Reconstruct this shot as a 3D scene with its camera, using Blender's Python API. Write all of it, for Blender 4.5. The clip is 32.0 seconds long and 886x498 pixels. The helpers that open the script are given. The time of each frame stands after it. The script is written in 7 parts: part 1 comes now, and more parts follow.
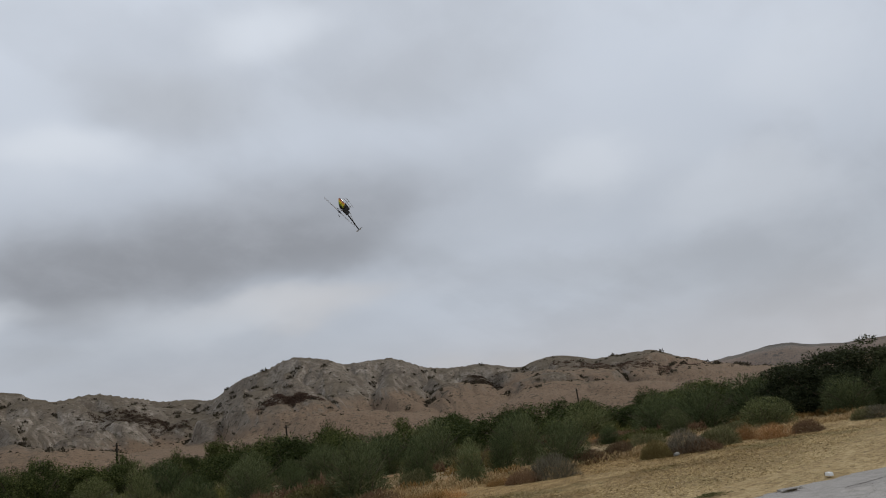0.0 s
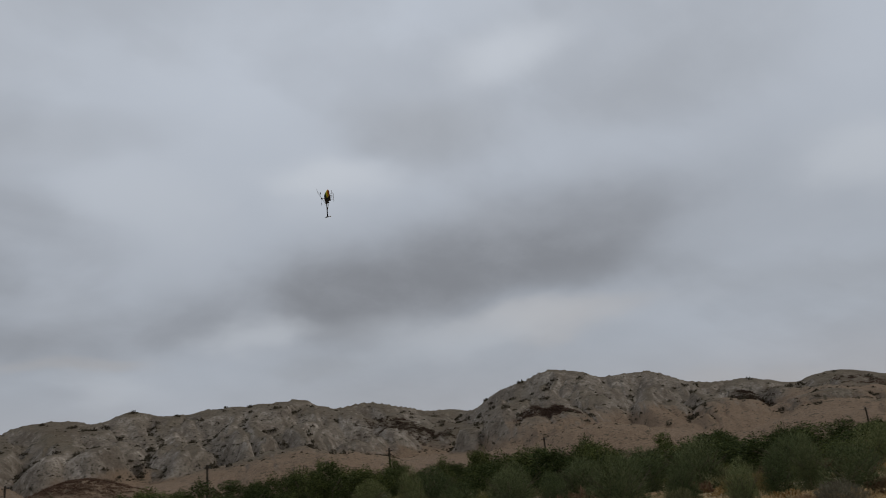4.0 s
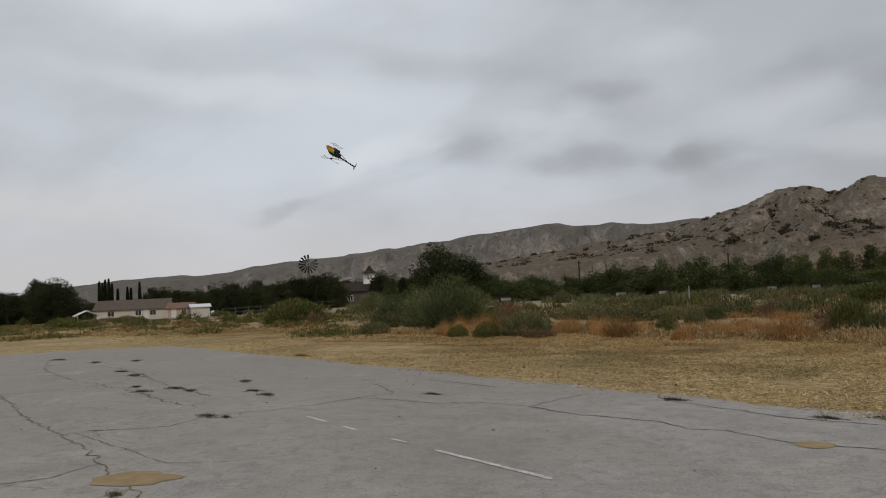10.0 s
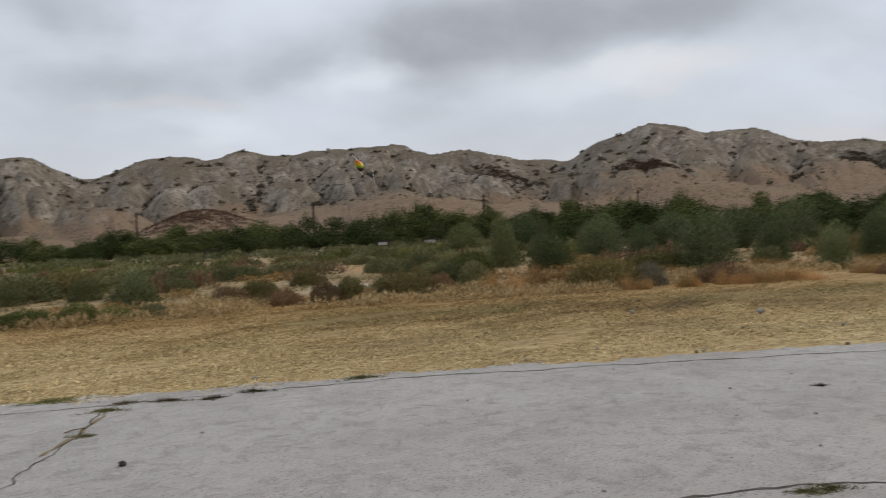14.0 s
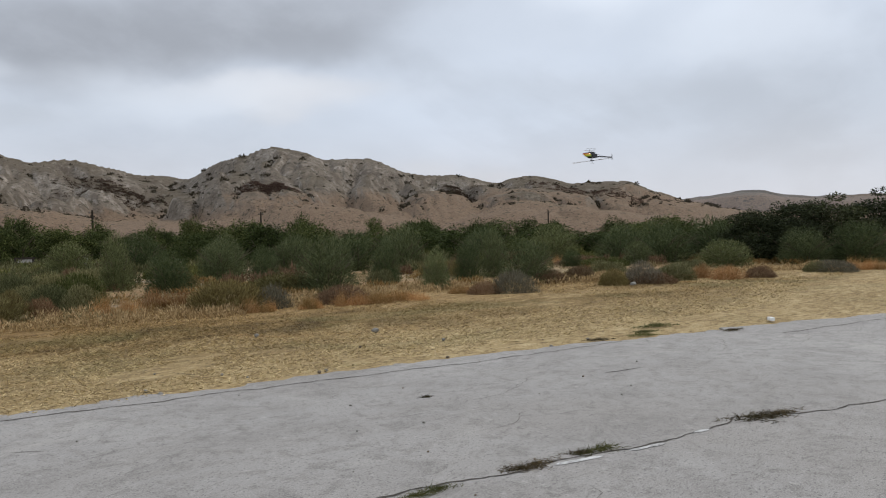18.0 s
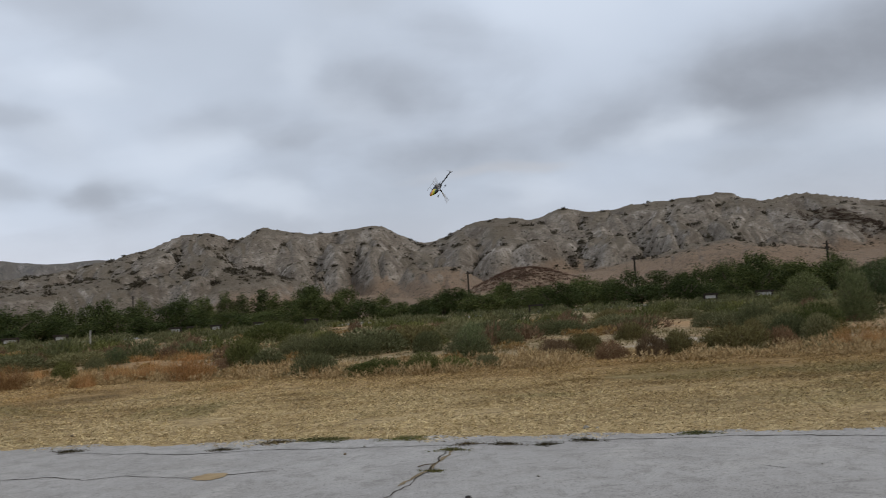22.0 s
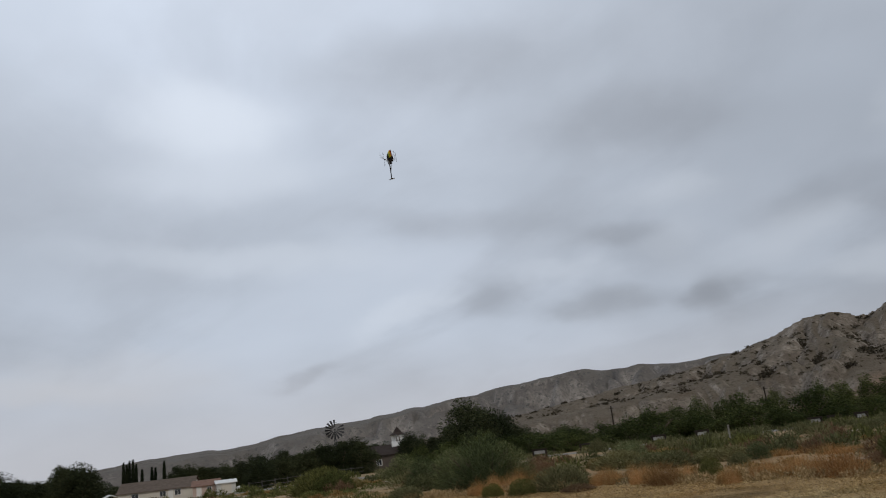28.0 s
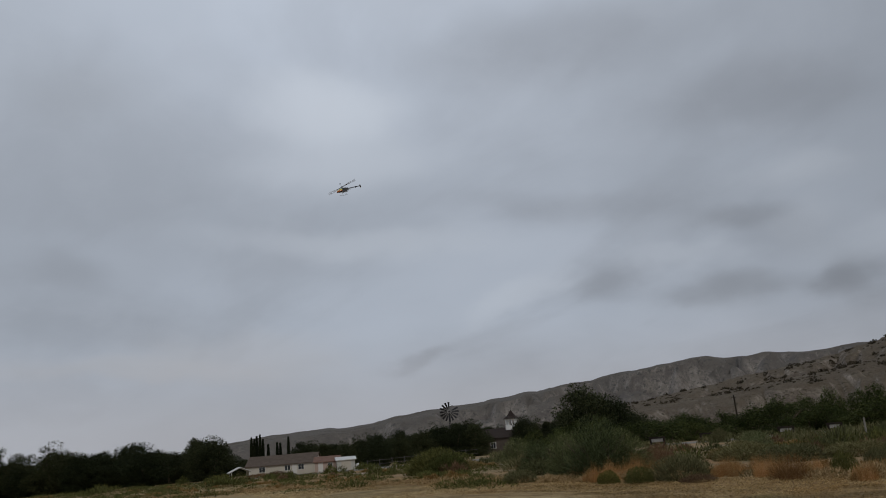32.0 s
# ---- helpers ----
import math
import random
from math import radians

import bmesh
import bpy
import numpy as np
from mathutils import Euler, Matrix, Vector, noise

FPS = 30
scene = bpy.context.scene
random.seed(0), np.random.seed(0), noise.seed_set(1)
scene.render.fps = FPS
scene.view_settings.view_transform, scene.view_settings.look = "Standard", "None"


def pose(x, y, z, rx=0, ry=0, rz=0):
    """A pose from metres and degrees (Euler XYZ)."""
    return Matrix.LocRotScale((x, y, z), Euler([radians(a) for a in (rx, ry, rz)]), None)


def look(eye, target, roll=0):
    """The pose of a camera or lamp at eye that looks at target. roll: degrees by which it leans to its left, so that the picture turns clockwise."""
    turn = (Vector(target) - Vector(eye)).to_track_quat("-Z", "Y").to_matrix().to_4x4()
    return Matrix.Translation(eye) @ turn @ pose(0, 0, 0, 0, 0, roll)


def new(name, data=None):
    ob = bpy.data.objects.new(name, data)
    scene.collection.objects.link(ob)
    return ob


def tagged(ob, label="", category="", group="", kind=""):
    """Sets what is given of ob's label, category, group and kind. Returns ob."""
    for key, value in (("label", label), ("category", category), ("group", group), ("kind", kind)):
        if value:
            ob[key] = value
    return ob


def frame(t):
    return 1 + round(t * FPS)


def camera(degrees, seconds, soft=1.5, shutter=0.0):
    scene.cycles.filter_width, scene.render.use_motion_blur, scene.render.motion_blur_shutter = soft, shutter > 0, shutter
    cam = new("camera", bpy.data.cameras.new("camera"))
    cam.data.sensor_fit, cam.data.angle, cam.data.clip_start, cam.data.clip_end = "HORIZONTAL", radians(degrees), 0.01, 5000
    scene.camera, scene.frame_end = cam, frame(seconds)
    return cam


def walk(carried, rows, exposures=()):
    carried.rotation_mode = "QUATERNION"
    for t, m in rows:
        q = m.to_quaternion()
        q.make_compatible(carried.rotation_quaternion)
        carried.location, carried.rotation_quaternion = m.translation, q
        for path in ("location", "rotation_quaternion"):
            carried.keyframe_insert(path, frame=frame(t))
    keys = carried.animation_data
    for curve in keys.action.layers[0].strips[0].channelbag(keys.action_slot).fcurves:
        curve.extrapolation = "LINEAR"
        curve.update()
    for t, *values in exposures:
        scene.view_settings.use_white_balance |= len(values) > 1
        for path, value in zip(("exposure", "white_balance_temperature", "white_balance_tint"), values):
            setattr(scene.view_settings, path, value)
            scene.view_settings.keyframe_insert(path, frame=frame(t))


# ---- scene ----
cam = camera(60.0, 32.0, 1.0, 0.2)
PATH = [
    (0, -0.000, -0.000, 1.600, 103.70, 8.15, -54.32),
    (0.5, -0.000, -0.000, 1.600, 104.99, 8.56, -53.60),
    (1, -0.000, -0.000, 1.600, 105.41, 8.76, -51.91),
    (1.5, -0.000, -0.000, 1.600, 106.07, 7.55, -51.47),
    (2, -0.000, -0.000, 1.600, 106.39, 7.40, -50.73),
    (2.5, -0.001, -0.000, 1.600, 106.34, 6.80, -48.11),
    (4.5, -0.004, -0.001, 1.601, 105.48, 5.87, -30.80),
    (5, -0.006, -0.002, 1.601, 102.26, 5.48, -24.16),
    (5.5, -0.011, -0.004, 1.602, 99.52, 2.17, -12.42),
    (6, -0.021, -0.007, 1.604, 101.50, 2.65, -3.85),
    (6.5, -0.040, -0.014, 1.608, 98.00, 3.21, 10.00),
    (7, -0.077, -0.026, 1.616, 95.76, 3.54, 20.29),
    (7.5, -0.022, -0.032, 1.594, 94.81, 4.05, 28.41),
    (8, -0.017, 0.006, 1.584, 93.45, 3.69, 34.15),
    (8.5, 0.007, -0.026, 1.582, 91.81, 2.60, 35.77),
    (9, -0.044, 0.015, 1.571, 89.43, 2.73, 38.16),
    (9.5, -0.037, 0.027, 1.590, 90.76, 2.87, 38.73),
    (10, -0.042, 0.018, 1.578, 93.31, 2.55, 37.18),
    (10.5, -0.055, 0.031, 1.570, 93.09, 2.42, 35.06),
    (11, 0.044, -0.035, 1.587, 91.10, 2.68, 30.80),
    (11.5, 0.019, -0.022, 1.585, 90.63, 2.05, 25.60),
    (12, 0.043, -0.028, 1.595, 89.53, 2.29, 21.03),
    (12.5, 0.068, -0.014, 1.594, 88.22, 2.43, 12.01),
    (13, 0.083, -0.007, 1.598, 89.05, 2.80, 0.64),
    (13.5, 0.098, 0.013, 1.595, 89.02, 2.94, -14.70),
    (14, 0.081, -0.002, 1.615, 88.72, 2.77, -28.88),
    (14.5, 0.045, 0.002, 1.616, 90.53, 2.61, -39.00),
    (16.5, 0.042, -0.002, 1.647, 90.21, 3.44, -45.43),
    (17, 0.022, 0.002, 1.646, 89.90, 2.65, -48.62),
    (17.5, 0.007, -0.017, 1.655, 88.74, 1.90, -52.98),
    (18, 0.003, -0.005, 1.654, 89.26, 1.61, -56.55),
    (18.5, 0.000, 0.019, 1.656, 90.33, 1.95, -54.00),
    (19, -0.018, 0.048, 1.653, 93.87, 3.26, -44.22),
    (19.5, -0.025, 0.010, 1.553, 94.36, 2.69, -25.78),
    (20, -0.017, 0.001, 1.567, 95.77, 2.16, -21.03),
    (20.5, -0.039, -0.008, 1.557, 95.77, 1.36, -19.54),
    (21, -0.044, -0.017, 1.564, 94.73, 1.76, -17.12),
    (21.5, -0.045, -0.033, 1.567, 94.67, 2.71, -11.90),
    (22, -0.012, -0.069, 1.559, 94.17, 3.62, -5.21),
    (22.5, 0.004, -0.061, 1.568, 92.64, 4.45, 2.94),
    (23, -0.033, -0.016, 1.594, 92.11, 4.00, 17.05),
    (23.5, -0.025, 0.010, 1.582, 92.14, 2.69, 30.36),
    (24, 0.018, 0.043, 1.586, 93.73, 3.08, 36.44),
    (24.5, 0.021, 0.029, 1.579, 96.16, 2.99, 35.82),
    (25, 0.031, 0.078, 1.590, 95.39, 3.23, 31.20),
    (25.5, -0.001, 0.070, 1.572, 94.84, 3.29, 21.34),
    (27.5, -0.000, 0.015, 1.594, 98.75, 5.69, 32.82),
    (28, -0.000, 0.008, 1.597, 104.98, 6.49, 39.46),
    (28.5, -0.000, 0.004, 1.598, 104.91, 6.56, 42.87),
    (29, -0.000, 0.002, 1.599, 104.71, 6.81, 44.00),
    (29.5, -0.000, 0.001, 1.600, 104.81, 6.36, 46.17),
    (30, -0.000, 0.001, 1.600, 104.35, 5.50, 46.87),
    (30.5, -0.000, 0.000, 1.600, 103.74, 4.52, 46.36),
    (31, -0.000, 0.000, 1.600, 103.59, 4.10, 45.72),
    (31.5, -0.000, 0.000, 1.600, 104.08, 4.49, 46.21),
    (32, -0.000, 0.000, 1.600, 104.59, 4.63, 47.71),
]
EXPOSURES = [(0.0, -0.35, 6650, 10), (1.0, -0.5, 6650, 10), (2.5, -0.65, 6650, 10), (5.0, -0.72, 6700, 10), (6.0, -0.74, 6750, 10), (7.0, -0.62, 6750, 10), (9.0, -0.54, 6930, 10),
             (11.0, -0.46, 6880, 10), (12.0, -0.38, 6820, 10), (13.0, -0.06, 6750, 10), (16.5, 0.12, 6600, 10), (18.0, 0.12, 6480, 10), (20.0, 0.0, 6400, 10), (23.0, -0.22, 6350, 10), (24.3, -0.38, 6350, 10),
             (25.5, -0.66, 6350, 10), (27.5, -0.6, 6400, 10), (28.2, -0.6, 6450, 10), (29.0, -0.82, 6450, 10), (30.0, -1.0, 6450, 10), (32.0, -1.05, 6450, 10)]
walk(cam, [(t, pose(x, y, z, a, b, c)) for t, x, y, z, a, b, c in PATH], EXPOSURES)
import itertools

# ---- light ----
SUN_UP, SUN_TURN = 42, 112          # degrees: a soft sun high behind thick cloud
world = bpy.data.worlds.new("overcast_sky")
scene.world = world
world.use_nodes = True
wn, wl = world.node_tree.nodes, world.node_tree.links
wn.clear()


def wnode(kind, **props):
    n = wn.new(kind)
    for k, v in props.items():
        n.inputs[k].default_value = v
    return n


w_out, w_bg = wn.new("ShaderNodeOutputWorld"), wn.new("ShaderNodeBackground")
coord, split = wn.new("ShaderNodeTexCoord"), wn.new("ShaderNodeSeparateXYZ")
wl.new(coord.outputs["Generated"], split.inputs[0])


def wmath(op, a, b=None):
    n = wn.new("ShaderNodeMath")
    n.operation = op
    for i, v in enumerate((a, b)):
        if v is None:
            continue
        if isinstance(v, (int, float)):
            n.inputs[i].default_value = v
        else:
            wl.new(v, n.inputs[i])
    return n.outputs[0]


up = wmath("MAXIMUM", split.outputs["Z"], 0.0)
deck = wmath("ADD", up, 0.42)
comb = wn.new("ShaderNodeCombineXYZ")
wl.new(wmath("DIVIDE", split.outputs["X"], deck), comb.inputs[0])
wl.new(wmath("DIVIDE", split.outputs["Y"], deck), comb.inputs[1])


def cloud(scale, detail, rough, low, high, shift, stretch=(1, 1, 1)):
    m = wn.new("ShaderNodeMapping")
    m.inputs["Location"].default_value = shift
    m.inputs["Scale"].default_value = stretch
    wl.new(comb.outputs[0], m.inputs[0])
    n = wnode("ShaderNodeTexNoise", Scale=scale, Detail=detail, Roughness=rough, Distortion=0.25)
    wl.new(m.outputs[0], n.inputs["Vector"])
    r = wn.new("ShaderNodeMapRange")
    r.interpolation_type = "SMOOTHSTEP"
    r.inputs["From Min"].default_value, r.inputs["From Max"].default_value = low, high
    wl.new(n.outputs["Fac"], r.inputs["Value"])
    return r.outputs[0]


def wmix(fac, a, b, mode="MIX"):
    n = wn.new("ShaderNodeMix")
    n.data_type, n.blend_type = "RGBA", mode
    for sock, v in ((n.inputs[0], fac), (n.inputs[6], a), (n.inputs[7], b)):
        if isinstance(v, tuple):
            sock.default_value = (*v, 1)
        elif isinstance(v, (int, float)):
            sock.default_value = v
        else:
            wl.new(v, sock)
    return n.outputs[2]


banks = cloud(1.1, 4, 0.5, 0.36, 0.66, (3.2, 1.1, 0.0))
rolls = cloud(2.6, 5, 0.52, 0.48, 0.66, (7.7, 4.2, 2.0), (0.8, 1.2, 1))
wisps = cloud(5.5, 6, 0.58, 0.40, 0.72, (1.7, 9.2, 5.0))
tone = wmix(banks, (0.655, 0.725, 0.835), (0.545, 0.60, 0.685))
tone = wmix(wmath("MULTIPLY", rolls, 0.32), tone, (0.45, 0.487, 0.55))
turn_of = wmath("MULTIPLY", wmath("ARCTAN2", wmath("MULTIPLY", split.outputs["X"], -1.0), split.outputs["Y"]), 57.2958)
rise_of = wmath("MULTIPLY", wmath("ARCSINE", split.outputs["Z"]), 57.2958)
ragged = wnode("ShaderNodeTexNoise", Scale=3.2, Detail=4, Roughness=0.5)
wl.new(comb.outputs[0], ragged.inputs["Vector"])
fray = wn.new("ShaderNodeSeparateColor")
wl.new(ragged.outputs["Color"], fray.inputs[0])
turn_of = wmath("ADD", turn_of, wmath("MULTIPLY", wmath("SUBTRACT", fray.outputs[0], 0.5), 13.0))
rise_of = wmath("ADD", rise_of, wmath("MULTIPLY", wmath("SUBTRACT", fray.outputs[1], 0.5), 5.0))


def cloud_bank(turn, rise, wide, tall, tilt, weight, colour):
    """One bank of cloud: where it hangs, its half size in degrees, its tilt and its tone."""
    global tone
    c, s = math.cos(radians(tilt)), math.sin(radians(tilt))
    u, v = wmath("SUBTRACT", turn_of, turn), wmath("SUBTRACT", rise_of, rise)
    p = wmath("DIVIDE", wmath("ADD", wmath("MULTIPLY", u, c), wmath("MULTIPLY", v, s)), wide)
    q = wmath("DIVIDE", wmath("SUBTRACT", wmath("MULTIPLY", v, c), wmath("MULTIPLY", u, s)), tall)
    d = wmath("ADD", wmath("MULTIPLY", p, p), wmath("MULTIPLY", q, q))
    k = wmath("MULTIPLY", wmath("POWER", 2.718, wmath("MULTIPLY", wmath("POWER", d, 1.5), -1.0)), weight)
    tone = wmix(k, tone, colour)


DUSK, GREY = (0.345, 0.368, 0.412), (0.47, 0.505, 0.56)
BRIGHT, PALE = (0.80, 0.865, 0.96), (0.70, 0.69, 0.70)
cloud_bank(-35.1, 14.9, 14.5, 4.0, -5, 0.80, DUSK)
cloud_bank(-31.2, 12.4, 6.0, 1.7, -8, 0.35, DUSK)
cloud_bank(-71.9, 10.1, 14.4, 1.9, 8, 0.40, GREY)
cloud_bank(-80.1, 5.7, 5.6, 1.3, 10, 0.35, GREY)
cloud_bank(-68.8, 17.7, 5.3, 1.9, 3, 0.65, BRIGHT)
cloud_bank(-83.9, 21.2, 4.7, 3.8, 7, 0.36, BRIGHT)
cloud_bank(-44.6, 30.8, 4.1, 2.1, -6, 0.55, BRIGHT)
cloud_bank(-27.3, 21.6, 3.3, 2.5, -7, 0.30, BRIGHT)
cloud_bank(-59.2, 26.3, 9.5, 3.0, -6, 0.30, GREY)
cloud_bank(-36.3, 25.5, 5.6, 2.1, -6, 0.30, GREY)
cloud_bank(-44.1, 10.8, 8.2, 1.0, -2, 0.50, PALE)
cloud_bank(-30.6, 15.0, 7.8, 2.1, -2, 0.60, DUSK)
cloud_bank(-47.8, 16.6, 9.2, 3.6, -1, 0.65, DUSK)
cloud_bank(-46.1, 14.4, 5.1, 1.7, -9, 0.45, DUSK)
cloud_bank(-28.9, 22.4, 6.2, 1.4, 5, 0.75, BRIGHT)
cloud_bank(-23.6, 11.8, 3.7, 1.1, -5, 0.70, BRIGHT)
cloud_bank(-31.8, 11.8, 4.7, 1.4, 0, 0.30, BRIGHT)
cloud_bank(-43.8, 9.8, 4.5, 1.2, -1, 0.45, PALE)
cloud_bank(-0.7, 15.6, 4.3, 2.3, -10, 0.36, DUSK)
cloud_bank(-8.3, 19.0, 5.3, 1.8, 8, 0.28, DUSK)
cloud_bank(-6.0, 11.5, 6.0, 1.8, -0, 0.38, DUSK)
cloud_bank(-17.9, 11.8, 3.1, 1.3, -15, 0.35, DUSK)
cloud_bank(-1.4, 25.6, 3.1, 2.2, -16, 0.36, BRIGHT)
cloud_bank(-15.2, 21.1, 4.8, 2.8, 6, 0.33, BRIGHT)
cloud_bank(4.5, 17.8, 2.1, 1.9, 33, 0.30, BRIGHT)
cloud_bank(-10.3, 24.8, 6.6, 2.1, -14, 0.35, GREY)
cloud_bank(-36.4, 25.7, 8.8, 2.5, 6, 0.40, GREY)
cloud_bank(1.1, 22.1, 3.8, 1.7, 1, 0.35, GREY)
cloud_bank(-10.4, 9.2, 5.2, 0.6, -0, 0.50, PALE)
cloud_bank(17.1, 9.1, 2.3, 1.8, -5, 0.48, DUSK)
cloud_bank(26.3, 9.0, 3.9, 1.5, -4, 0.35, GREY)
cloud_bank(5.6, 12.5, 2.9, 0.9, -5, 0.41, DUSK)
cloud_bank(9.4, 14.0, 5.1, 1.3, -4, 0.31, DUSK)
cloud_bank(-4.2, 15.8, 3.3, 1.6, 1, 0.37, DUSK)
cloud_bank(-8.8, 10.7, 6.1, 2.3, 3, 0.34, DUSK)
cloud_bank(-17.8, 12.2, 4.8, 2.6, -5, 0.24, DUSK)
cloud_bank(-26.6, 12.8, 3.0, 2.3, 6, 0.37, DUSK)
cloud_bank(7.0, 8.7, 5.8, 1.1, 6, 0.60, BRIGHT)
cloud_bank(20.0, 13.1, 2.6, 1.8, -9, 0.30, BRIGHT)
cloud_bank(-12.3, 7.5, 3.6, 1.1, 1, 0.45, BRIGHT)
cloud_bank(1.6, 14.4, 3.3, 1.6, 14, 0.24, BRIGHT)
cloud_bank(-26.4, 8.9, 3.0, 0.9, 4, 0.45, GREY)
cloud_bank(21.1, 12.3, 4.2, 1.7, -1, 0.27, DUSK)
cloud_bank(41.2, 10.6, 4.4, 1.1, -16, 0.45, BRIGHT)
cloud_bank(11.8, 12.4, 3.9, 1.5, -7, 0.45, BRIGHT)
cloud_bank(15.9, 11.0, 5.5, 1.3, -3, 0.21, BRIGHT)
cloud_bank(36.2, 28.4, 11.9, 2.5, 2, 0.45, DUSK)
cloud_bank(23.0, 22.4, 9.4, 2.5, 8, 0.45, DUSK)
cloud_bank(55.6, 25.3, 6.2, 2.3, 4, 0.80, BRIGHT)
cloud_bank(54.2, 21.6, 7.3, 1.9, -1, 0.50, BRIGHT)
cloud_bank(73.6, 26.0, 4.7, 2.1, -11, 0.35, GREY)
cloud_bank(36.0, 16.5, 7.4, 1.4, 6, 0.35, DUSK)
cloud_bank(24.8, 14.2, 3.6, 1.1, 4, 0.50, DUSK)
cloud_bank(34.0, 11.2, 3.1, 1.7, 1, 0.48, DUSK)
cloud_bank(25.7, 9.2, 4.7, 1.4, 4, 0.45, DUSK)
cloud_bank(18.4, 8.9, 2.3, 1.5, -2, 0.45, DUSK)
cloud_bank(49.2, 7.1, 2.0, 0.8, -17, 0.45, DUSK)
cloud_bank(69.7, 10.5, 7.6, 1.7, 1, 0.35, DUSK)
cloud_bank(74.0, 13.6, 3.5, 1.3, 5, 0.30, DUSK)
cloud_bank(52.2, 15.1, 10.7, 1.1, 5, 0.40, BRIGHT)
cloud_bank(28.8, 12.3, 3.5, 0.8, 12, 0.30, BRIGHT)
cloud_bank(19.6, 17.0, 4.7, 1.3, 4, 0.40, BRIGHT)
cloud_bank(68.0, 7.2, 9.1, 1.0, 3, 0.35, PALE)
cloud_bank(61.5, 8.1, 7.1, 1.7, 7, 0.30, PALE)
cloud_bank(-36.5, 15.0, 9.6, 2.5, -7, 0.55, DUSK)
cloud_bank(-38.8, 10.1, 8.7, 1.4, -4, 0.45, BRIGHT)
cloud_bank(-79.3, 13.7, 5.4, 2.5, 5, 0.45, BRIGHT)
cloud_bank(-82.8, 6.6, 4.0, 1.5, 16, 0.30, GREY)
cloud_bank(-59.4, 4.0, 6.3, 1.1, 4, 0.30, PALE)
tone = wmix(wmath("MULTIPLY", wisps, 0.16), tone, (0.72, 0.78, 0.88))
low_band = wn.new("ShaderNodeMapRange")
low_band.interpolation_type = "SMOOTHSTEP"
low_band.inputs["From Min"].default_value, low_band.inputs["From Max"].default_value = 0.17, 0.02
wl.new(up, low_band.inputs["Value"])
tone = wmix(wmath("MULTIPLY", low_band.outputs[0], 0.5), tone, (0.655, 0.625, 0.64))
# the deck is thinner and brighter over the houses
glow = wn.new("ShaderNodeMapRange")
glow.interpolation_type = "SMOOTHSTEP"
glow.inputs["From Min"].default_value, glow.inputs["From Max"].default_value = 5.0, 42.0
glow.inputs["To Min"].default_value, glow.inputs["To Max"].default_value = 0.0, 0.28
wl.new(turn_of, glow.inputs["Value"])
tone = wmix(1.0, tone, wmix(glow.outputs[0], (1.0, 1.0, 1.0), (2.0, 2.0, 2.0)), "MULTIPLY")
# the cloud deck thins towards the zenith, as under any overcast sky
zenith = wn.new("ShaderNodeMapRange")
zenith.interpolation_type = "SMOOTHSTEP"
zenith.inputs["From Min"].default_value, zenith.inputs["From Max"].default_value = 0.22, 0.62
zenith.inputs["To Min"].default_value, zenith.inputs["To Max"].default_value = 1.0, 1.30
wl.new(up, zenith.inputs["Value"])
lift = wn.new("ShaderNodeVectorMath")
lift.operation = "SCALE"
wl.new(tone, lift.inputs[0])
wl.new(zenith.outputs[0], lift.inputs["Scale"])
air = wn.new("ShaderNodeTexSky")
air.sky_type, air.sun_disc = "NISHITA", False
air.sun_elevation, air.sun_rotation = radians(SUN_UP), radians(SUN_TURN)
air_bg = wnode("ShaderNodeBackground", Strength=0.05)
wl.new(air.outputs[0], air_bg.inputs[0])
w_bg.inputs["Strength"].default_value = 1.0
wl.new(lift.outputs[0], w_bg.inputs[0])
blend = wnode("ShaderNodeMixShader", Fac=0.94)
wl.new(air_bg.outputs[0], blend.inputs[1])
wl.new(w_bg.outputs[0], blend.inputs[2])
wl.new(blend.outputs[0], w_out.inputs[0])

sun = new("sun", bpy.data.lights.new("sun", "SUN"))
sun.data.energy, sun.data.angle, sun.data.color = 1.35, radians(14), (1.0, 0.92, 0.80)
sun.matrix_world = look((60 * math.sin(radians(SUN_TURN)), 60 * math.cos(radians(SUN_TURN)), 54), (0, 0, 0))


# ---- materials ----
def ramp_node(nt, fac, stops):
    n = nt.nodes.new("ShaderNodeValToRGB")
    els = n.color_ramp.elements
    while len(els) < len(stops):
        els.new(0.5)
    for e, (p, c) in zip(els, stops):
        e.position, e.color = p, (*c, 1)
    nt.links.new(fac, n.inputs[0])
    return n.outputs[0]


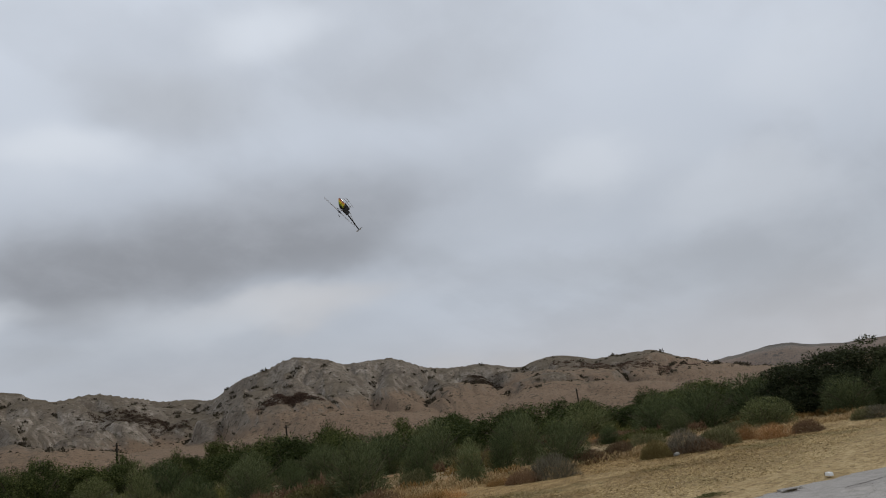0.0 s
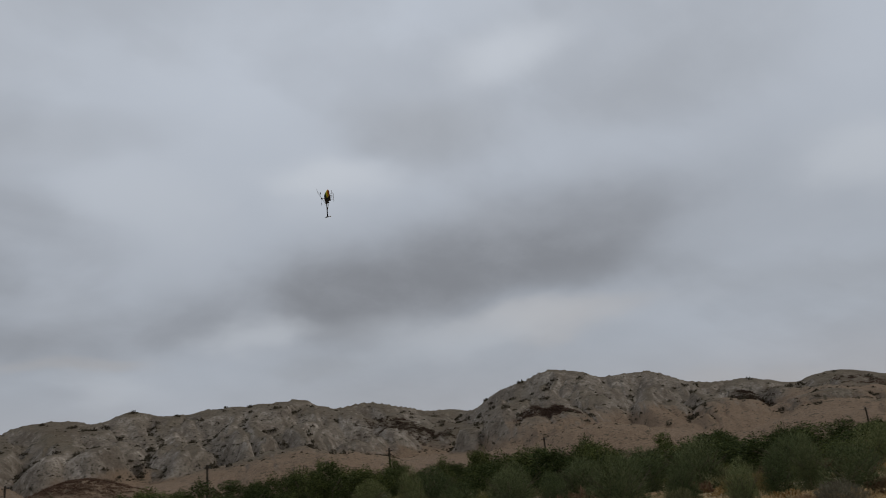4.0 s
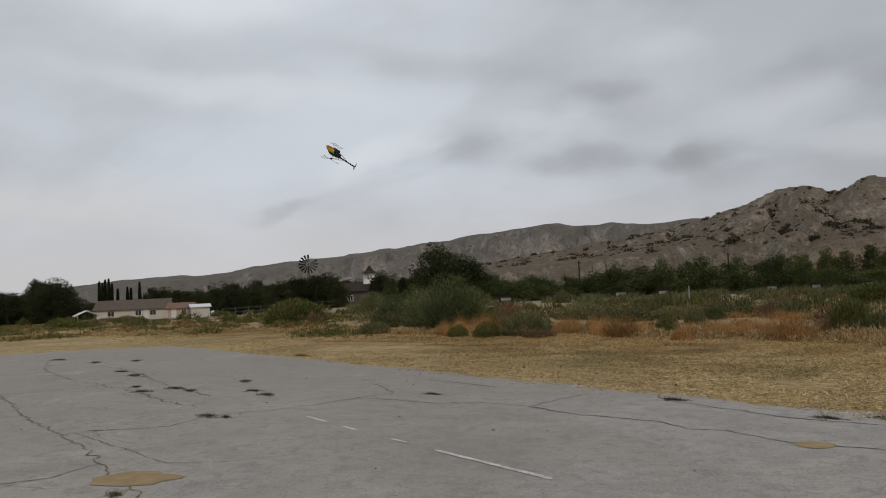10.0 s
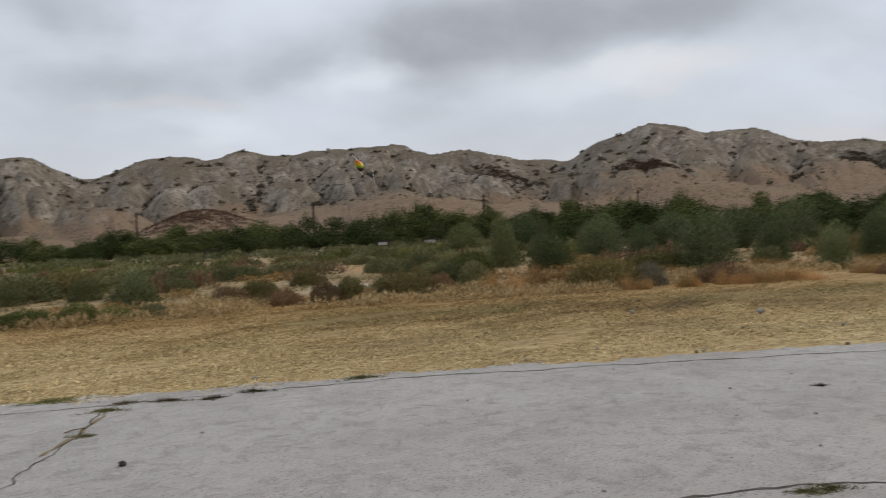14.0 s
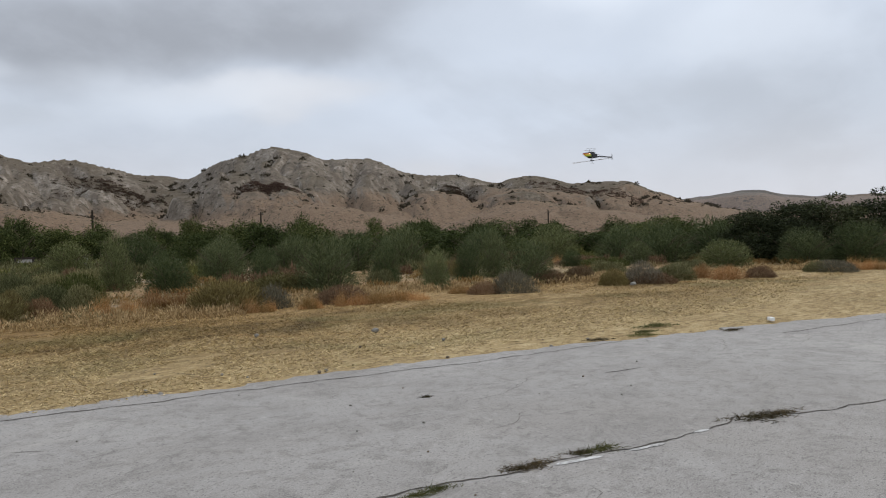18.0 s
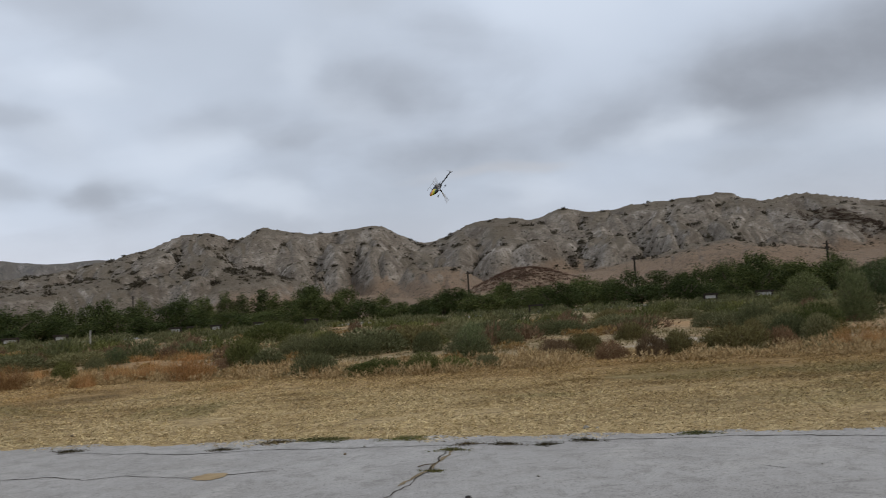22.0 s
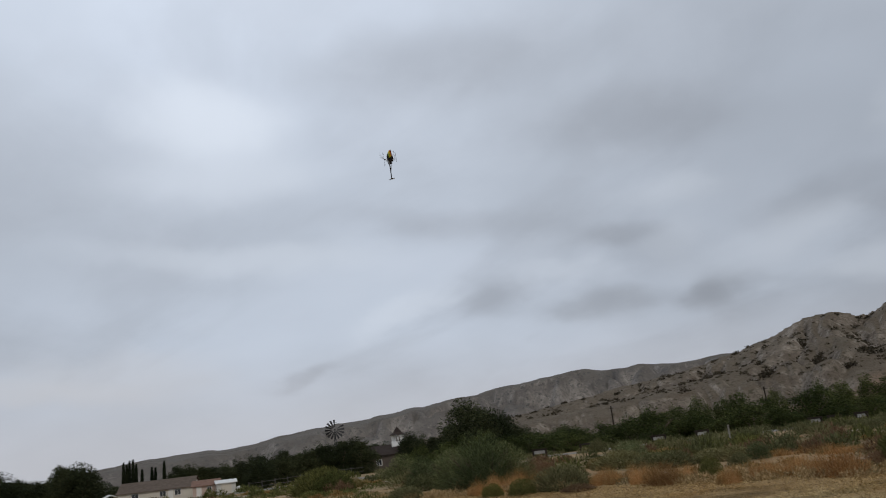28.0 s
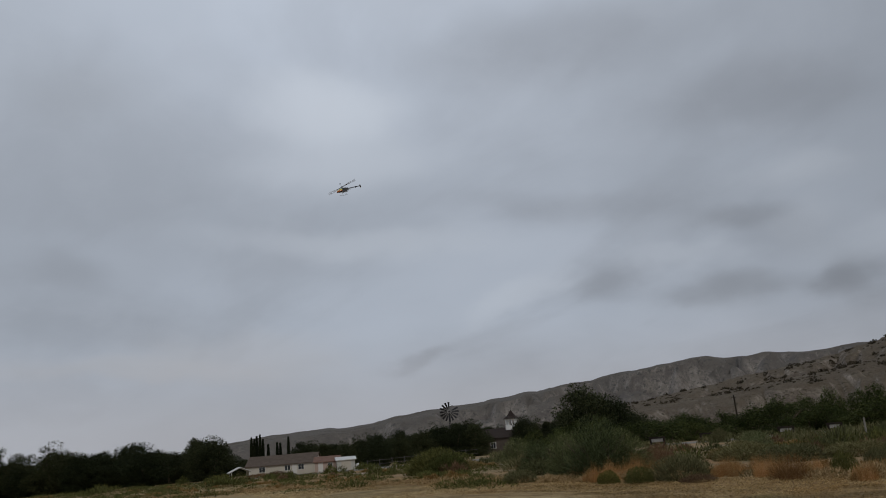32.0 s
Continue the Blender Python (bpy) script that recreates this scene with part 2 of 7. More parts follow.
class Mat:
    """A small builder for procedural materials."""

    def __init__(self, name, rough=0.85, metal=0.0, spec=0.3):
        self.m = bpy.data.materials.new(name)
        self.m.use_nodes = True
        self.nt = self.m.node_tree
        self.b = self.nt.nodes["Principled BSDF"]
        self.b.inputs["Roughness"].default_value = rough
        self.b.inputs["Metallic"].default_value = metal
        self.b.inputs["Specular IOR Level"].default_value = spec
        self.geo = self.nt.nodes.new("ShaderNodeNewGeometry")
        self.tex = self.nt.nodes.new("ShaderNodeTexCoord")

    def put(self, sock, v):
        if isinstance(v, tuple):
            sock.default_value = (*v, 1) if len(v) == 3 and len(sock.default_value) == 4 else v
        elif isinstance(v, (int, float)):
            sock.default_value = v
        else:
            self.nt.links.new(v, sock)

    def noise(self, scale, detail=4, rough=0.55, where="world", stretch=None, warp=0.0):
        v = self.geo.outputs["Position"] if where == "world" else self.tex.outputs["Object"]
        if stretch:
            mp = self.nt.nodes.new("ShaderNodeMapping")
            mp.inputs["Scale"].default_value = stretch
            self.nt.links.new(v, mp.inputs[0])
            v = mp.outputs[0]
        n = self.nt.nodes.new("ShaderNodeTexNoise")
        self.nt.links.new(v, n.inputs["Vector"])
        for k, x in (("Scale", scale), ("Detail", detail), ("Roughness", rough), ("Distortion", warp)):
            n.inputs[k].default_value = x
        return n.outputs["Fac"]

    def math(self, op, a, b=0.0):
        n = self.nt.nodes.new("ShaderNodeMath")
        n.operation = op
        self.put(n.inputs[0], a), self.put(n.inputs[1], b)
        return n.outputs[0]

    def span(self, v, a, b, lo=0.0, hi=1.0):
        n = self.nt.nodes.new("ShaderNodeMapRange")
        n.interpolation_type = "SMOOTHSTEP"
        for k, x in (("From Min", a), ("From Max", b), ("To Min", lo), ("To Max", hi)):
            n.inputs[k].default_value = x
        self.nt.links.new(v, n.inputs["Value"])
        return n.outputs[0]

    def ramp(self, fac, *stops):
        return ramp_node(self.nt, fac, stops)

    def mix(self, fac, a, b, mode="MIX"):
        n = self.nt.nodes.new("ShaderNodeMix")
        n.data_type, n.blend_type = "RGBA", mode
        self.put(n.inputs[0], fac), self.put(n.inputs[6], a), self.put(n.inputs[7], b)
        return n.outputs[2]

    def axis(self, which, where="world"):
        s = self.nt.nodes.new("ShaderNodeSeparateXYZ")
        self.nt.links.new(self.geo.outputs["Position"] if where == "world" else self.tex.outputs["Object"], s.inputs[0])
        return s.outputs[which]

    def facing_up(self):
        s = self.nt.nodes.new("ShaderNodeSeparateXYZ")
        self.nt.links.new(self.geo.outputs["Normal"], s.inputs[0])
        return s.outputs["Z"]

    def island(self):
        return self.geo.outputs["Random Per Island"]

    def chance(self):
        return self.nt.nodes.new("ShaderNodeObjectInfo").outputs["Random"]

    def color(self, v):
        self.put(self.b.inputs["Base Color"], v)
        return self

    def rough(self, v):
        self.put(self.b.inputs["Roughness"], v)
        return self

    def bump(self, h, strength=0.4, dist=0.02):
        n = self.nt.nodes.new("ShaderNodeBump")
        n.inputs["Strength"].default_value, n.inputs["Distance"].default_value = strength, dist
        self.nt.links.new(h, n.inputs["Height"])
        self.nt.links.new(n.outputs[0], self.b.inputs["Normal"])
        return self


def plain(name, c, rough=0.6, metal=0.0, vary=0.12, scale=3.0, spec=0.4):
    """A painted or bare surface with slight mottling and wear."""
    m = Mat(name, rough, metal, spec if rough < 0.7 else spec * 0.25)
    n = m.noise(scale, 5, 0.6, "object")
    a, b = tuple(x * (1 - vary) for x in c), tuple(min(1, x * (1 + vary)) for x in c)
    m.color(m.ramp(n, (0.3, a), (0.7, b)))
    m.rough(m.span(m.noise(scale * 4, 3, 0.5, "object"), 0.3, 0.7, max(0.05, rough - 0.1), min(1, rough + 0.1)))
    return m.m


def leafy(name, dark, mid, light, rough=0.75):
    m = Mat(name, rough, 0, 0.05)
    c = m.ramp(m.island(), (0.0, dark), (0.5, mid), (1.0, light))
    tint = m.ramp(m.chance(), (0.0, (0.58, 0.64, 0.56)), (0.3, (0.76, 0.80, 0.74)), (0.6, (0.92, 0.92, 0.88)), (0.85, (1.16, 1.10, 0.96)), (1.0, (1.25, 1.24, 1.18)))
    m.color(m.mix(1.0, c, tint, "MULTIPLY"))
    tinted = m.mix(1.0, c, tint, "MULTIPLY")
    thin = m.nt.nodes.new("ShaderNodeBsdfTranslucent")
    m.put(thin.inputs["Color"], tinted)
    both = m.nt.nodes.new("ShaderNodeMixShader")
    both.inputs[0].default_value = 0.22
    m.nt.links.new(m.b.outputs[0], both.inputs[1])
    m.nt.links.new(thin.outputs[0], both.inputs[2])
    m.nt.links.new(both.outputs[0], m.nt.nodes["Material Output"].inputs[0])
    return m.m


def make_asphalt():
    m = Mat("weathered_asphalt", 0.88, 0, 0.3)
    big, mid = m.noise(0.14, 5, 0.6, warp=0.8), m.noise(1.1, 6, 0.62, warp=0.6)
    grit = m.noise(85, 3, 0.7)
    c = m.ramp(big, (0.30, (0.215, 0.193, 0.170)), (0.5, (0.262, 0.243, 0.222)), (0.70, (0.305, 0.285, 0.260)))
    # darker and browner towards the houses
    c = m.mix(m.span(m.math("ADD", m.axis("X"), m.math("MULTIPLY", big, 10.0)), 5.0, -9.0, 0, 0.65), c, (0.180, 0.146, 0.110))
    c = m.mix(m.span(mid, 0.45, 0.70, 0, 0.5), c, (0.160, 0.145, 0.130))
    c = m.mix(m.span(m.noise(0.45, 7, 0.68, warp=1.4), 0.53, 0.70, 0, 0.5), c, (0.35, 0.322, 0.285))
    c = m.mix(m.span(m.noise(0.3, 6, 0.65, stretch=(0.5, 1.6, 1), warp=1.2), 0.52, 0.66, 0, 0.5), c, (0.165, 0.147, 0.125))
    c = m.mix(m.span(m.noise(4.5, 6, 0.7, warp=0.8), 0.46, 0.66, 0, 0.65), c, (0.138, 0.124, 0.109))
    c = m.mix(m.span(m.noise(2.2, 6, 0.75, stretch=(1, 2.5, 1), warp=1.5), 0.575, 0.65, 0, 0.65), c, (0.120, 0.107, 0.093))
    c = m.mix(m.span(m.noise(11, 4, 0.7), 0.56, 0.70, 0, 0.4), c, (0.41, 0.38, 0.345))
    c = m.mix(m.span(grit, 0.40, 0.70, 0, 0.5), c, (0.44, 0.42, 0.39))
    c = m.mix(m.span(m.noise(38, 2, 0.6), 0.58, 0.66, 0, 0.7), c, (0.10, 0.092, 0.085))
    m.color(c).bump(m.math("ADD", grit, m.math("MULTIPLY", mid, 1.5)), 0.55, 0.008)
    return m.m


def straw_tint(m):
    """Patches of straw, rust, olive and grey that the mown strip and its soil share."""
    wide, patch = m.noise(0.11, 4, 0.55, warp=0.6), m.noise(0.5, 6, 0.66, stretch=(0.7, 1.5, 1), warp=0.8)
    k = m.math("ADD", m.math("MULTIPLY", wide, 0.45), m.math("MULTIPLY", patch, 0.55))
    c = m.ramp(k, (0.38, (0.50, 0.43, 0.33)), (0.45, (0.88, 0.75, 0.57)), (0.50, (1.2, 1.1, 0.96)), (0.57, (1.45, 1.38, 1.28)), (0.66, (1.7, 1.66, 1.65)))
    c = m.mix(m.span(m.noise(0.22, 5, 0.6, warp=0.7), 0.53, 0.63, 0, 0.75), c, (0.64, 0.65, 0.48))
    c = m.mix(m.span(m.noise(0.19, 5, 0.6, stretch=(1.1, 0.9, 1), warp=0.7), 0.56, 0.67, 0, 0.5), c, (1.15, 0.86, 0.58))
    # paler and greener by the pavement, darker and rustier by the scrub
    y = m.math("ADD", m.axis("Y"), m.math("MULTIPLY", m.axis("X"), 0.31))
    y = m.math("ADD", y, m.math("MULTIPLY", m.math("SUBTRACT", patch, 0.5), 7.0))
    c = m.mix(m.span(y, 14.5, 9.5, 0, 0.55), c, (1.6, 1.56, 1.5))
    return m.mix(m.span(y, 14.0, 18.5, 0, 0.5), c, (1.05, 0.82, 0.58))


def make_straw():
    m = Mat("cut_straw", 0.8, 0, 0.2)
    c = m.ramp(m.island(), (0.0, (0.13, 0.098, 0.050)), (0.5, (0.29, 0.226, 0.116)), (1.0, (0.51, 0.42, 0.245)))
    m.color(m.mix(1.0, c, straw_tint(m), "MULTIPLY"))
    return m.m


def make_ground():
    m = Mat("dry_ground", 0.95, 0, 0.15)
    x, y = m.axis("X"), m.axis("Y")
    big, mid, fine = m.noise(0.09, 5, 0.55, warp=0.4), m.noise(0.75, 7, 0.68, stretch=(0.8, 2.0, 1), warp=0.5), m.noise(16, 4, 0.75)
    clump = m.noise(3.2, 5, 0.7, stretch=(0.7, 1.5, 1), warp=0.6)
    straw = m.ramp(clump, (0.34, (0.30, 0.24, 0.138)), (0.5, (0.22, 0.165, 0.085)), (0.66, (0.13, 0.092, 0.045)))
    straw = m.mix(m.span(fine, 0.45, 0.7, 0, 0.6), straw, (0.36, 0.28, 0.15))
    straw = m.mix(m.span(m.noise(9, 3, 0.7), 0.56, 0.68, 0, 0.85), straw, (0.06, 0.042, 0.02))
    straw = m.mix(1.0, straw, straw_tint(m), "MULTIPLY")
    scrub = m.ramp(mid, (0.3, (0.155, 0.112, 0.058)), (0.5, (0.26, 0.19, 0.102)), (0.72, (0.38, 0.295, 0.18)))
    scrub = m.mix(m.span(big, 0.45, 0.62, 0, 0.6), scrub, (0.33, 0.19, 0.085))
    scrub = m.mix(m.span(m.noise(0.25, 5, 0.65), 0.54, 0.66, 0, 0.6), scrub, (0.10, 0.095, 0.045))
    scrub = m.mix(m.span(m.noise(0.14, 5, 0.6, warp=0.6), 0.58, 0.66, 0, 0.7), scrub, (0.36, 0.32, 0.26))
    scrub = m.mix(m.span(m.noise(5, 4, 0.7), 0.55, 0.7, 0, 0.6), scrub, (0.09, 0.065, 0.035))
    far = m.math("ADD", y, m.math("MULTIPLY", x, 0.31))
    wob = m.math("ADD", far, m.math("MULTIPLY", big, 9.0))
    c = m.mix(m.span(wob, 23, 29), straw, scrub)
    m.color(c).bump(m.math("ADD", m.math("ADD", mid, clump), m.math("MULTIPLY", fine, 0.5)), 1.0, 0.07)
    return m.m


def make_hills(name="eroded_hillside", far=False):
    m = Mat(name, 0.95, 0, 0.1)
    z, flat = m.axis("Z"), m.facing_up()
    k = 0.45 if far else 1.0
    big, mid, fine = m.noise(0.022 * k, 5, 0.6, warp=0.5), m.noise(0.085 * k, 6, 0.62, warp=0.5), m.noise(0.9 * k, 5, 0.7)
    clay = m.ramp(mid, (0.30, (0.112, 0.088, 0.066)), (0.44, (0.160, 0.130, 0.101)), (0.56, (0.232, 0.195, 0.156)), (0.68, (0.41, 0.355, 0.295)))
    clay = m.mix(m.span(fine, 0.44, 0.62, 0, 0.6), clay, (0.095, 0.078, 0.060))
    clay = m.mix(m.span(m.noise(0.35 * k, 4, 0.6, stretch=(1, 1, 0.3)), 0.53, 0.69, 0, 0.45), clay, (0.37, 0.328, 0.278))
    turf = m.ramp(fine, (0.3, (0.072, 0.056, 0.038)), (0.7, (0.140, 0.110, 0.076)))
    grass = m.ramp(fine, (0.3, (0.145, 0.100, 0.066)), (0.7, (0.230, 0.160, 0.107)))
    slope = m.math("ADD", flat, m.math("MULTIPLY", m.math("SUBTRACT", mid, 0.5), 0.35))
    c = m.mix(m.span(m.math("ADD", slope, m.math("MULTIPLY", m.math("SUBTRACT", big, 0.5), 0.6)), 0.78, 0.95, 0, 0.8), clay, turf)
    # dry grass on the gentle lower slopes, higher up towards the east
    low = m.math("ADD", z, m.math("MULTIPLY", m.math("SUBTRACT", big, 0.5), 34.0))
    low = m.math("ADD", low, m.math("MULTIPLY", m.math("MAXIMUM", m.math("MULTIPLY", m.axis("X"), -1.0), 0.0), 0.15))
    low = m.math("SUBTRACT", low, m.math("MULTIPLY", m.math("MAXIMUM", m.math("SUBTRACT", m.axis("X"), 120.0), 0.0), 0.03))
    c = m.mix(m.math("MULTIPLY", m.span(low, 20, 11), m.span(slope, 0.70, 0.90)), c, grass)
    c = m.mix(m.span(low, 16, 9, 0, 0.9), c, grass)
    brush = m.math("ADD", m.math("MULTIPLY", big, 0.5), m.math("MULTIPLY", mid, 0.5))
    c = m.mix(m.span(brush, 0.55, 0.62, 0, 0.5), c, (0.115, 0.094, 0.066))
    c = m.mix(m.span(m.noise(0.42 * k, 3, 0.6), 0.60, 0.65, 0, 0.8), c, (0.062, 0.055, 0.036))
    c = m.mix(m.span(m.noise(1.1 * k, 2, 0.55), 0.60, 0.66, 0, 0.7), c, (0.075, 0.063, 0.042))
    # aerial haze, mixed into the base colour as a blue-grey
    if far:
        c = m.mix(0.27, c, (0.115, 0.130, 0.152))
    m.color(c).bump(m.math("ADD", m.math("MULTIPLY", mid, 1.6), fine), 0.9, 0.9)
    return m.m


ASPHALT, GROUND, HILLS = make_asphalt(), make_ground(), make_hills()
FAR_HILLS = make_hills("hazed_hillside", True)


# ---- mesh helpers ----
def at(turn, far, z=0.0):
    """A place by its bearing (degrees to the left of +y) and distance."""
    return Vector((-far * math.sin(radians(turn)), far * math.cos(radians(turn)), z))


def mesh_of(name, verts, faces, mat, smooth=False):
    me = bpy.data.meshes.new(name)
    me.from_pydata([tuple(v) for v in verts], [], [tuple(f) for f in faces])
    for m in (mat if isinstance(mat, (list, tuple)) else [mat]):
        me.materials.append(m)
    if smooth:
        me.polygons.foreach_set("use_smooth", [True] * len(me.polygons))
    me.update()
    return me


def array_mesh(name, verts, faces, mat, smooth=False):
    """A mesh from numpy arrays of vertices (n, 3) and faces of one size (m, k)."""
    me = bpy.data.meshes.new(name)
    n, (m, k) = len(verts), faces.shape
    me.vertices.add(n)
    me.vertices.foreach_set("co", np.asarray(verts, np.float32).ravel())
    me.loops.add(m * k)
    me.loops.foreach_set("vertex_index", np.asarray(faces, np.int32).ravel())
    me.polygons.add(m)
    me.polygons.foreach_set("loop_start", np.arange(0, m * k, k, dtype=np.int32))
    me.materials.append(mat)
    me.polygons.foreach_set("use_smooth", [smooth] * m)
    me.update(calc_edges=True)
    return me


def part(name, bm, mat, parent, label=""):
    """Links a bmesh, or a finished mesh, as one object under a thing or a part."""
    if isinstance(bm, bmesh.types.BMesh):
        me = bpy.data.meshes.new(name)
        bm.to_mesh(me)
        bm.free()
        me.materials.append(mat)
    else:
        me = bm
    ob = new(name, me)
    ob.parent = parent
    if label:
        ob["label"] = label
    return ob


def thing(name, label, category, group="", m=None, kind=""):
    ob = new(name)
    ob.empty_display_size = 0.2
    if m is not None:
        ob.matrix_world = m
    return tagged(ob, label, category, group, kind)


def box(bm, x0, y0, z0, x1, y1, z1, bevel=0.0):
    r = bmesh.ops.create_cube(bm, size=1)
    for v in r["verts"]:
        v.co = Vector(((x0 + x1) / 2 + v.co.x * (x1 - x0), (y0 + y1) / 2 + v.co.y * (y1 - y0), (z0 + z1) / 2 + v.co.z * (z1 - z0)))
    if bevel:
        es = {e for v in r["verts"] for e in v.link_edges}
        bmesh.ops.bevel(bm, geom=list(es), offset=bevel, segments=2, affect="EDGES", profile=0.6)
    return bm


def rod(bm, a, b, r0, r1=None, seg=8):
    """A tapered rod between two points."""
    a, b = Vector(a), Vector(b)
    d = b - a
    m = Matrix.Translation((a + b) / 2) @ d.to_track_quat("Z", "Y").to_matrix().to_4x4()
    bmesh.ops.create_cone(bm, cap_ends=True, segments=seg, radius1=r0, radius2=r0 if r1 is None else r1, depth=d.length, matrix=m)
    return bm


def bm_new():
    return bmesh.new()


rng = np.random.default_rng(7)


def lattice(ix, iy, seed):
    h = (ix.astype(np.int64) * 374761393 + iy.astype(np.int64) * 668265263 + seed * 1442695041) & 0xFFFFFFFF
    h = ((h ^ (h >> 13)) * 1274126177) & 0xFFFFFFFF
    return ((h ^ (h >> 16)) & 0xFFFF) / 65535.0


def vnoise(x, y, seed=0):
    """Smooth value noise over arrays, 0 to 1."""
    ix, iy = np.floor(x), np.floor(y)
    fx, fy = x - ix, y - iy
    fx, fy = fx * fx * fx * (fx * (fx * 6 - 15) + 10), fy * fy * fy * (fy * (fy * 6 - 15) + 10)
    a, b = lattice(ix, iy, seed), lattice(ix + 1, iy, seed)
    c, d = lattice(ix, iy + 1, seed), lattice(ix + 1, iy + 1, seed)
    return (a * (1 - fx) + b * fx) * (1 - fy) + (c * (1 - fx) + d * fx) * fy


def fractal(x, y, seed=0, octaves=5, gain=0.5, ridged=False):
    total, amp, norm = 0, 1.0, 0.0
    for k in range(octaves):
        n = vnoise(x * 2 ** k + 17.3 * k, y * 2 ** k - 9.1 * k, seed + k)
        if ridged:
            n = 1 - np.abs(2 * n - 1)
        total, norm, amp = total + n * amp, norm + amp, amp * gain
    return total / norm


def smooth_step(v, a, b):
    t = np.clip((v - a) / (b - a), 0, 1)
    return t * t * (3 - 2 * t)


# ---- hills ----
CREST, FAR_CREST = [], []


def crest(turn, rise, far):
    """A summit or saddle of the main ridge: bearing and rise in degrees as seen from the pad, and distance in metres."""
    CREST.append((turn, rise, far))


def far_crest(turn, rise, far):
    FAR_CREST.append((turn, rise, far))


crest(47, 0.4, 520)
crest(40, 1.3, 500)
crest(35, 2.0, 480)
crest(30, 2.6, 470)
crest(26, 3.2, 455)
crest(22, 3.7, 450)
crest(18.5, 4.4, 440)
crest(15.5, 5.25, 420)
crest(13.4, 6.05, 410)
crest(11.3, 6.22, 405)
crest(9.7, 5.7, 410)
crest(7.8, 6.4, 420)
crest(6.0, 6.15, 420)
crest(3.9, 5.85, 415)
crest(1.4, 6.05, 415)
crest(-1.0, 6.2, 415)
crest(-2.4, 5.45, 430)
crest(-3.8, 4.8, 470)
crest(-5.6, 5.05, 470)
crest(-7.6, 5.95, 455)
crest(-10.8, 6.2, 460)
crest(-12.3, 5.95, 465)
crest(-14.3, 6.6, 470)
crest(-16.5, 6.2, 470)
crest(-20.6, 6.45, 475)
crest(-23.4, 6.55, 470)
crest(-26.0, 6.6, 465)
crest(-28.4, 5.85, 470)
crest(-30.4, 6.05, 480)
crest(-32.4, 5.75, 490)
crest(-34.8, 5.1, 510)
crest(-36.8, 5.0, 520)
crest(-38.3, 4.8, 500)
crest(-40.4, 6.0, 420)
crest(-42.2, 6.45, 400)
crest(-43.9, 7.03, 390)
crest(-45.8, 6.9, 390)
crest(-47.8, 6.2, 395)
crest(-49.9, 6.15, 400)
crest(-51.6, 6.05, 400)
crest(-53.6, 5.2, 410)
crest(-55.6, 4.75, 420)
crest(-57.3, 4.88, 430)
crest(-59.2, 4.45, 430)
crest(-60.5, 4.08, 430)
crest(-61.8, 4.47, 430)
crest(-63.9, 4.47, 430)
crest(-66.4, 3.87, 430)
crest(-68.4, 3.93, 440)
crest(-70.4, 3.77, 440)
crest(-72.3, 2.95, 450)
crest(-74.5, 2.2, 460)
crest(-78, 1.4, 470)
crest(-84, 0.8, 480)
far_crest(86, 0.3, 1500)
far_crest(74, 0.6, 1500)
far_crest(66, 1.1, 1450)
far_crest(62.1, 1.6, 1400)
far_crest(58.1, 2.02, 1350)
far_crest(53.5, 2.12, 1300)
far_crest(50.7, 2.6, 1250)
far_crest(46.2, 2.98, 1200)
far_crest(42.0, 3.42, 1150)
far_crest(37.3, 3.92, 1100)
far_crest(33.9, 4.3, 1060)
far_crest(31, 4.6, 1030)
far_crest(28.5, 4.75, 1000)
far_crest(27, 4.55, 990)
far_crest(24.9, 4.65, 980)
far_crest(22.2, 4.33, 950)
far_crest(18.9, 4.5, 900)
far_crest(12, 4.3, 900)
far_crest(0, 3.5, 950)
far_crest(-30, 4.0, 1000)
far_crest(-60, 3.0, 1000)
far_crest(-72.2, 2.2, 1000)
far_crest(-74.4, 2.45, 1030)
far_crest(-77.1, 2.73, 1050)
far_crest(-79.3, 2.77, 1080)
far_crest(-81, 2.32, 1090)
far_crest(-83, 2.14, 1100)
far_crest(-85, 2.26, 1100)
far_crest(-92, 1.7, 1150)
far_crest(-102, 0.8, 1200)


def along(points, turn, column):
    """A smooth line through summits and saddles."""
    ps = sorted(points)
    xs = np.array([p[0] for p in ps])
    ys = np.array([p[column] for p in ps])
    slope = np.gradient(ys, xs)
    i = np.clip(np.searchsorted(xs, turn) - 1, 0, len(xs) - 2)
    h = xs[i + 1] - xs[i]
    s = np.clip((turn - xs[i]) / h, 0, 1)
    a, b = ys[i], ys[i + 1]
    return ((2 * s ** 3 - 3 * s ** 2 + 1) * a + (s ** 3 - 2 * s ** 2 + s) * h * slope[i] * 0.8
            + (-2 * s ** 3 + 3 * s ** 2) * b + (s ** 3 - s ** 2) * h * slope[i + 1] * 0.8)


SPURS, LOBES = [], []
spur_dice = random.Random(5)
spur_turn = -86.0
while spur_turn < 44:
    SPURS.append((spur_turn, spur_dice.uniform(-4.5, 4.5), spur_dice.uniform(0.85, 1.5), spur_dice.uniform(0.38, 0.70), spur_dice.uniform(0, 9)))
    spur_turn += spur_dice.uniform(2.4, 5.6)


def lobe(turn, rise, far, wide, deep, grassy=0.0):
    """A foothill before the ridge: bearing, rise, distance of its top, and half its width and depth in metres."""
    LOBES.append((turn, rise, far, wide, deep, grassy))


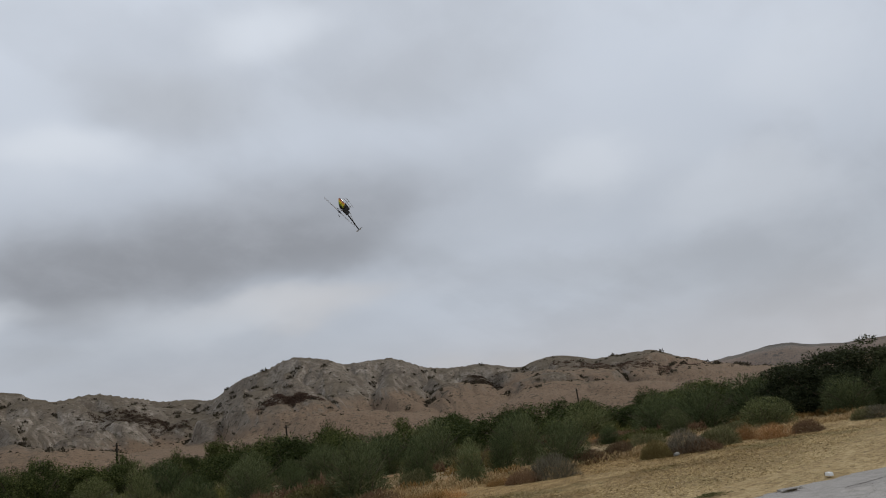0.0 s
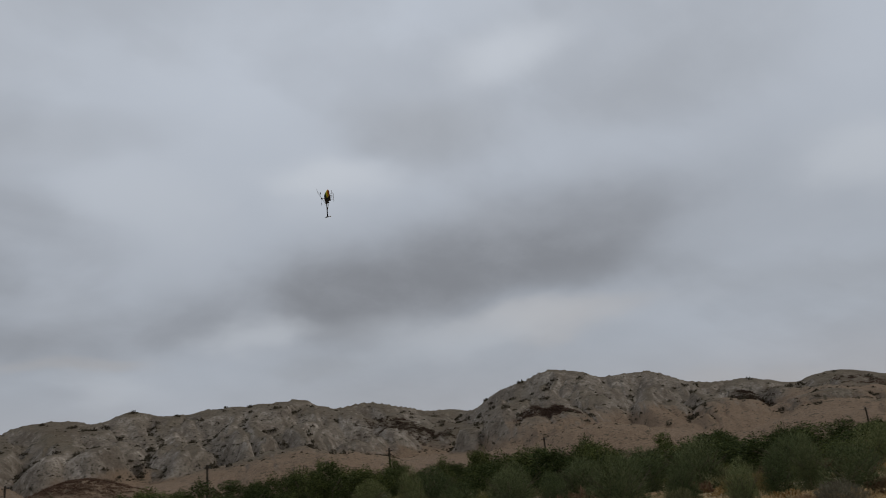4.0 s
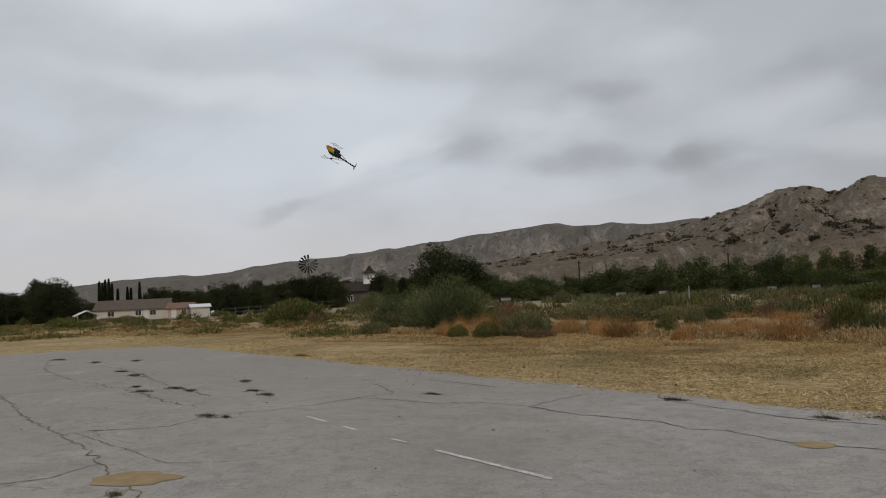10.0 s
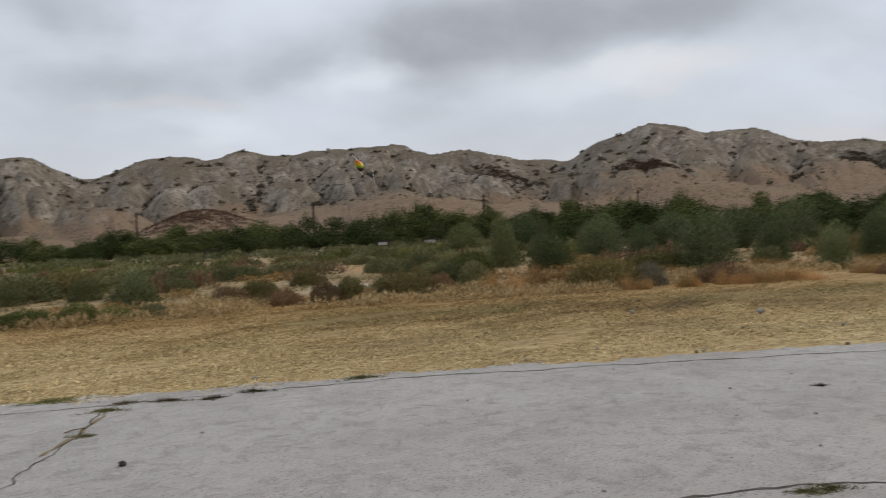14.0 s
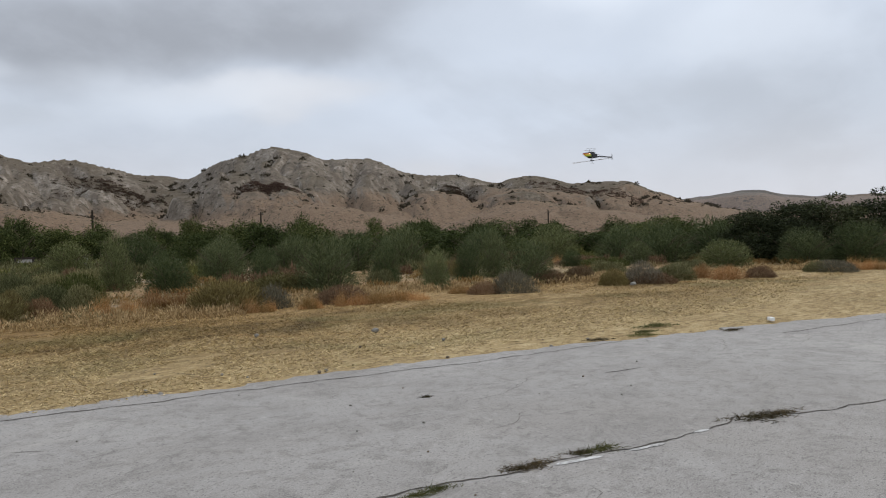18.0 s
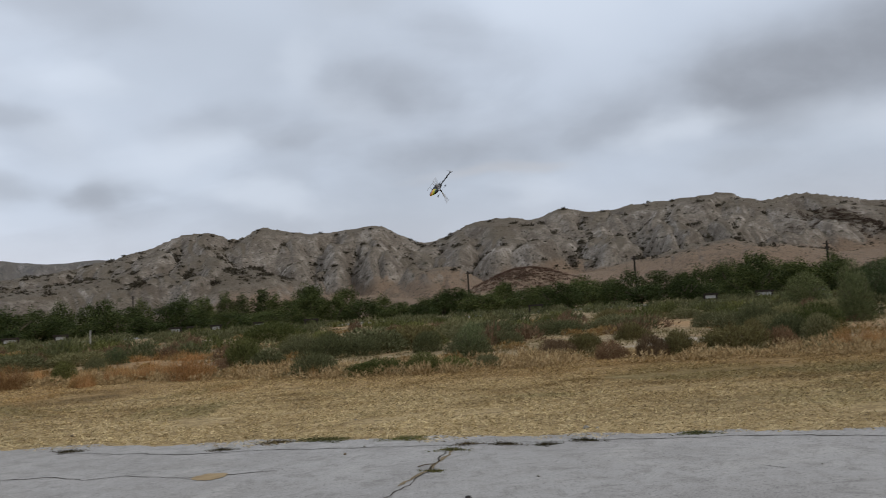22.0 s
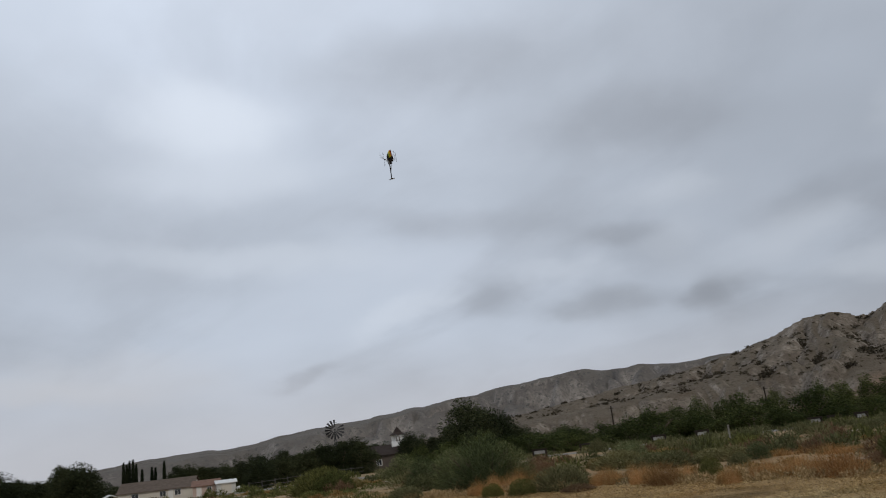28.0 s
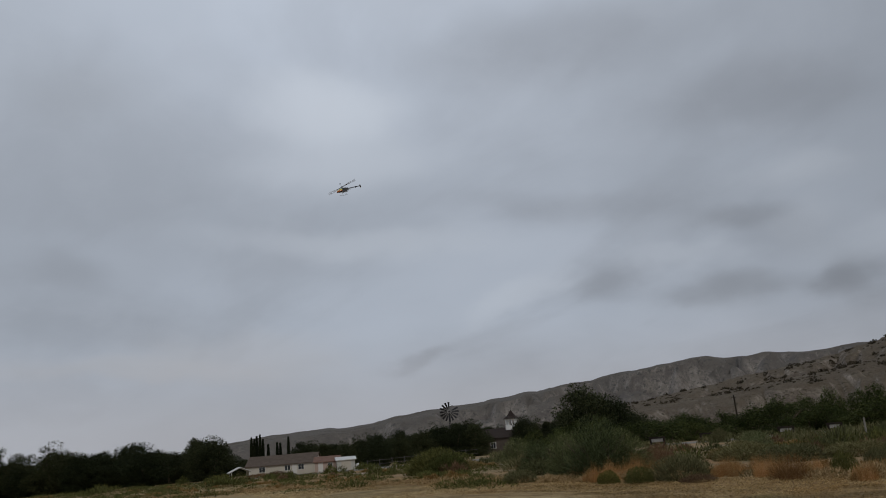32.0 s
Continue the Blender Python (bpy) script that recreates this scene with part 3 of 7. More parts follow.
lobe(36.0, 1.6, 330, 20, 28)
lobe(32.0, 2.1, 328, 26, 32)
lobe(27.5, 2.5, 325, 26, 34)
lobe(23.8, 3.1, 332, 26, 36)
lobe(18.6, 3.6, 338, 30, 42)
lobe(15.8, 4.7, 378, 20, 36)
lobe(13.0, 4.1, 335, 26, 50)
lobe(9.2, 3.5, 316, 27, 46, 1.0)
lobe(5.6, 5.0, 385, 15, 46)
lobe(2.7, 4.7, 378, 13, 44)
lobe(-0.6, 5.1, 376, 15, 42)
lobe(-4.9, 2.6, 300, 19, 22)
lobe(-7.0, 4.6, 398, 16, 38)
lobe(-10.4, 4.9, 390, 20, 46)
lobe(-12.6, 3.6, 368, 26, 30)
lobe(-14.0, 4.6, 388, 15, 44)
lobe(-17.2, 4.5, 390, 18, 44)
lobe(-22.4, 4.8, 395, 15, 44)
lobe(-25.4, 3.0, 316, 34, 46, 1.0)
lobe(-29.4, 3.5, 372, 18, 32)
lobe(-33.0, 3.9, 425, 20, 36)
lobe(-38.4, 3.4, 356, 11, 28)
lobe(-40.2, 4.6, 372, 12, 38)
lobe(-41.6, 4.6, 352, 14, 38)
lobe(-44.6, 4.2, 322, 22, 40, 0.6)
lobe(-48.4, 4.6, 345, 19, 46)
lobe(-51.6, 4.6, 348, 16, 44)
lobe(-55.8, 3.4, 338, 24, 46, 0.4)
lobe(-61.2, 3.4, 352, 22, 44)
lobe(-65.0, 3.4, 358, 20, 42)
lobe(-69.4, 2.9, 372, 24, 36)
lobe(-47.5, 2.5, 288, 32, 34, 1.0)
lobe(-64.0, 2.2, 300, 40, 34, 1.0)


def hill_height(turn, far):
    """Height of the near hill country at bearings (degrees) and distances (arrays)."""
    x, y = -far * np.sin(np.radians(turn)), far * np.cos(np.radians(turn))
    rise, dist = along(CREST, turn, 1) + 0.22 * (fractal(turn / 0.9 + 90, turn * 0 + 0.5, 63, 3) - 0.5), along(CREST, turn, 2)
    top = dist * np.tan(np.radians(rise)) + 1.6
    foot = np.interp(turn, [-75, -42, -38, -31, -27, -23, -3, 1, 6, 20], [310, 310, 375, 375, 320, 348, 348, 340, 315, 305]) + 30 * (fractal(turn / 6 + 5, turn * 0 + 2.2, 51, 2) - 0.5)
    ahead = (dist - far) / (dist - foot)
    base = np.interp(turn, [-70, -48, -20, -8, 4, 20, 40], [7.5, 11.5, 13.0, 8.0, 7.5, 6.0, 4.0]) * smooth_step(far, 205, 335) + 0.035 * np.clip(far - 335, 0, 90)
    rest = np.maximum(top - base, 0)
    fall = np.clip(1 - ahead, 0, 1)
    back = np.clip(1 + ahead * 0.8, 0, 1) ** 1.2
    z = base + rest * np.where(ahead > 0, fall ** 1.6, back)
    # spurs run down from the ridge, each on its own winding line
    wander = 1.5 * (fractal(x / 60, y / 60, 31, 3) - 0.5) * 2
    wturn = turn + wander + 0.5 * (fractal(x / 18, y / 18, 33, 2) - 0.5) * 2
    for t, drift, convex, steep, k in SPURS:
        line = t + drift * np.clip(ahead, 0, 1.2) + 0.7 * math.cos(k) * np.sin(ahead * 4 + k)
        off = np.abs(wturn - line) * np.pi / 180 * far
        lump = 1 + 0.10 * np.sin(far / 11 + k * 5) + 0.06 * np.sin(far / 5.3 + k * 3)
        spur = base + rest * np.clip(fall * lump, 0, 1.0) ** convex - steep * np.sqrt(off ** 2 + 45.0) + steep * 5.0
        z = np.where(ahead > 0, np.maximum(z, spur), z)
    meadow = np.zeros_like(z)
    wfar = far + 26 * (fractal(x / 45, y / 45, 35, 3) - 0.5)
    for t, r, f, wide, deep, grassy in LOBES:
        q = np.sqrt((np.radians(turn + wander * 0.8 - t) * f / wide) ** 2 + ((wfar - f) / np.where(wfar < f, deep, deep * 1.3)) ** 2)
        crown = base + np.maximum(f * math.tan(math.radians(r)) + 1.6 - base, 0) * (1.5 - 1.12 * np.sqrt(q * q + 0.2))
        meadow = np.where(crown > z, grassy * np.clip((crown - z) / 2, 0, 1), meadow)
        z = np.maximum(z, crown)
    low, below = np.clip((z - base) / 4.5, 0, 1), np.clip((top - z) / 6, 0.0, 1)
    carve = (1 - 0.75 * meadow) * low * below * (far < dist)
    # rounded ribs between sharp gullies that run down the slope
    lat = np.radians(turn) * 400 + 20 * (fractal(x / 55, y / 55, 45, 3) - 0.5) + 5 * (fractal(x / 14, y / 14, 46, 2) - 0.5)
    down = far + 30 * (fractal(x / 60, y / 60, 47, 2) - 0.5)
    broad = 1 - fractal(lat / 40, down / 85, 13, 2, 0.45, True)
    mid = 1 - fractal(lat / 15, down / 38, 15, 2, 0.45, True)
    fine = 1 - fractal(lat / 5.2, down / 15, 17, 2, 0.5, True)
    z = z + ((broad - 0.24) * 17.0 + (mid - 0.24) * 11.0 + (fine - 0.26) * 2.2) * carve
    z = z + (fractal(x / 6, y / 6, 5, 3) - 0.5) * 0.9 * low * (0.35 + 0.65 * below) * (1 - 0.6 * meadow)
    sight = far * np.tan(np.radians(rise)) + 1.6        # slopes are squashed below the camera's sightline to the crest
    room = np.maximum(sight - base, 0.5) * np.clip(1 - 0.42 * (1 - far / dist) / 0.35, 0.58, 1)
    firm = np.interp(far / dist, [0.86, 1.0], [4.0, 40.0])
    h = np.maximum(z - base, 0.01) / room
    z = np.where((far < dist) & (z > base), base + room * h / (1 + h ** firm) ** (1 / firm), z)
    z = np.where(far < dist, z, np.minimum(z, top))
    z = np.maximum(z, base * 0.8)
    knoll = 8.5 * np.exp(-((np.radians(turn + 11.4) * 262 / 18) ** 2 + ((far - 262) / 18) ** 2))
    return z + knoll


def far_height(turn, far):
    x, y = -far * np.sin(np.radians(turn)), far * np.cos(np.radians(turn))
    rise, dist = along(FAR_CREST, turn, 1) + 0.30 * (fractal(turn / 1.6 + 90, turn * 0 + 0.5, 61, 3) - 0.5), along(FAR_CREST, turn, 2)
    top = np.maximum(dist * np.tan(np.radians(rise)) + 1.6, 0)
    ahead = (dist - far) / (dist - 620)
    face = np.where(ahead > 0, np.clip(1 - ahead, 0, 1) ** 1.9, np.clip(1 + ahead * 0.6, 0, 1))
    z = top * face
    wx, wy = x + 90 * (fractal(x / 200, y / 200, 3, 3) - 0.5), y + 90 * (fractal(x / 200, y / 200, 4, 3) - 0.5)
    below = np.clip((top - z) / 22, 0, 1) * np.clip(z / 8, 0, 1)
    z = z + ((1 - fractal(wx / 120, wy / 150, 15, 3, 0.5, True)) - 0.26) * 170 * below + ((1 - fractal(wx / 34, wy / 50, 25, 3, 0.5, True)) - 0.26) * 70 * below
    sight = far * np.tan(np.radians(rise)) + 1.6
    return np.maximum(np.where(far < dist, np.minimum(z, sight - 14.0 * (1 - np.clip(far / dist, 0, 1))), np.minimum(z, top)), 0)


def build_hills(name, t0, t1, nt, f0, f1, nf, height, mat, label, edge=3.0):
    turns, fars = np.linspace(t0, t1, nt), f0 * (f1 / f0) ** np.linspace(0, 1, nf)
    tt, ff = np.meshgrid(turns, fars)
    z = height(tt, ff)
    fade = smooth_step(tt, t0, t0 + edge) * (1 - smooth_step(tt, t1 - edge, t1))
    z = z * fade * smooth_step(ff, f0, f0 * 1.12) - 0.6 * (1 - smooth_step(ff, f0, f0 * 1.08))
    z[-1, :] = -1.0
    v = np.stack([-ff * np.sin(np.radians(tt)), ff * np.cos(np.radians(tt)), z], -1).reshape(-1, 3)
    i = np.arange(nf - 1)[:, None] * nt + np.arange(nt - 1)[None, :]
    q = np.stack([i, i + nt, i + nt + 1, i + 1], -1).reshape(-1, 4)
    ob = new(name, array_mesh(name, v, q, mat, True))
    return tagged(ob, label, "hills", "", "structure")


build_hills("hills", -88, 47, 1250, 205, 640, 180, hill_height, HILLS,
            "eroded pale clay hills with dark brush in their gullies")
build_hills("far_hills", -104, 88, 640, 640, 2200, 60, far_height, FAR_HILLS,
            "distant ridge of low bare mountains, greyed by haze in its colour", 8.0)

# ---- ground and pavement ----
def pad_edge(x):
    """The pavement's far edge."""
    return 9.4 - 0.31 * x - (0.011 * x * x if x > 0 else 0.0)


def dip(x, y):
    """Sinks the ground a little towards the houses to fit the camera's view."""
    turn, far = math.degrees(math.atan2(-x, y)), math.hypot(x, y)
    a = min(1, max(0, (far - 95) / 45))
    b = min(1, max(0, (turn - 48) / 6)) * min(1, max(0, (110 - turn) / 20))
    return -0.85 * a * a * (3 - 2 * a) * b


def ground_mesh():
    rings = [4 * 1.13 ** k for k in range(57)] + [4500.0]
    n = 120
    verts, faces = [(0.0, 0.0, -0.025)], []
    for r in rings:
        for k in range(n):
            a = 2 * math.pi * k / n
            x, y = r * math.cos(a), r * math.sin(a)
            rough = 0.0
            if r > 14 and y > pad_edge(x) + 2:
                rough = 0.10 * noise.noise((x * 0.25, y * 0.25, 0)) * min(1, (r - 14) / 10)
            verts.append((x, y, rough + dip(x, y) - 0.025))
    for k in range(n):
        faces.append((0, 1 + k, 1 + (k + 1) % n))
    for j in range(len(rings) - 1):
        b = 1 + j * n
        for k in range(n):
            faces.append((b + k, b + n + k, b + n + (k + 1) % n, b + (k + 1) % n))
    return mesh_of("ground", verts, faces, GROUND, True)


tagged(new("ground", ground_mesh()), "flat ground of mown straw-coloured grass and dry scrub", "ground", "", "structure")


def pavement_mesh():
    """A slab a finger proud of the ground with a ragged far edge."""
    xs = np.linspace(-31, 38, 580)
    verts, faces = [], []
    for x in xs:
        y = pad_edge(x) + 0.28 * (noise.noise((x * 0.9, 3.1, 0)) + 0.6 * noise.noise((x * 3.7, 8.2, 0)) + 0.4 * noise.noise((x * 11, 1.2, 0)))
        if x < -26:
            y -= (-26 - x) ** 1.5 * 0.55
        verts += [(x, y, 0.0), (x, -24.0 + 0.3 * noise.noise((x * 0.5, 0, 5)), 0.0), (x, y + 0.03, -0.08)]
    for k in range(len(xs) - 1):
        a, b = 3 * k, 3 * k + 3
        faces += [(a + 1, b + 1, b, a), (a, b, b + 2, a + 2)]
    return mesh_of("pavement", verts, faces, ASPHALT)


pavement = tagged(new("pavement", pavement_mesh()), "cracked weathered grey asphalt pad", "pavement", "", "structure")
# ---- plants ----
SAGE = leafy("sage_leaves", (0.068, 0.065, 0.03), (0.145, 0.137, 0.067), (0.245, 0.232, 0.125))
GREEN_SHRUB = leafy("green_shrub_leaves", (0.052, 0.054, 0.018), (0.11, 0.113, 0.038), (0.185, 0.185, 0.068))
BROWN_SHRUB = leafy("brown_shrub_twigs", (0.1, 0.058, 0.034), (0.17, 0.105, 0.064), (0.25, 0.17, 0.105))
OLIVE_SHRUB = leafy("olive_shrub_twigs", (0.09, 0.066, 0.028), (0.16, 0.128, 0.053), (0.24, 0.2, 0.09))
RUST_SHRUB = leafy("rust_shrub_twigs", (0.14, 0.07, 0.03), (0.25, 0.132, 0.055), (0.38, 0.225, 0.11))
DRY_SHRUB = leafy("faded_shrub_twigs", (0.10, 0.08, 0.058), (0.18, 0.15, 0.112), (0.29, 0.25, 0.19))
ORANGE_GRASS = leafy("rust_dry_grass", (0.21, 0.1, 0.036), (0.39, 0.21, 0.085), (0.56, 0.37, 0.19))
STRAW = make_straw()
TAN_GRASS = leafy("tan_dry_grass", (0.17, 0.115, 0.055), (0.30, 0.215, 0.115), (0.45, 0.345, 0.205))
WILLOW = leafy("willow_leaves", (0.018, 0.024, 0.008), (0.054, 0.068, 0.022), (0.125, 0.142, 0.052))
MULEFAT = leafy("mulefat_leaves", (0.042, 0.05, 0.022), (0.106, 0.122, 0.055), (0.19, 0.207, 0.106))
DARK_LEAF = leafy("dark_tree_leaves", (0.016, 0.021, 0.011), (0.036, 0.043, 0.021), (0.068, 0.077, 0.038))
CYPRESS_LEAF = leafy("cypress_leaves", (0.010, 0.015, 0.009), (0.018, 0.024, 0.014), (0.03, 0.038, 0.02))
HILL_BRUSH = leafy("hill_brush_leaves", (0.04, 0.031, 0.022), (0.07, 0.056, 0.04), (0.11, 0.09, 0.064))
BARK = plain("bark", (0.11, 0.085, 0.06), 0.9, 0, 0.3, 6)


def unit(v):
    return v / (np.linalg.norm(v, axis=1, keepdims=True) + 1e-9)


def leaf_tris(p, d, length, width, r, face=None):
    """Slim triangles: root p, way d, turned at random or about towards face."""
    turn = unit(r.normal(size=p.shape))
    side = unit(np.cross(d, turn if face is None else unit(face + turn * 0.55)))
    w = width[:, None] if isinstance(width, np.ndarray) else width
    ln = length[:, None] if isinstance(length, np.ndarray) else length
    v = np.stack([p - side * w / 2, p + side * w / 2, p + d * ln], 1).reshape(-1, 3)
    return v, np.arange(len(v), dtype=np.int32).reshape(-1, 3)


def shrub_mesh(name, seed, radius, height, n, length, width, mat, upright=0.5, lumps=9, hollow=0.45):
    """A mound of twigs and narrow leaves with an uneven outline."""
    r = np.random.default_rng(seed)
    lump = unit(r.normal(size=(lumps, 3)))
    lump[:, 2] = np.abs(lump[:, 2])
    gain = r.uniform(0.08, 0.34, lumps)
    way = unit(r.normal(size=(n, 3)))
    way[:, 2] = np.abs(way[:, 2]) * 0.95 + 0.02
    way = unit(way)
    near = np.clip((way @ lump.T - 0.6) / 0.4, 0, 1)
    size = 0.66 + (near * gain).max(1)
    depth = r.uniform(hollow, 1.0, n) ** 0.6
    p = way * (size * depth)[:, None] * np.array([radius, radius, height])
    p[:, 2] = np.maximum(p[:, 2] - length * 0.35, 0.01)
    d = unit(way * (1 - upright) + np.array([0, 0, 1.0]) * upright + r.normal(size=(n, 3)) * 0.32)
    v, f = leaf_tris(p, d, r.uniform(0.6, 1.3, n) * length, r.uniform(0.7, 1.3, n) * width, r, way)
    return array_mesh(name, v, f, mat)


def grass_clump_mesh(name, seed, radius, height, n, mat, width=0.014):
    r = np.random.default_rng(seed)
    a, q = r.uniform(0, 2 * math.pi, n), np.sqrt(r.uniform(0, 1, n))
    p = np.stack([np.cos(a) * q * radius, np.sin(a) * q * radius * 0.8, np.zeros(n)], 1)
    lean = np.stack([np.cos(a) * q, np.sin(a) * q, np.zeros(n)], 1) * 0.6
    d = unit(np.array([0, 0, 1.0]) + lean + r.normal(size=(n, 3)) * 0.36)
    ln = height * (0.45 + 0.65 * r.uniform(0, 1, n)) * (1.15 - 0.8 * q ** 2)
    v, f = leaf_tris(p, d, ln, r.uniform(0.6, 1.6, n) * width, r)
    return array_mesh(name, v, f, mat)


def mat_mesh(name, seed, radius, n, mat, length=0.06, width=0.006):
    """A low mat of stems lying every way."""
    r = np.random.default_rng(seed)
    a, q = r.uniform(0, 2 * math.pi, n), r.uniform(0, 1, n) ** 0.7
    rag = 1 + 0.35 * np.sin(3 * a + seed) + 0.2 * np.sin(7 * a)
    p = np.stack([np.cos(a) * q * rag * radius, np.sin(a) * q * rag * radius, r.uniform(0, 0.02, n) * (1 - q)], 1)
    d = unit(r.normal(size=(n, 3)) * np.array([1, 1, 0.35]) + np.array([0, 0, 0.25]))
    d[:, 2] = np.abs(d[:, 2])
    v, f = leaf_tris(p, d, r.uniform(0.5, 1.3, n) * length, r.uniform(0.6, 1.5, n) * width, r)
    return array_mesh(name, v, f, mat)


def crown_mesh(name, seed, wide, tall, base, clumps, per, leaf, mat, droop=0.0):
    """A crown of many leaf clumps with gaps between them."""
    r = np.random.default_rng(seed)
    c = unit(r.normal(size=(clumps, 3))) * (r.uniform(0.25, 1.0, clumps) ** 0.55)[:, None]
    taper = 1.0 - 0.35 * np.clip(c[:, 2], 0, 1)
    c = c * np.stack([wide / 2 * taper, wide / 2 * taper, np.full(clumps, (tall - base) / 2)], 1)
    c[:, 2] += (tall + base) / 2
    c += r.normal(size=c.shape) * wide * 0.05
    k = np.repeat(np.arange(clumps), per)
    size = r.uniform(0.09, 0.19, clumps)[k] * wide
    w = unit(r.normal(size=(len(k), 3)))
    p = c[k] + w * (size * r.uniform(0.3, 1.0, len(k)) ** 0.5)[:, None] * np.array([1, 1, 0.8])
    d = unit(w + r.normal(size=w.shape) * 0.7 + np.array([0, 0, 0.15 - droop]))
    v, f = leaf_tris(p, d, r.uniform(0.7, 1.4, len(k)) * leaf, r.uniform(0.6, 1.1, len(k)) * leaf * 0.7, r, w + np.array([0, 0, 0.25]))
    v[:, 2] = np.maximum(v[:, 2], 0.02)
    return array_mesh(name, v, f, mat)


def limbs_mesh(name, seed, tall, wide, stems, thick, mat):
    """Tapered trunks that fork into limbs."""
    r = random.Random(seed)
    bm = bm_new()
    for s in range(stems):
        a = 2 * math.pi * (s + r.random() * 0.6) / stems
        lean = wide * 0.22 * r.uniform(0.5, 1.0) * (0.3 if stems == 1 else 1)
        root = Vector((0.05 * stems * math.cos(a), 0.05 * stems * math.sin(a), -0.1))
        fork = Vector((lean * math.cos(a), lean * math.sin(a), tall * r.uniform(0.3, 0.42)))
        rod(bm, root, fork, thick, thick * 0.7, 7)
        for b in range(3):
            t = a + r.uniform(-1.2, 1.2)
            tip = fork + Vector((math.cos(t) * wide * 0.25, math.sin(t) * wide * 0.25, tall * r.uniform(0.25, 0.42)))
            rod(bm, fork, tip, thick * 0.62, thick * 0.18, 6)
    me = bpy.data.meshes.new(name)
    bm.to_mesh(me)
    bm.free()
    me.materials.append(mat)
    return me


def border(turn):
    """Distance of the first shrubs by bearing."""
    return float(np.interp(turn, [-90, -81, -74, -64, -52, -40, -26, -14, 0, 10, 20, 30, 37, 45, 55, 70, 90],
                           [37, 35, 31, 27.5, 24, 19.5, 19.0, 18.8, 18.6, 21, 24, 28, 31, 35, 46, 55, 60]))


SHRUBS = {
    "sage": [shrub_mesh("shrub", 100 + k, 1.0, 0.95, 5200, 0.11, 0.022, SAGE, 0.5, 9) for k in range(5)],
    "green": [shrub_mesh("shrub", 120 + k, 1.0, 0.92, 5200, 0.11, 0.022, GREEN_SHRUB, 0.5, 8) for k in range(4)],
    "olive": [shrub_mesh("shrub", 130 + k, 1.0, 0.92, 5200, 0.13, 0.020, OLIVE_SHRUB, 0.55, 8) for k in range(4)],
    "brown": [shrub_mesh("shrub", 140 + k, 1.0, 0.85, 4200, 0.13, 0.018, BROWN_SHRUB, 0.5, 9) for k in range(4)],
    "rust": [shrub_mesh("shrub", 150 + k, 1.0, 0.9, 1900, 0.22, 0.016, RUST_SHRUB, 0.7, 16, 0.2) for k in range(3)],
    "dry": [shrub_mesh("shrub", 155 + k, 1.0, 0.9, 3600, 0.14, 0.016, DRY_SHRUB, 0.5, 9) for k in range(3)],
    "grass": [grass_clump_mesh("dry_grass", 160 + k, 1.0, 0.8, 750, ORANGE_GRASS, 0.013) for k in range(4)],
}
WORDS = {
    "sage": ("shrub", "rounded grey-green sagebrush growing on dry ground", "shrub", "sagebrush shrubs"),
    "green": ("shrub", "rounded olive-green shrub standing in dry grass", "shrub", "green shrubs"),
    "olive": ("shrub", "rounded olive shrub with brown twigs at the strip's border", "shrub", "olive shrubs"),
    "rust": ("shrub", "rust-coloured dried shrub among tall dry grass", "shrub", "rust shrubs"),
    "dry": ("shrub", "faded grey-brown dried shrub on dry ground", "shrub", "dry shrubs"),
    "brown": ("shrub", "low reddish-brown dried shrub on dry ground", "shrub", "brown shrubs"),
    "grass": ("grass_clump", "clump of tall rust-orange dry grass beyond the mown strip", "grass", "rust grass clumps"),
}


def plant(kind, turn, far, wide, tall):
    name, label, cat, group = WORDS[kind]
    ob = new(name, SHRUBS[kind][int(rng.integers(len(SHRUBS[kind])))])
    p = at(turn, far)
    ob.location = (p.x, p.y, dip(p.x, p.y) - 0.03)
    ob.rotation_euler[2] = rng.uniform(0, 6.28)
    ob.scale = (wide * 0.70, wide * 0.70 * rng.uniform(0.9, 1.2), tall * 1.30) if kind != "grass" else (wide * 0.56, wide * 0.56, tall * 1.15)
    return tagged(ob, label, cat, group)


# those that stand out: bearing, distance, width and height
for turn, far, wide, tall in [
        (19.2, 30.1, 0.66, 0.48), (7.9, 23.8, 1.17, 0.58), (4.5, 20, 0.99, 0.61), (5.3, 28.9, 1.21, 0.71), (3.3, 27, 1.28, 0.84), (1.1, 27.1, 1.18, 0.7),
        (-3.8, 26.9, 0.97, 0.72), (-7, 22.1, 1.2, 0.67), (-8.1, 18.9, 0.58, 0.32), (-9.8, 28.3, 0.98, 0.53), (-26, 30.4, 1.54, 0.75), (-28.3, 24.3, 1.14, 0.73),
        (-24.2, 33.5, 1.4, 0.63)]:
    plant("sage", turn, far, wide, tall)
for turn, far, wide, tall in [
        (20.3, 36.6, 2.39, 0.58), (28.4, 83.1, 1.87, 1.3), (11, 62.9, 1.62, 0.76), (31.1, 27.7, 1.64, 0.84), (-27.4, 28.4, 1.18, 0.99), (-29, 30.9, 1.34, 0.88),
        (-29.4, 23.4, 1.07, 0.72), (-31.3, 22.7, 1.1, 0.71), (-51.8, 28.6, 0.85, 0.63), (-68.6, 33.7, 1.36, 0.58), (-73.2, 28.2, 1.22, 0.64), (-74.5, 33.1, 1.06, 0.56),
        (-82.4, 33, 0.89, 0.41)]:
    plant("sage", turn, far, wide, tall)
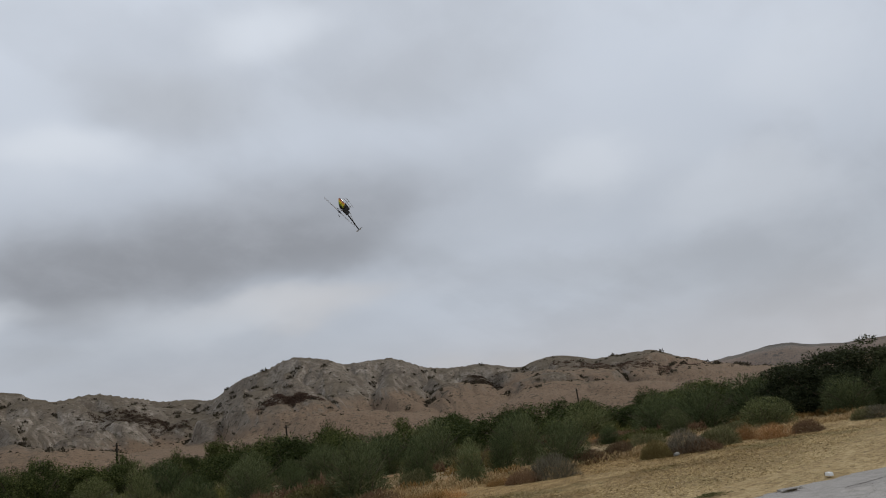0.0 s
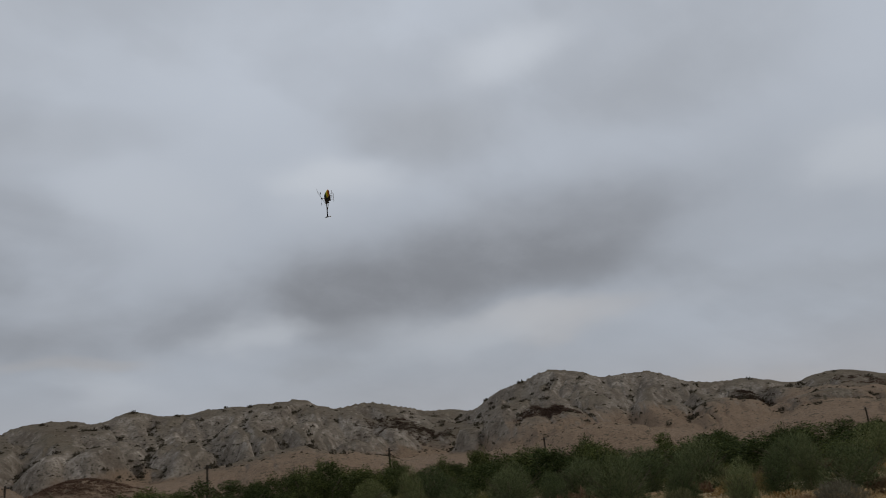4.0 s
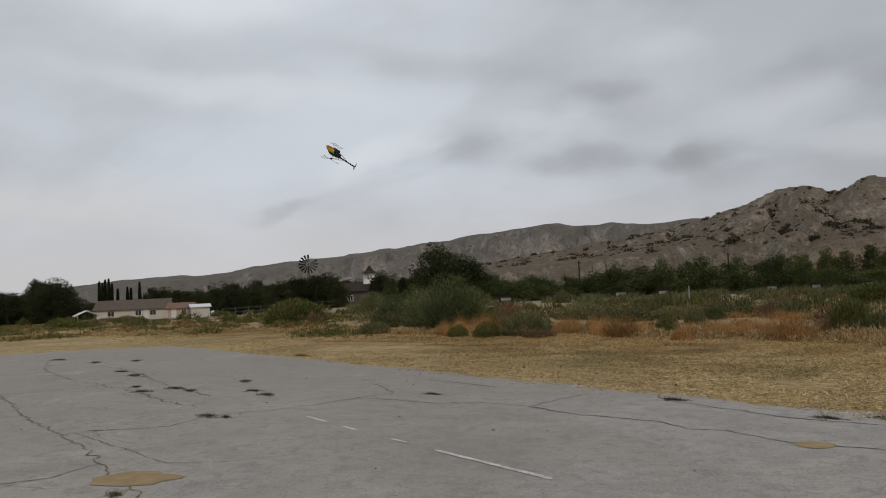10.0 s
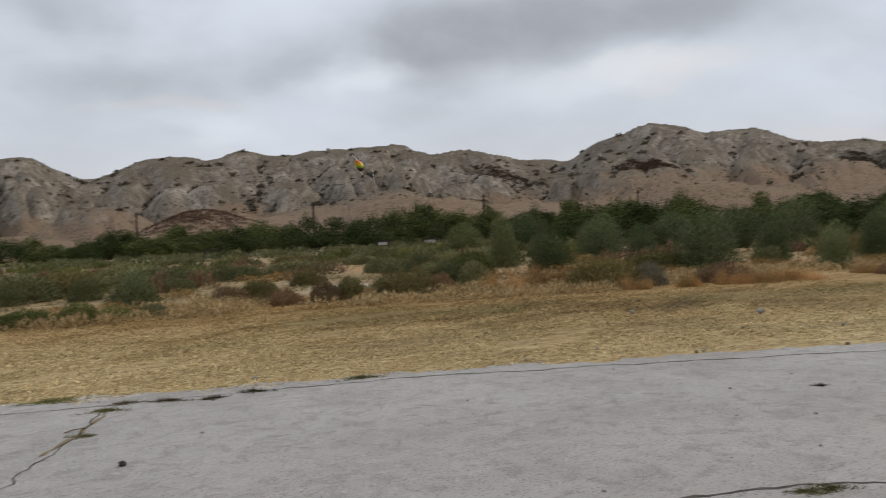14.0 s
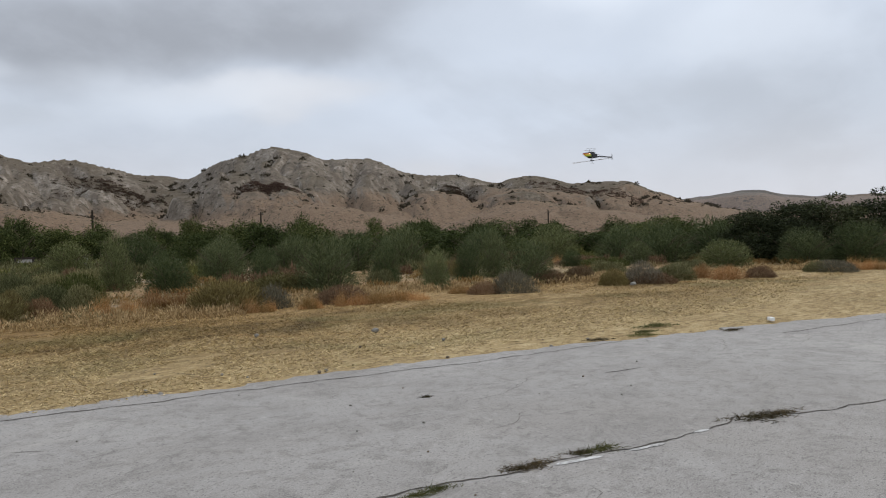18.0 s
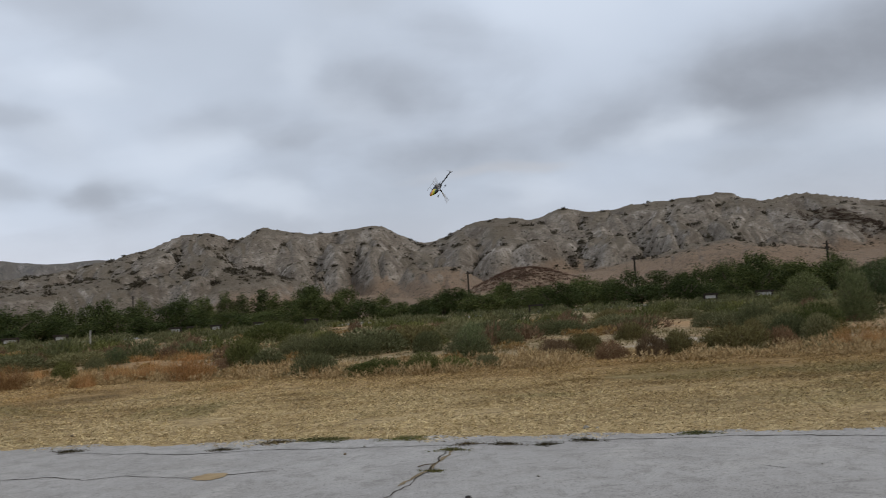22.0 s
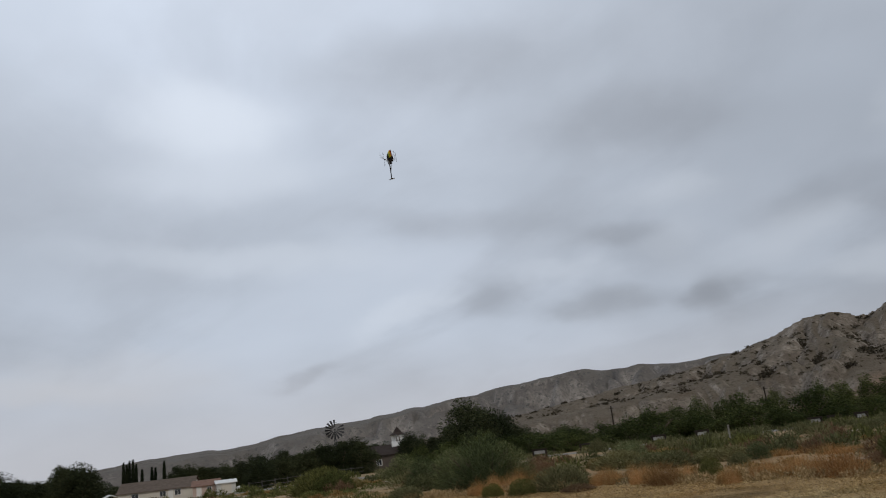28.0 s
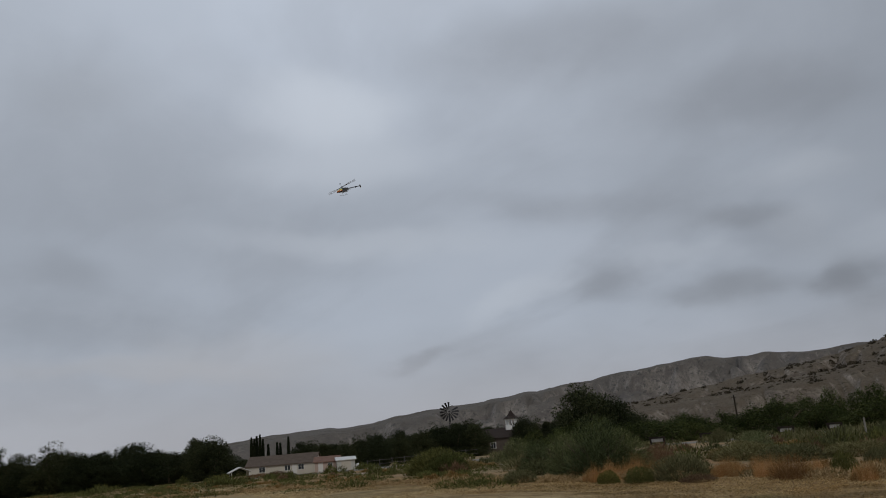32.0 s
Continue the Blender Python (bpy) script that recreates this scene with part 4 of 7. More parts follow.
for turn, far, wide, tall in [
        (21.2, 25.2, 0.76, 0.65), (9.3, 24.8, 1.26, 0.94), (0.1, 19.2, 1.34, 0.36), (-3.4, 18.6, 0.91, 0.45), (-5.7, 18.6, 0.81, 0.32), (36.2, 28.3, 0.74, 0.41),
        (34.1, 27.6, 0.91, 0.49)]:
    plant("green", turn, far, wide, tall)
for turn, far, wide, tall in [
        (30.3, 32.6, 0.55, 0.55), (-15.4, 22.2, 0.93, 0.59), (-18.9, 27.3, 1.07, 0.55), (-21.9, 20.3, 0.83, 0.57), (-25.6, 20.9, 1.65, 0.65), (28.3, 42.8, 1.65, 0.52),
        (23.4, 39.9, 2.02, 0.62), (-27, 22.8, 0.58, 0.65), (-40.6, 20.4, 1.59, 0.88), (-69, 26, 0.86, 0.51)]:
    plant("olive", turn, far, wide, tall)
for turn, far, wide, tall in [
        (-13.3, 21.3, 1.01, 0.48), (-17.3, 19.5, 0.74, 0.47), (-20.1, 19.7, 0.77, 0.6), (-28.8, 21.1, 0.75, 0.54), (11, 24.6, 0.63, 0.43), (32.7, 41.8, 1.85, 0.76),
        (30.4, 26.4, 1.08, 0.22), (-48.7, 21.4, 1.36, 0.52), (-59.4, 22.8, 0.94, 0.4), (-64.4, 27.7, 1.24, 0.48), (-66.6, 29, 1.07, 0.61), (-71.8, 26.8, 1.46, 0.38),
        (-79, 29.3, 0.81, 0.44)]:
    plant("brown", turn, far, wide, tall)
for turn, far, wide, tall in [
        (13.1, 21.9, 1.21, 0.68), (24.3, 24.8, 0.99, 0.61), (-35.8, 21.8, 0.81, 0.56), (-37.7, 21.3, 0.83, 0.52), (-75.1, 29.6, 0.73, 0.5), (-76.8, 28.5, 1.11, 0.49)]:
    plant("rust", turn, far, wide, tall)
for turn, far, wide, tall in [
        (-43.8, 20.4, 0.97, 0.65), (-61.6, 23.1, 1.3, 0.72), (-71.1, 26.8, 1.17, 0.75), (-83.6, 33.1, 1.44, 0.56)]:
    plant("dry", turn, far, wide, tall)
# the border beyond, and by the ranch
for turn, far, wide, tall in [(41, 39.8, 2.07, 0.74), (42.5, 33.5, 1.15, 0.52), (47.4, 53.4, 2.76, 1.24), (48.4, 55, 3.91, 1.7), (26.8, 39.6, 2.64, 0.8), (24, 35.4, 2.6, 0.7), (7.5, 48.5, 3.33, 1.12),
                              (-6.1, 39.2, 2.3, 0.85), (-13.5, 34, 2.07, 0.68), (-17.7, 36.7, 2.53, 0.68)]:
    plant("green" if far > 45 else "sage", turn, far, wide, tall)
for turn, far, wide, tall in [(60.8, 118, 2.6, 0.75), (59.7, 119, 2.8, 0.85), (58.7, 119, 1.8, 0.5)]:
    plant("brown", turn, far, wide * 1.4, tall * 1.1)
for turn, far, wide, tall in [
        (27.4, 29.2, 1.2, 0.6), (25.8, 26.4, 0.77, 0.68), (24.2, 25.5, 0.82, 0.66), (22.7, 26, 0.63, 0.63), (19.4, 23.1, 0.84, 0.55), (17.4, 23.5, 0.93, 0.67),
        (15.5, 23.9, 0.95, 0.74), (5, 19.8, 0.61, 0.33), (15.1, 35.2, 1.82, 0.47), (12.2, 33, 1.85, 0.44), (36.9, 29.9, 1.08, 0.8), (35.1, 32.1, 1.18, 0.84),
        (28.1, 27.4, 1.24, 0.62), (26.5, 28.3, 1.19, 0.64), (-33.8, 20.2, 0.98, 0.7), (-57.8, 23, 0.6, 0.32), (-85.6, 35.2, 1.41, 0.54), (-46.3, 19.9, 0.63, 0.42),
        (-50, 20.4, 0.93, 0.43), (-52.8, 21.1, 1.36, 0.39), (-43, 19.5, 0.58, 0.46), (36, 33.7, 2.6, 0.8), (55.6, 54, 2, 0.45), (54.6, 56, 1.6, 0.35)]:
    for k in range(9):
        plant("grass", turn + rng.uniform(-32, 32) * wide / far, far + rng.uniform(-0.4, 0.9), wide * rng.uniform(0.3, 0.62), tall * rng.uniform(0.5, 1.25))

# the rest of the scrub: the nearest rows one by one
for turn in np.arange(-86, 48, 0.85):
    b = border(turn)
    for k in range(3):
        t, far = turn + rng.uniform(-0.5, 0.5), b + (6 if -45 < turn < 42 else 3) + 24 * rng.uniform(0, 1)
        patch = noise.noise((t * 0.16, far * 0.10, 4.0))
        if rng.uniform() > 0.10 + 0.6 * patch:
            continue
        kind = ["sage", "green", "olive", "sage", "sage"][int(rng.integers(5))]
        if -75 < t < -50 and rng.uniform() < 0.4:
            kind = "brown"
        if noise.noise((t * 0.2, far * 0.07, 9.0)) > 0.18 and rng.uniform() < 0.6:
            kind = "grass"
        if kind == "grass":
            plant(kind, t, far, rng.uniform(0.8, 1.9), rng.uniform(0.35, 0.7))
        else:
            plant(kind, t, far, rng.uniform(1.2, 3.0), rng.uniform(0.45, 0.95))


# and all that lies farther off, too many to count
def far_scrub(name, label, seed, count, t0, t1, reach, mat, wide, tall, cover, salt, blades=320):
    r = np.random.default_rng(seed)
    turn = r.uniform(t0, t1, count)
    b = np.interp(turn, np.arange(-90, 91, 2), [border(t) for t in np.arange(-90, 91, 2)])
    far = b + reach[0] + (reach[1] - reach[0]) * r.uniform(0, 1, count) ** 1.2
    far = np.minimum(far, 112)
    keep = fractal(turn / 3.2 + 50, far / 7.0, salt, 3) > cover
    turn, far = turn[keep], far[keep]
    n = len(turn)
    c = np.stack([-far * np.sin(np.radians(turn)), far * np.cos(np.radians(turn)), np.zeros(n)], 1)
    c[:, 2] = [dip(x, y) - 0.04 for x, y in c[:, :2]]
    w, h = r.uniform(wide[0], wide[1], n) / 2, r.uniform(tall[0], tall[1], n)
    k = np.repeat(np.arange(n), blades)
    way = unit(r.normal(size=(len(k), 3)))
    way[:, 2] = np.abs(way[:, 2])
    rag = 0.75 + 0.3 * np.sin(way[:, 0] * 4 + k) * np.sin(way[:, 1] * 5 + 2 * k)
    q = (rag * r.uniform(0.65, 1, len(k)) ** 0.5)[:, None]
    p = c[k] + way * q * np.stack([w[k], w[k], h[k] * 0.85], 1)
    d = unit(way * 0.5 + np.array([0, 0, 0.55]) + r.normal(size=way.shape) * 0.3)
    v, f = leaf_tris(p, d, h[k] * r.uniform(0.2, 0.42, len(k)), r.uniform(0.022, 0.05, len(k)) * (0.6 + far[k] / 50), r, way)
    tagged(new(name, array_mesh(name, v, f, mat)), label, "scrub", "", "stuff")


for seed in (61, 71, 81):
    far_scrub("sage_scrub", "grey-green sagebrush scrub across the flat", seed, 70, -60, 46, (14, 62), SAGE, (1.4, 3.4), (0.55, 1.1), 0.47, 401)
    far_scrub("green_scrub", "olive-green scrub across the flat", seed + 1, 70, -72, 78, (14, 66), GREEN_SHRUB, (1.4, 3.6), (0.55, 1.15), 0.49, 402)
    far_scrub("low_brush", "low grey-green brush along the road before the willows", seed + 2, 230, -62, 45, (40, 78), SAGE, (1.6, 4.0), (0.5, 1.1), 0.46, 406, 170)
for seed in (63, 73):
    far_scrub("brown_scrub", "dry brown scrub across the flat", seed + 3, 70, -80, 60, (9, 45), BROWN_SHRUB, (1.0, 2.6), (0.4, 0.9), 0.50, 403)
far_scrub("yard_scrub", "low green weeds and brush before the ranch house", 91, 420, 44, 82, (-4, 50), GREEN_SHRUB, (1.4, 4.0), (0.2, 0.55), 0.42, 407, 130)
far_scrub("rust_grass", "patches of tall rust-orange dry grass", 64, 420, -84, 76, (2, 40), ORANGE_GRASS, (0.9, 2.6), (0.2, 0.42), 0.52, 404)
far_scrub("tan_grass", "low tan dry grass between the shrubs", 65, 1500, -84, 76, (0, 60), TAN_GRASS, (0.9, 2.6), (0.12, 0.30), 0.40, 405, 110)

far_scrub("border_grass", "fringe of tan dry grass where the mown strip ends", 66, 1100, -84, 70, (-0.8, 3.0), TAN_GRASS, (0.5, 1.5), (0.12, 0.36), 0.36, 408, 110)

# tall wispy shrubs along the wash
MULEFATS = [(shrub_mesh("crown", 300 + k, 1.0, 2.5, 8500, 0.17, 0.017, MULEFAT, 0.42, 24, 0.15), limbs_mesh("stem", 320 + k, 2.0, 2.2, 7, 0.016, BARK)) for k in range(5)]
WASH_TREES = [(crown_mesh("crown", 370 + k, 5.0, 5.2, -0.9, 120, 150, 0.16, DARK_LEAF, 0.1), limbs_mesh("trunk", 376 + k, 4.6, 4.5, 3, 0.08, BARK)) for k in range(2)]
WILLOWS = [(crown_mesh("crown", 340 + k, 5.0, 5.2, -0.9, 84, 75, 0.21, WILLOW, 0.1), limbs_mesh("trunk", 360 + k, 4.6, 4.5, 3, 0.10, BARK)) for k in range(6)]
DARKS = [(crown_mesh("crown", 380 + k, 7.5, 8.0, -1.2, 150, 110, 0.28, DARK_LEAF, 0.0), limbs_mesh("trunk", 400 + k, 7.4, 6.5, 1, 0.22, BARK)) for k in range(4)]


def tree(name, label, group, kinds, turn, far, wide, tall, stem="trunk"):
    crown, limbs = kinds[int(rng.integers(len(kinds)))]
    p = at(turn, far)
    ob = thing(name, label, "tree" if "shrub" not in name else "shrub", group)
    ob.location = (p.x, p.y, dip(p.x, p.y))
    ob.rotation_euler[2] = rng.uniform(0, 6.28)
    ob.scale = (wide, wide * rng.uniform(0.9, 1.1), tall)
    part("crown", crown, None, ob)
    part(stem, limbs, None, ob)
    return ob


def mulefat(turn, far, wide, tall):
    return tree("tall_shrub", "tall wispy grey-green shrub with thin stems in dry scrub", "tall wash shrubs", MULEFATS, turn, far, wide / 2.0, tall / 2.6, "stem")


def willow(turn, far, wide, tall):
    return tree("willow_tree", "bushy green willow in the belt before the hills", "willow belt", WILLOWS, turn, far, wide / 5.0, tall / 5.2)


def dark_tree(turn, far, wide, tall):
    return tree("tree", "dense dark green tree beside the ranch buildings", "dark trees", DARKS, turn, far, wide / 7.5, tall / 8.0)


for turn, far, wide, tall in [
        (-33.4, 32.4, 1.59, 2.68), (-36.8, 29.6, 2.12, 1.76), (-40.3, 38, 2.28, 2.19), (-43.4, 33.4, 1.59, 1.84), (-47.9, 26.8, 2.48, 2.26), (-52.3, 30.1, 1.47, 2.04),
        (-56, 25.7, 1.18, 1.65), (-60.3, 32, 1.32, 2.3), (-62.8, 27.9, 2.39, 1.87), (-58.4, 30.4, 1.49, 1.83), (-66, 41.8, 1.39, 1.08), (-70.8, 43.2, 2.05, 1.44),
        (-76.6, 39, 2.89, 1.5), (-7.2, 21.8, 1.06, 1.37), (17.9, 34.2, 1.2, 0.9), (26.2, 47.9, 2.38, 1.35),
        (-40.6, 44.0, 3.6, 2.6), (-45.5, 46.0, 3.6, 2.8), (-49.6, 44.0, 3.8, 2.7),
        (-53.4, 42.0, 3.4, 2.9), (-59.4, 45.0, 3.8, 3.0), (-64.6, 50.0, 4.0, 2.8), (-69.6, 47.0, 3.8, 2.6),
        (-72.5, 45.0, 4.0, 2.7), (-76.0, 47.0, 4.4, 3.0),
        (36.9, 33.5, 3.2, 2.8), (38.7, 36.5, 2.6, 2.2), (35.0, 34.5, 2.6, 2.1), (39.4, 42.0, 2.4, 1.7), (41.0, 48.0, 2.8, 1.9), (42.4, 60.0, 3.0, 2.3),
        (-30.5, 60.0, 4.0, 2.6), (-35.0, 56.0, 4.4, 3.0)]:
    mulefat(turn, far, wide, tall)
for turn in np.arange(-80, 42, 1.05):
    for k in range(2):
        t, far = turn + rng.uniform(-0.6, 0.6), (rng.uniform(98, 118), rng.uniform(120, 150))[k]
        if turn < -38:
            far *= (0.62, 0.78)[k]
        high = float(np.interp(t, [-80, -66, -48, -42, -36, -28, -24, -20, -16, -12, -8, -2, 1, 4, 7, 12, 20, 27, 36, 42],
                               [3.0, 3.2, 3.7, 4.1, 3.9, 5.2, 4.6, 4.0, 4.5, 3.8, 3.6, 3.5, 3.8, 5.0, 4.3, 4.1, 4.2, 3.5, 3.4, 3.4]))
        if rng.uniform() < (0.08 if turn > -38 else 0.12):
            continue
        willow(t, far, rng.uniform(3.4, 6.8), high * rng.choice([0.55, 0.75, 0.9, 1.0, 1.15]) * rng.uniform(0.92, 1.05) * far / (112 if turn >= -38 else 88))
for turn, far, wide, tall in [(37.2, 112, 8.5, 8.2), (35.4, 114, 7.0, 6.6), (38.6, 116, 6.0, 5.4), (34.0, 120, 5.5, 4.6),
                              ]:
    dark_tree(turn, far, wide, tall)
for turn, far, wide, tall in [(-78.6, 45, 3.6, 2.6), (-80.8, 44, 4.4, 2.9), (-83.4, 45, 4.8, 3.1), (-86.6, 48, 5.5, 3.4)]:
    tree("wash_tree", "round dark green tree at the end of the wash", "wash trees", WASH_TREES, turn, far, wide / 5.0, tall / 5.2)
for turn, far, wide, tall in [(-81.8, 41, 3.0, 2.0), (-85.0, 42, 3.6, 2.3)]:
    mulefat(turn, far, wide, tall)
for turn, high in zip(np.arange(63.4, 86, 0.62), itertools.cycle([6.4, 7.6, 8.6, 8.2, 6.6, 5.8, 7.2])):
    dark_tree(turn + rng.uniform(-0.3, 0.3), rng.uniform(158, 190), rng.uniform(6.0, 8.5), high * rng.uniform(0.85, 1.08))
for turn in np.arange(43.5, 62, 0.8):
    high = rng.uniform(5.6, 7.4) if turn < 58.2 else rng.uniform(3.0, 3.8)
    dark_tree(turn, rng.uniform(192, 215), rng.uniform(5.5, 7.5), high)
for turn in (52.4, 50.8, 49.2, 47.9, 46.6, 45.3, 41.9, 41.0, 40.0):
    dark_tree(turn, rng.uniform(128, 142), rng.uniform(4.2, 5.6), rng.uniform(4.2, 5.4))
for k, (turn, tall) in enumerate([(61.25, 6.9), (61.05, 6.6), (60.88, 7.2), (60.66, 7.4), (60.46, 6.4), (60.1, 5.2), (59.48, 5.5), (59.26, 5.3), (58.7, 6.5)]):
    ob = thing("cypress_tree", "slim dark columnar cypress behind the ranch house", "tree", "cypress row")
    p = at(turn, 186)
    ob.location = (p.x, p.y, dip(p.x, p.y))
    ob.scale = (1, 1, (tall + 1.5) / 7)
    if k == 0:
        r = np.random.default_rng(55)
        n = 1500
        h = r.uniform(0.03, 1, n)
        rad = 0.27 * np.sin(np.clip(h * 2.6 + 0.45, 0, math.pi)) ** 0.7 * r.uniform(0.4, 1, n) ** 0.5
        a = r.uniform(0, 6.283, n)
        pts = np.stack([np.cos(a) * rad, np.sin(a) * rad, h * 6.7], 1)
        d = unit(np.stack([np.cos(a) * 0.4, np.sin(a) * 0.4, np.ones(n)], 1))
        v, f = leaf_tris(pts, d, r.uniform(0.3, 0.6, n), r.uniform(0.1, 0.2, n), r)
        SPIRE = array_mesh("crown", v, f, CYPRESS_LEAF)
        SPIRE_TRUNK = limbs_mesh("trunk", 77, 2.4, 0.3, 1, 0.12, BARK)
    part("crown", SPIRE, None, ob)
    part("trunk", SPIRE_TRUNK, None, ob)


# brush on the hills, thick in the gullies
def hill_brush():
    r = np.random.default_rng(12)
    n = 150000
    turn, far = r.uniform(-80, 40, n), r.uniform(235, 500, n)
    x, y = -far * np.sin(np.radians(turn)), far * np.cos(np.radians(turn))
    z = hill_height(turn, far)
    e = 6.0
    zx = hill_height(turn + np.degrees(e / far), far) + hill_height(turn - np.degrees(e / far), far) - 2 * z
    hollow = np.clip(zx / 7.0, -1, 1)
    patch = fractal(x / 55, y / 55, 201, 3)
    knoll = np.exp(-((np.radians(turn + 10.4) * 262 / 22) ** 2 + ((far - 262) / 22) ** 2))
    slope_patch = np.exp(-((turn + 44.5) / 2.2) ** 2 - ((far - 325) / 14) ** 2)
    keep = r.uniform(0, 1, n) < (far < along(CREST, turn, 2) - 4) * np.where(turn > 6, 2.0, 1.0) * np.clip(0.03 + 0.24 * hollow + 0.35 * (patch - 0.62), 0.022, 0.4) * (z > 13)
    x, y, z, kn = x[keep], y[keep], z[keep], (knoll + slope_patch)[keep]
    m, per = len(x), 26
    size = np.where(r.uniform(0, 1, m) < 0.16, r.uniform(1.1, 2.2, m), r.uniform(0.3, 0.9, m)) * (1 + 0.2 * kn)
    k = np.repeat(np.arange(m), per)
    w = unit(r.normal(size=(m * per, 3)))
    w[:, 2] = np.abs(w[:, 2])
    p = np.stack([x, y, z - 0.15], 1)[k] + w * (size[k] * r.uniform(0.4, 1, m * per))[:, None] * np.array([1, 1, 0.75])
    d = unit(w * 0.4 + np.array([0, 0, 0.5]) + r.normal(size=w.shape) * 0.4)
    v, f = leaf_tris(p, d, size[k] * 0.5, size[k] * 0.45, r, w)
    tagged(new("hill_brush", array_mesh("hill_brush", v, f, HILL_BRUSH)), "dark brush scattered over the hillsides and gullies", "brush", "", "stuff")


hill_brush()


def brush_patch(name, label, seed, turn0, far0, wide, deep, count, tall):
    r = np.random.default_rng(seed)
    u, w = r.normal(size=count) * 0.5, r.normal(size=count) * 0.5
    ok = u * u + w * w < 1.0
    far = far0 + w[ok] * deep
    turn = turn0 + np.degrees(u[ok] * wide / far0)
    m, per = len(far), 34
    c = np.stack([-far * np.sin(np.radians(turn)), far * np.cos(np.radians(turn)), hill_height(turn, far) - 0.1], 1)
    size = r.uniform(0.5, 1.1, m) * tall
    k = np.repeat(np.arange(m), per)
    d0 = unit(r.normal(size=(m * per, 3)))
    d0[:, 2] = np.abs(d0[:, 2])
    p = c[k] + d0 * (size[k] * r.uniform(0.4, 1, m * per))[:, None] * np.array([1.2, 1.2, 0.7])
    v, f = leaf_tris(p, unit(d0 + r.normal(size=d0.shape) * 0.6), size[k] * 0.32, size[k] * 0.26, r)
    tagged(new(name, array_mesh(name, v, f, RED_BRUSH)), label, "brush", "", "stuff")


RED_BRUSH = leafy("red_brush_twigs", (0.045, 0.026, 0.02), (0.085, 0.052, 0.040), (0.135, 0.09, 0.066))
brush_patch("knoll_brush", "dense reddish-brown brush over a low knoll", 31, -11.6, 259, 20, 18, 900, 0.95)
brush_patch("slope_brush", "dark patch of dense brush on the hillside", 32, -43.9, 314, 13, 7, 300, 1.5)
brush_patch("slope_brush", "dark band of dense brush on the hillside", 33, -58.0, 372, 9, 26, 420, 1.6)
brush_patch("slope_brush", "dark patch of brush below the saddle", 34, -33.5, 402, 30, 22, 420, 1.6)
brush_patch("slope_brush", "dark spread of brush along the low slope", 35, -68.0, 372, 34, 16, 260, 1.3)


# cut straw and low weeds on the mown strip
def stubble():
    r = np.random.default_rng(21)
    n = 330000
    turn = r.uniform(-84, 70, n)
    b = np.interp(turn, np.arange(-90, 91, 2), [border(t) for t in np.arange(-90, 91, 2)])
    u = r.uniform(0, 1, n) ** 0.8
    near = np.clip(9.0 / np.maximum(np.cos(np.radians(turn)) - 0.31 * np.sin(np.radians(turn)), 0.28), 6, 34)
    far = near + (b + 3 - near) * u
    x, y = -far * np.sin(np.radians(turn)), far * np.cos(np.radians(turn))
    edge = 9.4 - 0.31 * x - np.where(x > 0, 0.011 * x * x, 0)
    ok = (y > edge - 0.05 - 0.9 * fractal(x / 0.7, y * 0 + 3, 333, 3) ** 3) & (fractal(x / 1.6, y / 1.1, 301, 3) > 0.24)
    x, y, far, edge = x[ok], y[ok], far[ok], edge[ok]
    m = len(x)
    d = unit(r.normal(size=(m, 3)) * np.array([1, 1, 0.30]) + np.array([0, 0, 0.30]))
    d[:, 2] = np.abs(d[:, 2])
    tall = r.uniform(0.035, 0.10, m) * (1 + 0.6 * (fractal(x / 4, y / 4, 310, 2) - 0.5))
    v, f = leaf_tris(np.stack([x, y, np.where(y < edge + 0.35, 0.001, -0.02)], 1), d, tall, r.uniform(0.006, 0.015, m) * (0.5 + far / 28), r)
    tagged(new("cut_grass", array_mesh("cut_grass", v, f, STRAW)), "short cut straw lying on the mown strip", "grass", "", "stuff")


stubble()
# ---- pavement details ----
CRACK = plain("crack_dirt", (0.07, 0.06, 0.05), 0.95, 0, 0.35, 9)
CRACK_SOIL = plain("crack_soil", (0.16, 0.12, 0.07), 0.95, 0, 0.35, 9)


def make_paint():
    m = Mat("worn_white_paint", 0.8, 0, 0.3)
    wear = m.noise(26, 5, 0.75)
    big = m.noise(2.2, 3, 0.6)
    k = m.math("ADD", m.math("MULTIPLY", wear, 0.6), m.math("MULTIPLY", big, 0.5))
    m.color(m.ramp(k, (0.47, (0.25, 0.238, 0.22)), (0.58, (0.48, 0.47, 0.445)), (0.8, (0.64, 0.63, 0.60))))
    return m.m


def make_stain():
    m = Mat("dried_puddle", 0.9, 0, 0.2)
    m.color(m.ramp(m.noise(4.5, 5, 0.65), (0.3, (0.20, 0.138, 0.070)), (0.7, (0.30, 0.215, 0.115))))
    return m.m


PAINT, STAIN = make_paint(), make_stain()
DEAD_WEED = leafy("dead_weed_stems", (0.03, 0.023, 0.014), (0.075, 0.058, 0.034), (0.17, 0.13, 0.075))
WEED = leafy("weed_leaves", (0.05, 0.06, 0.02), (0.11, 0.105, 0.04), (0.20, 0.17, 0.075))


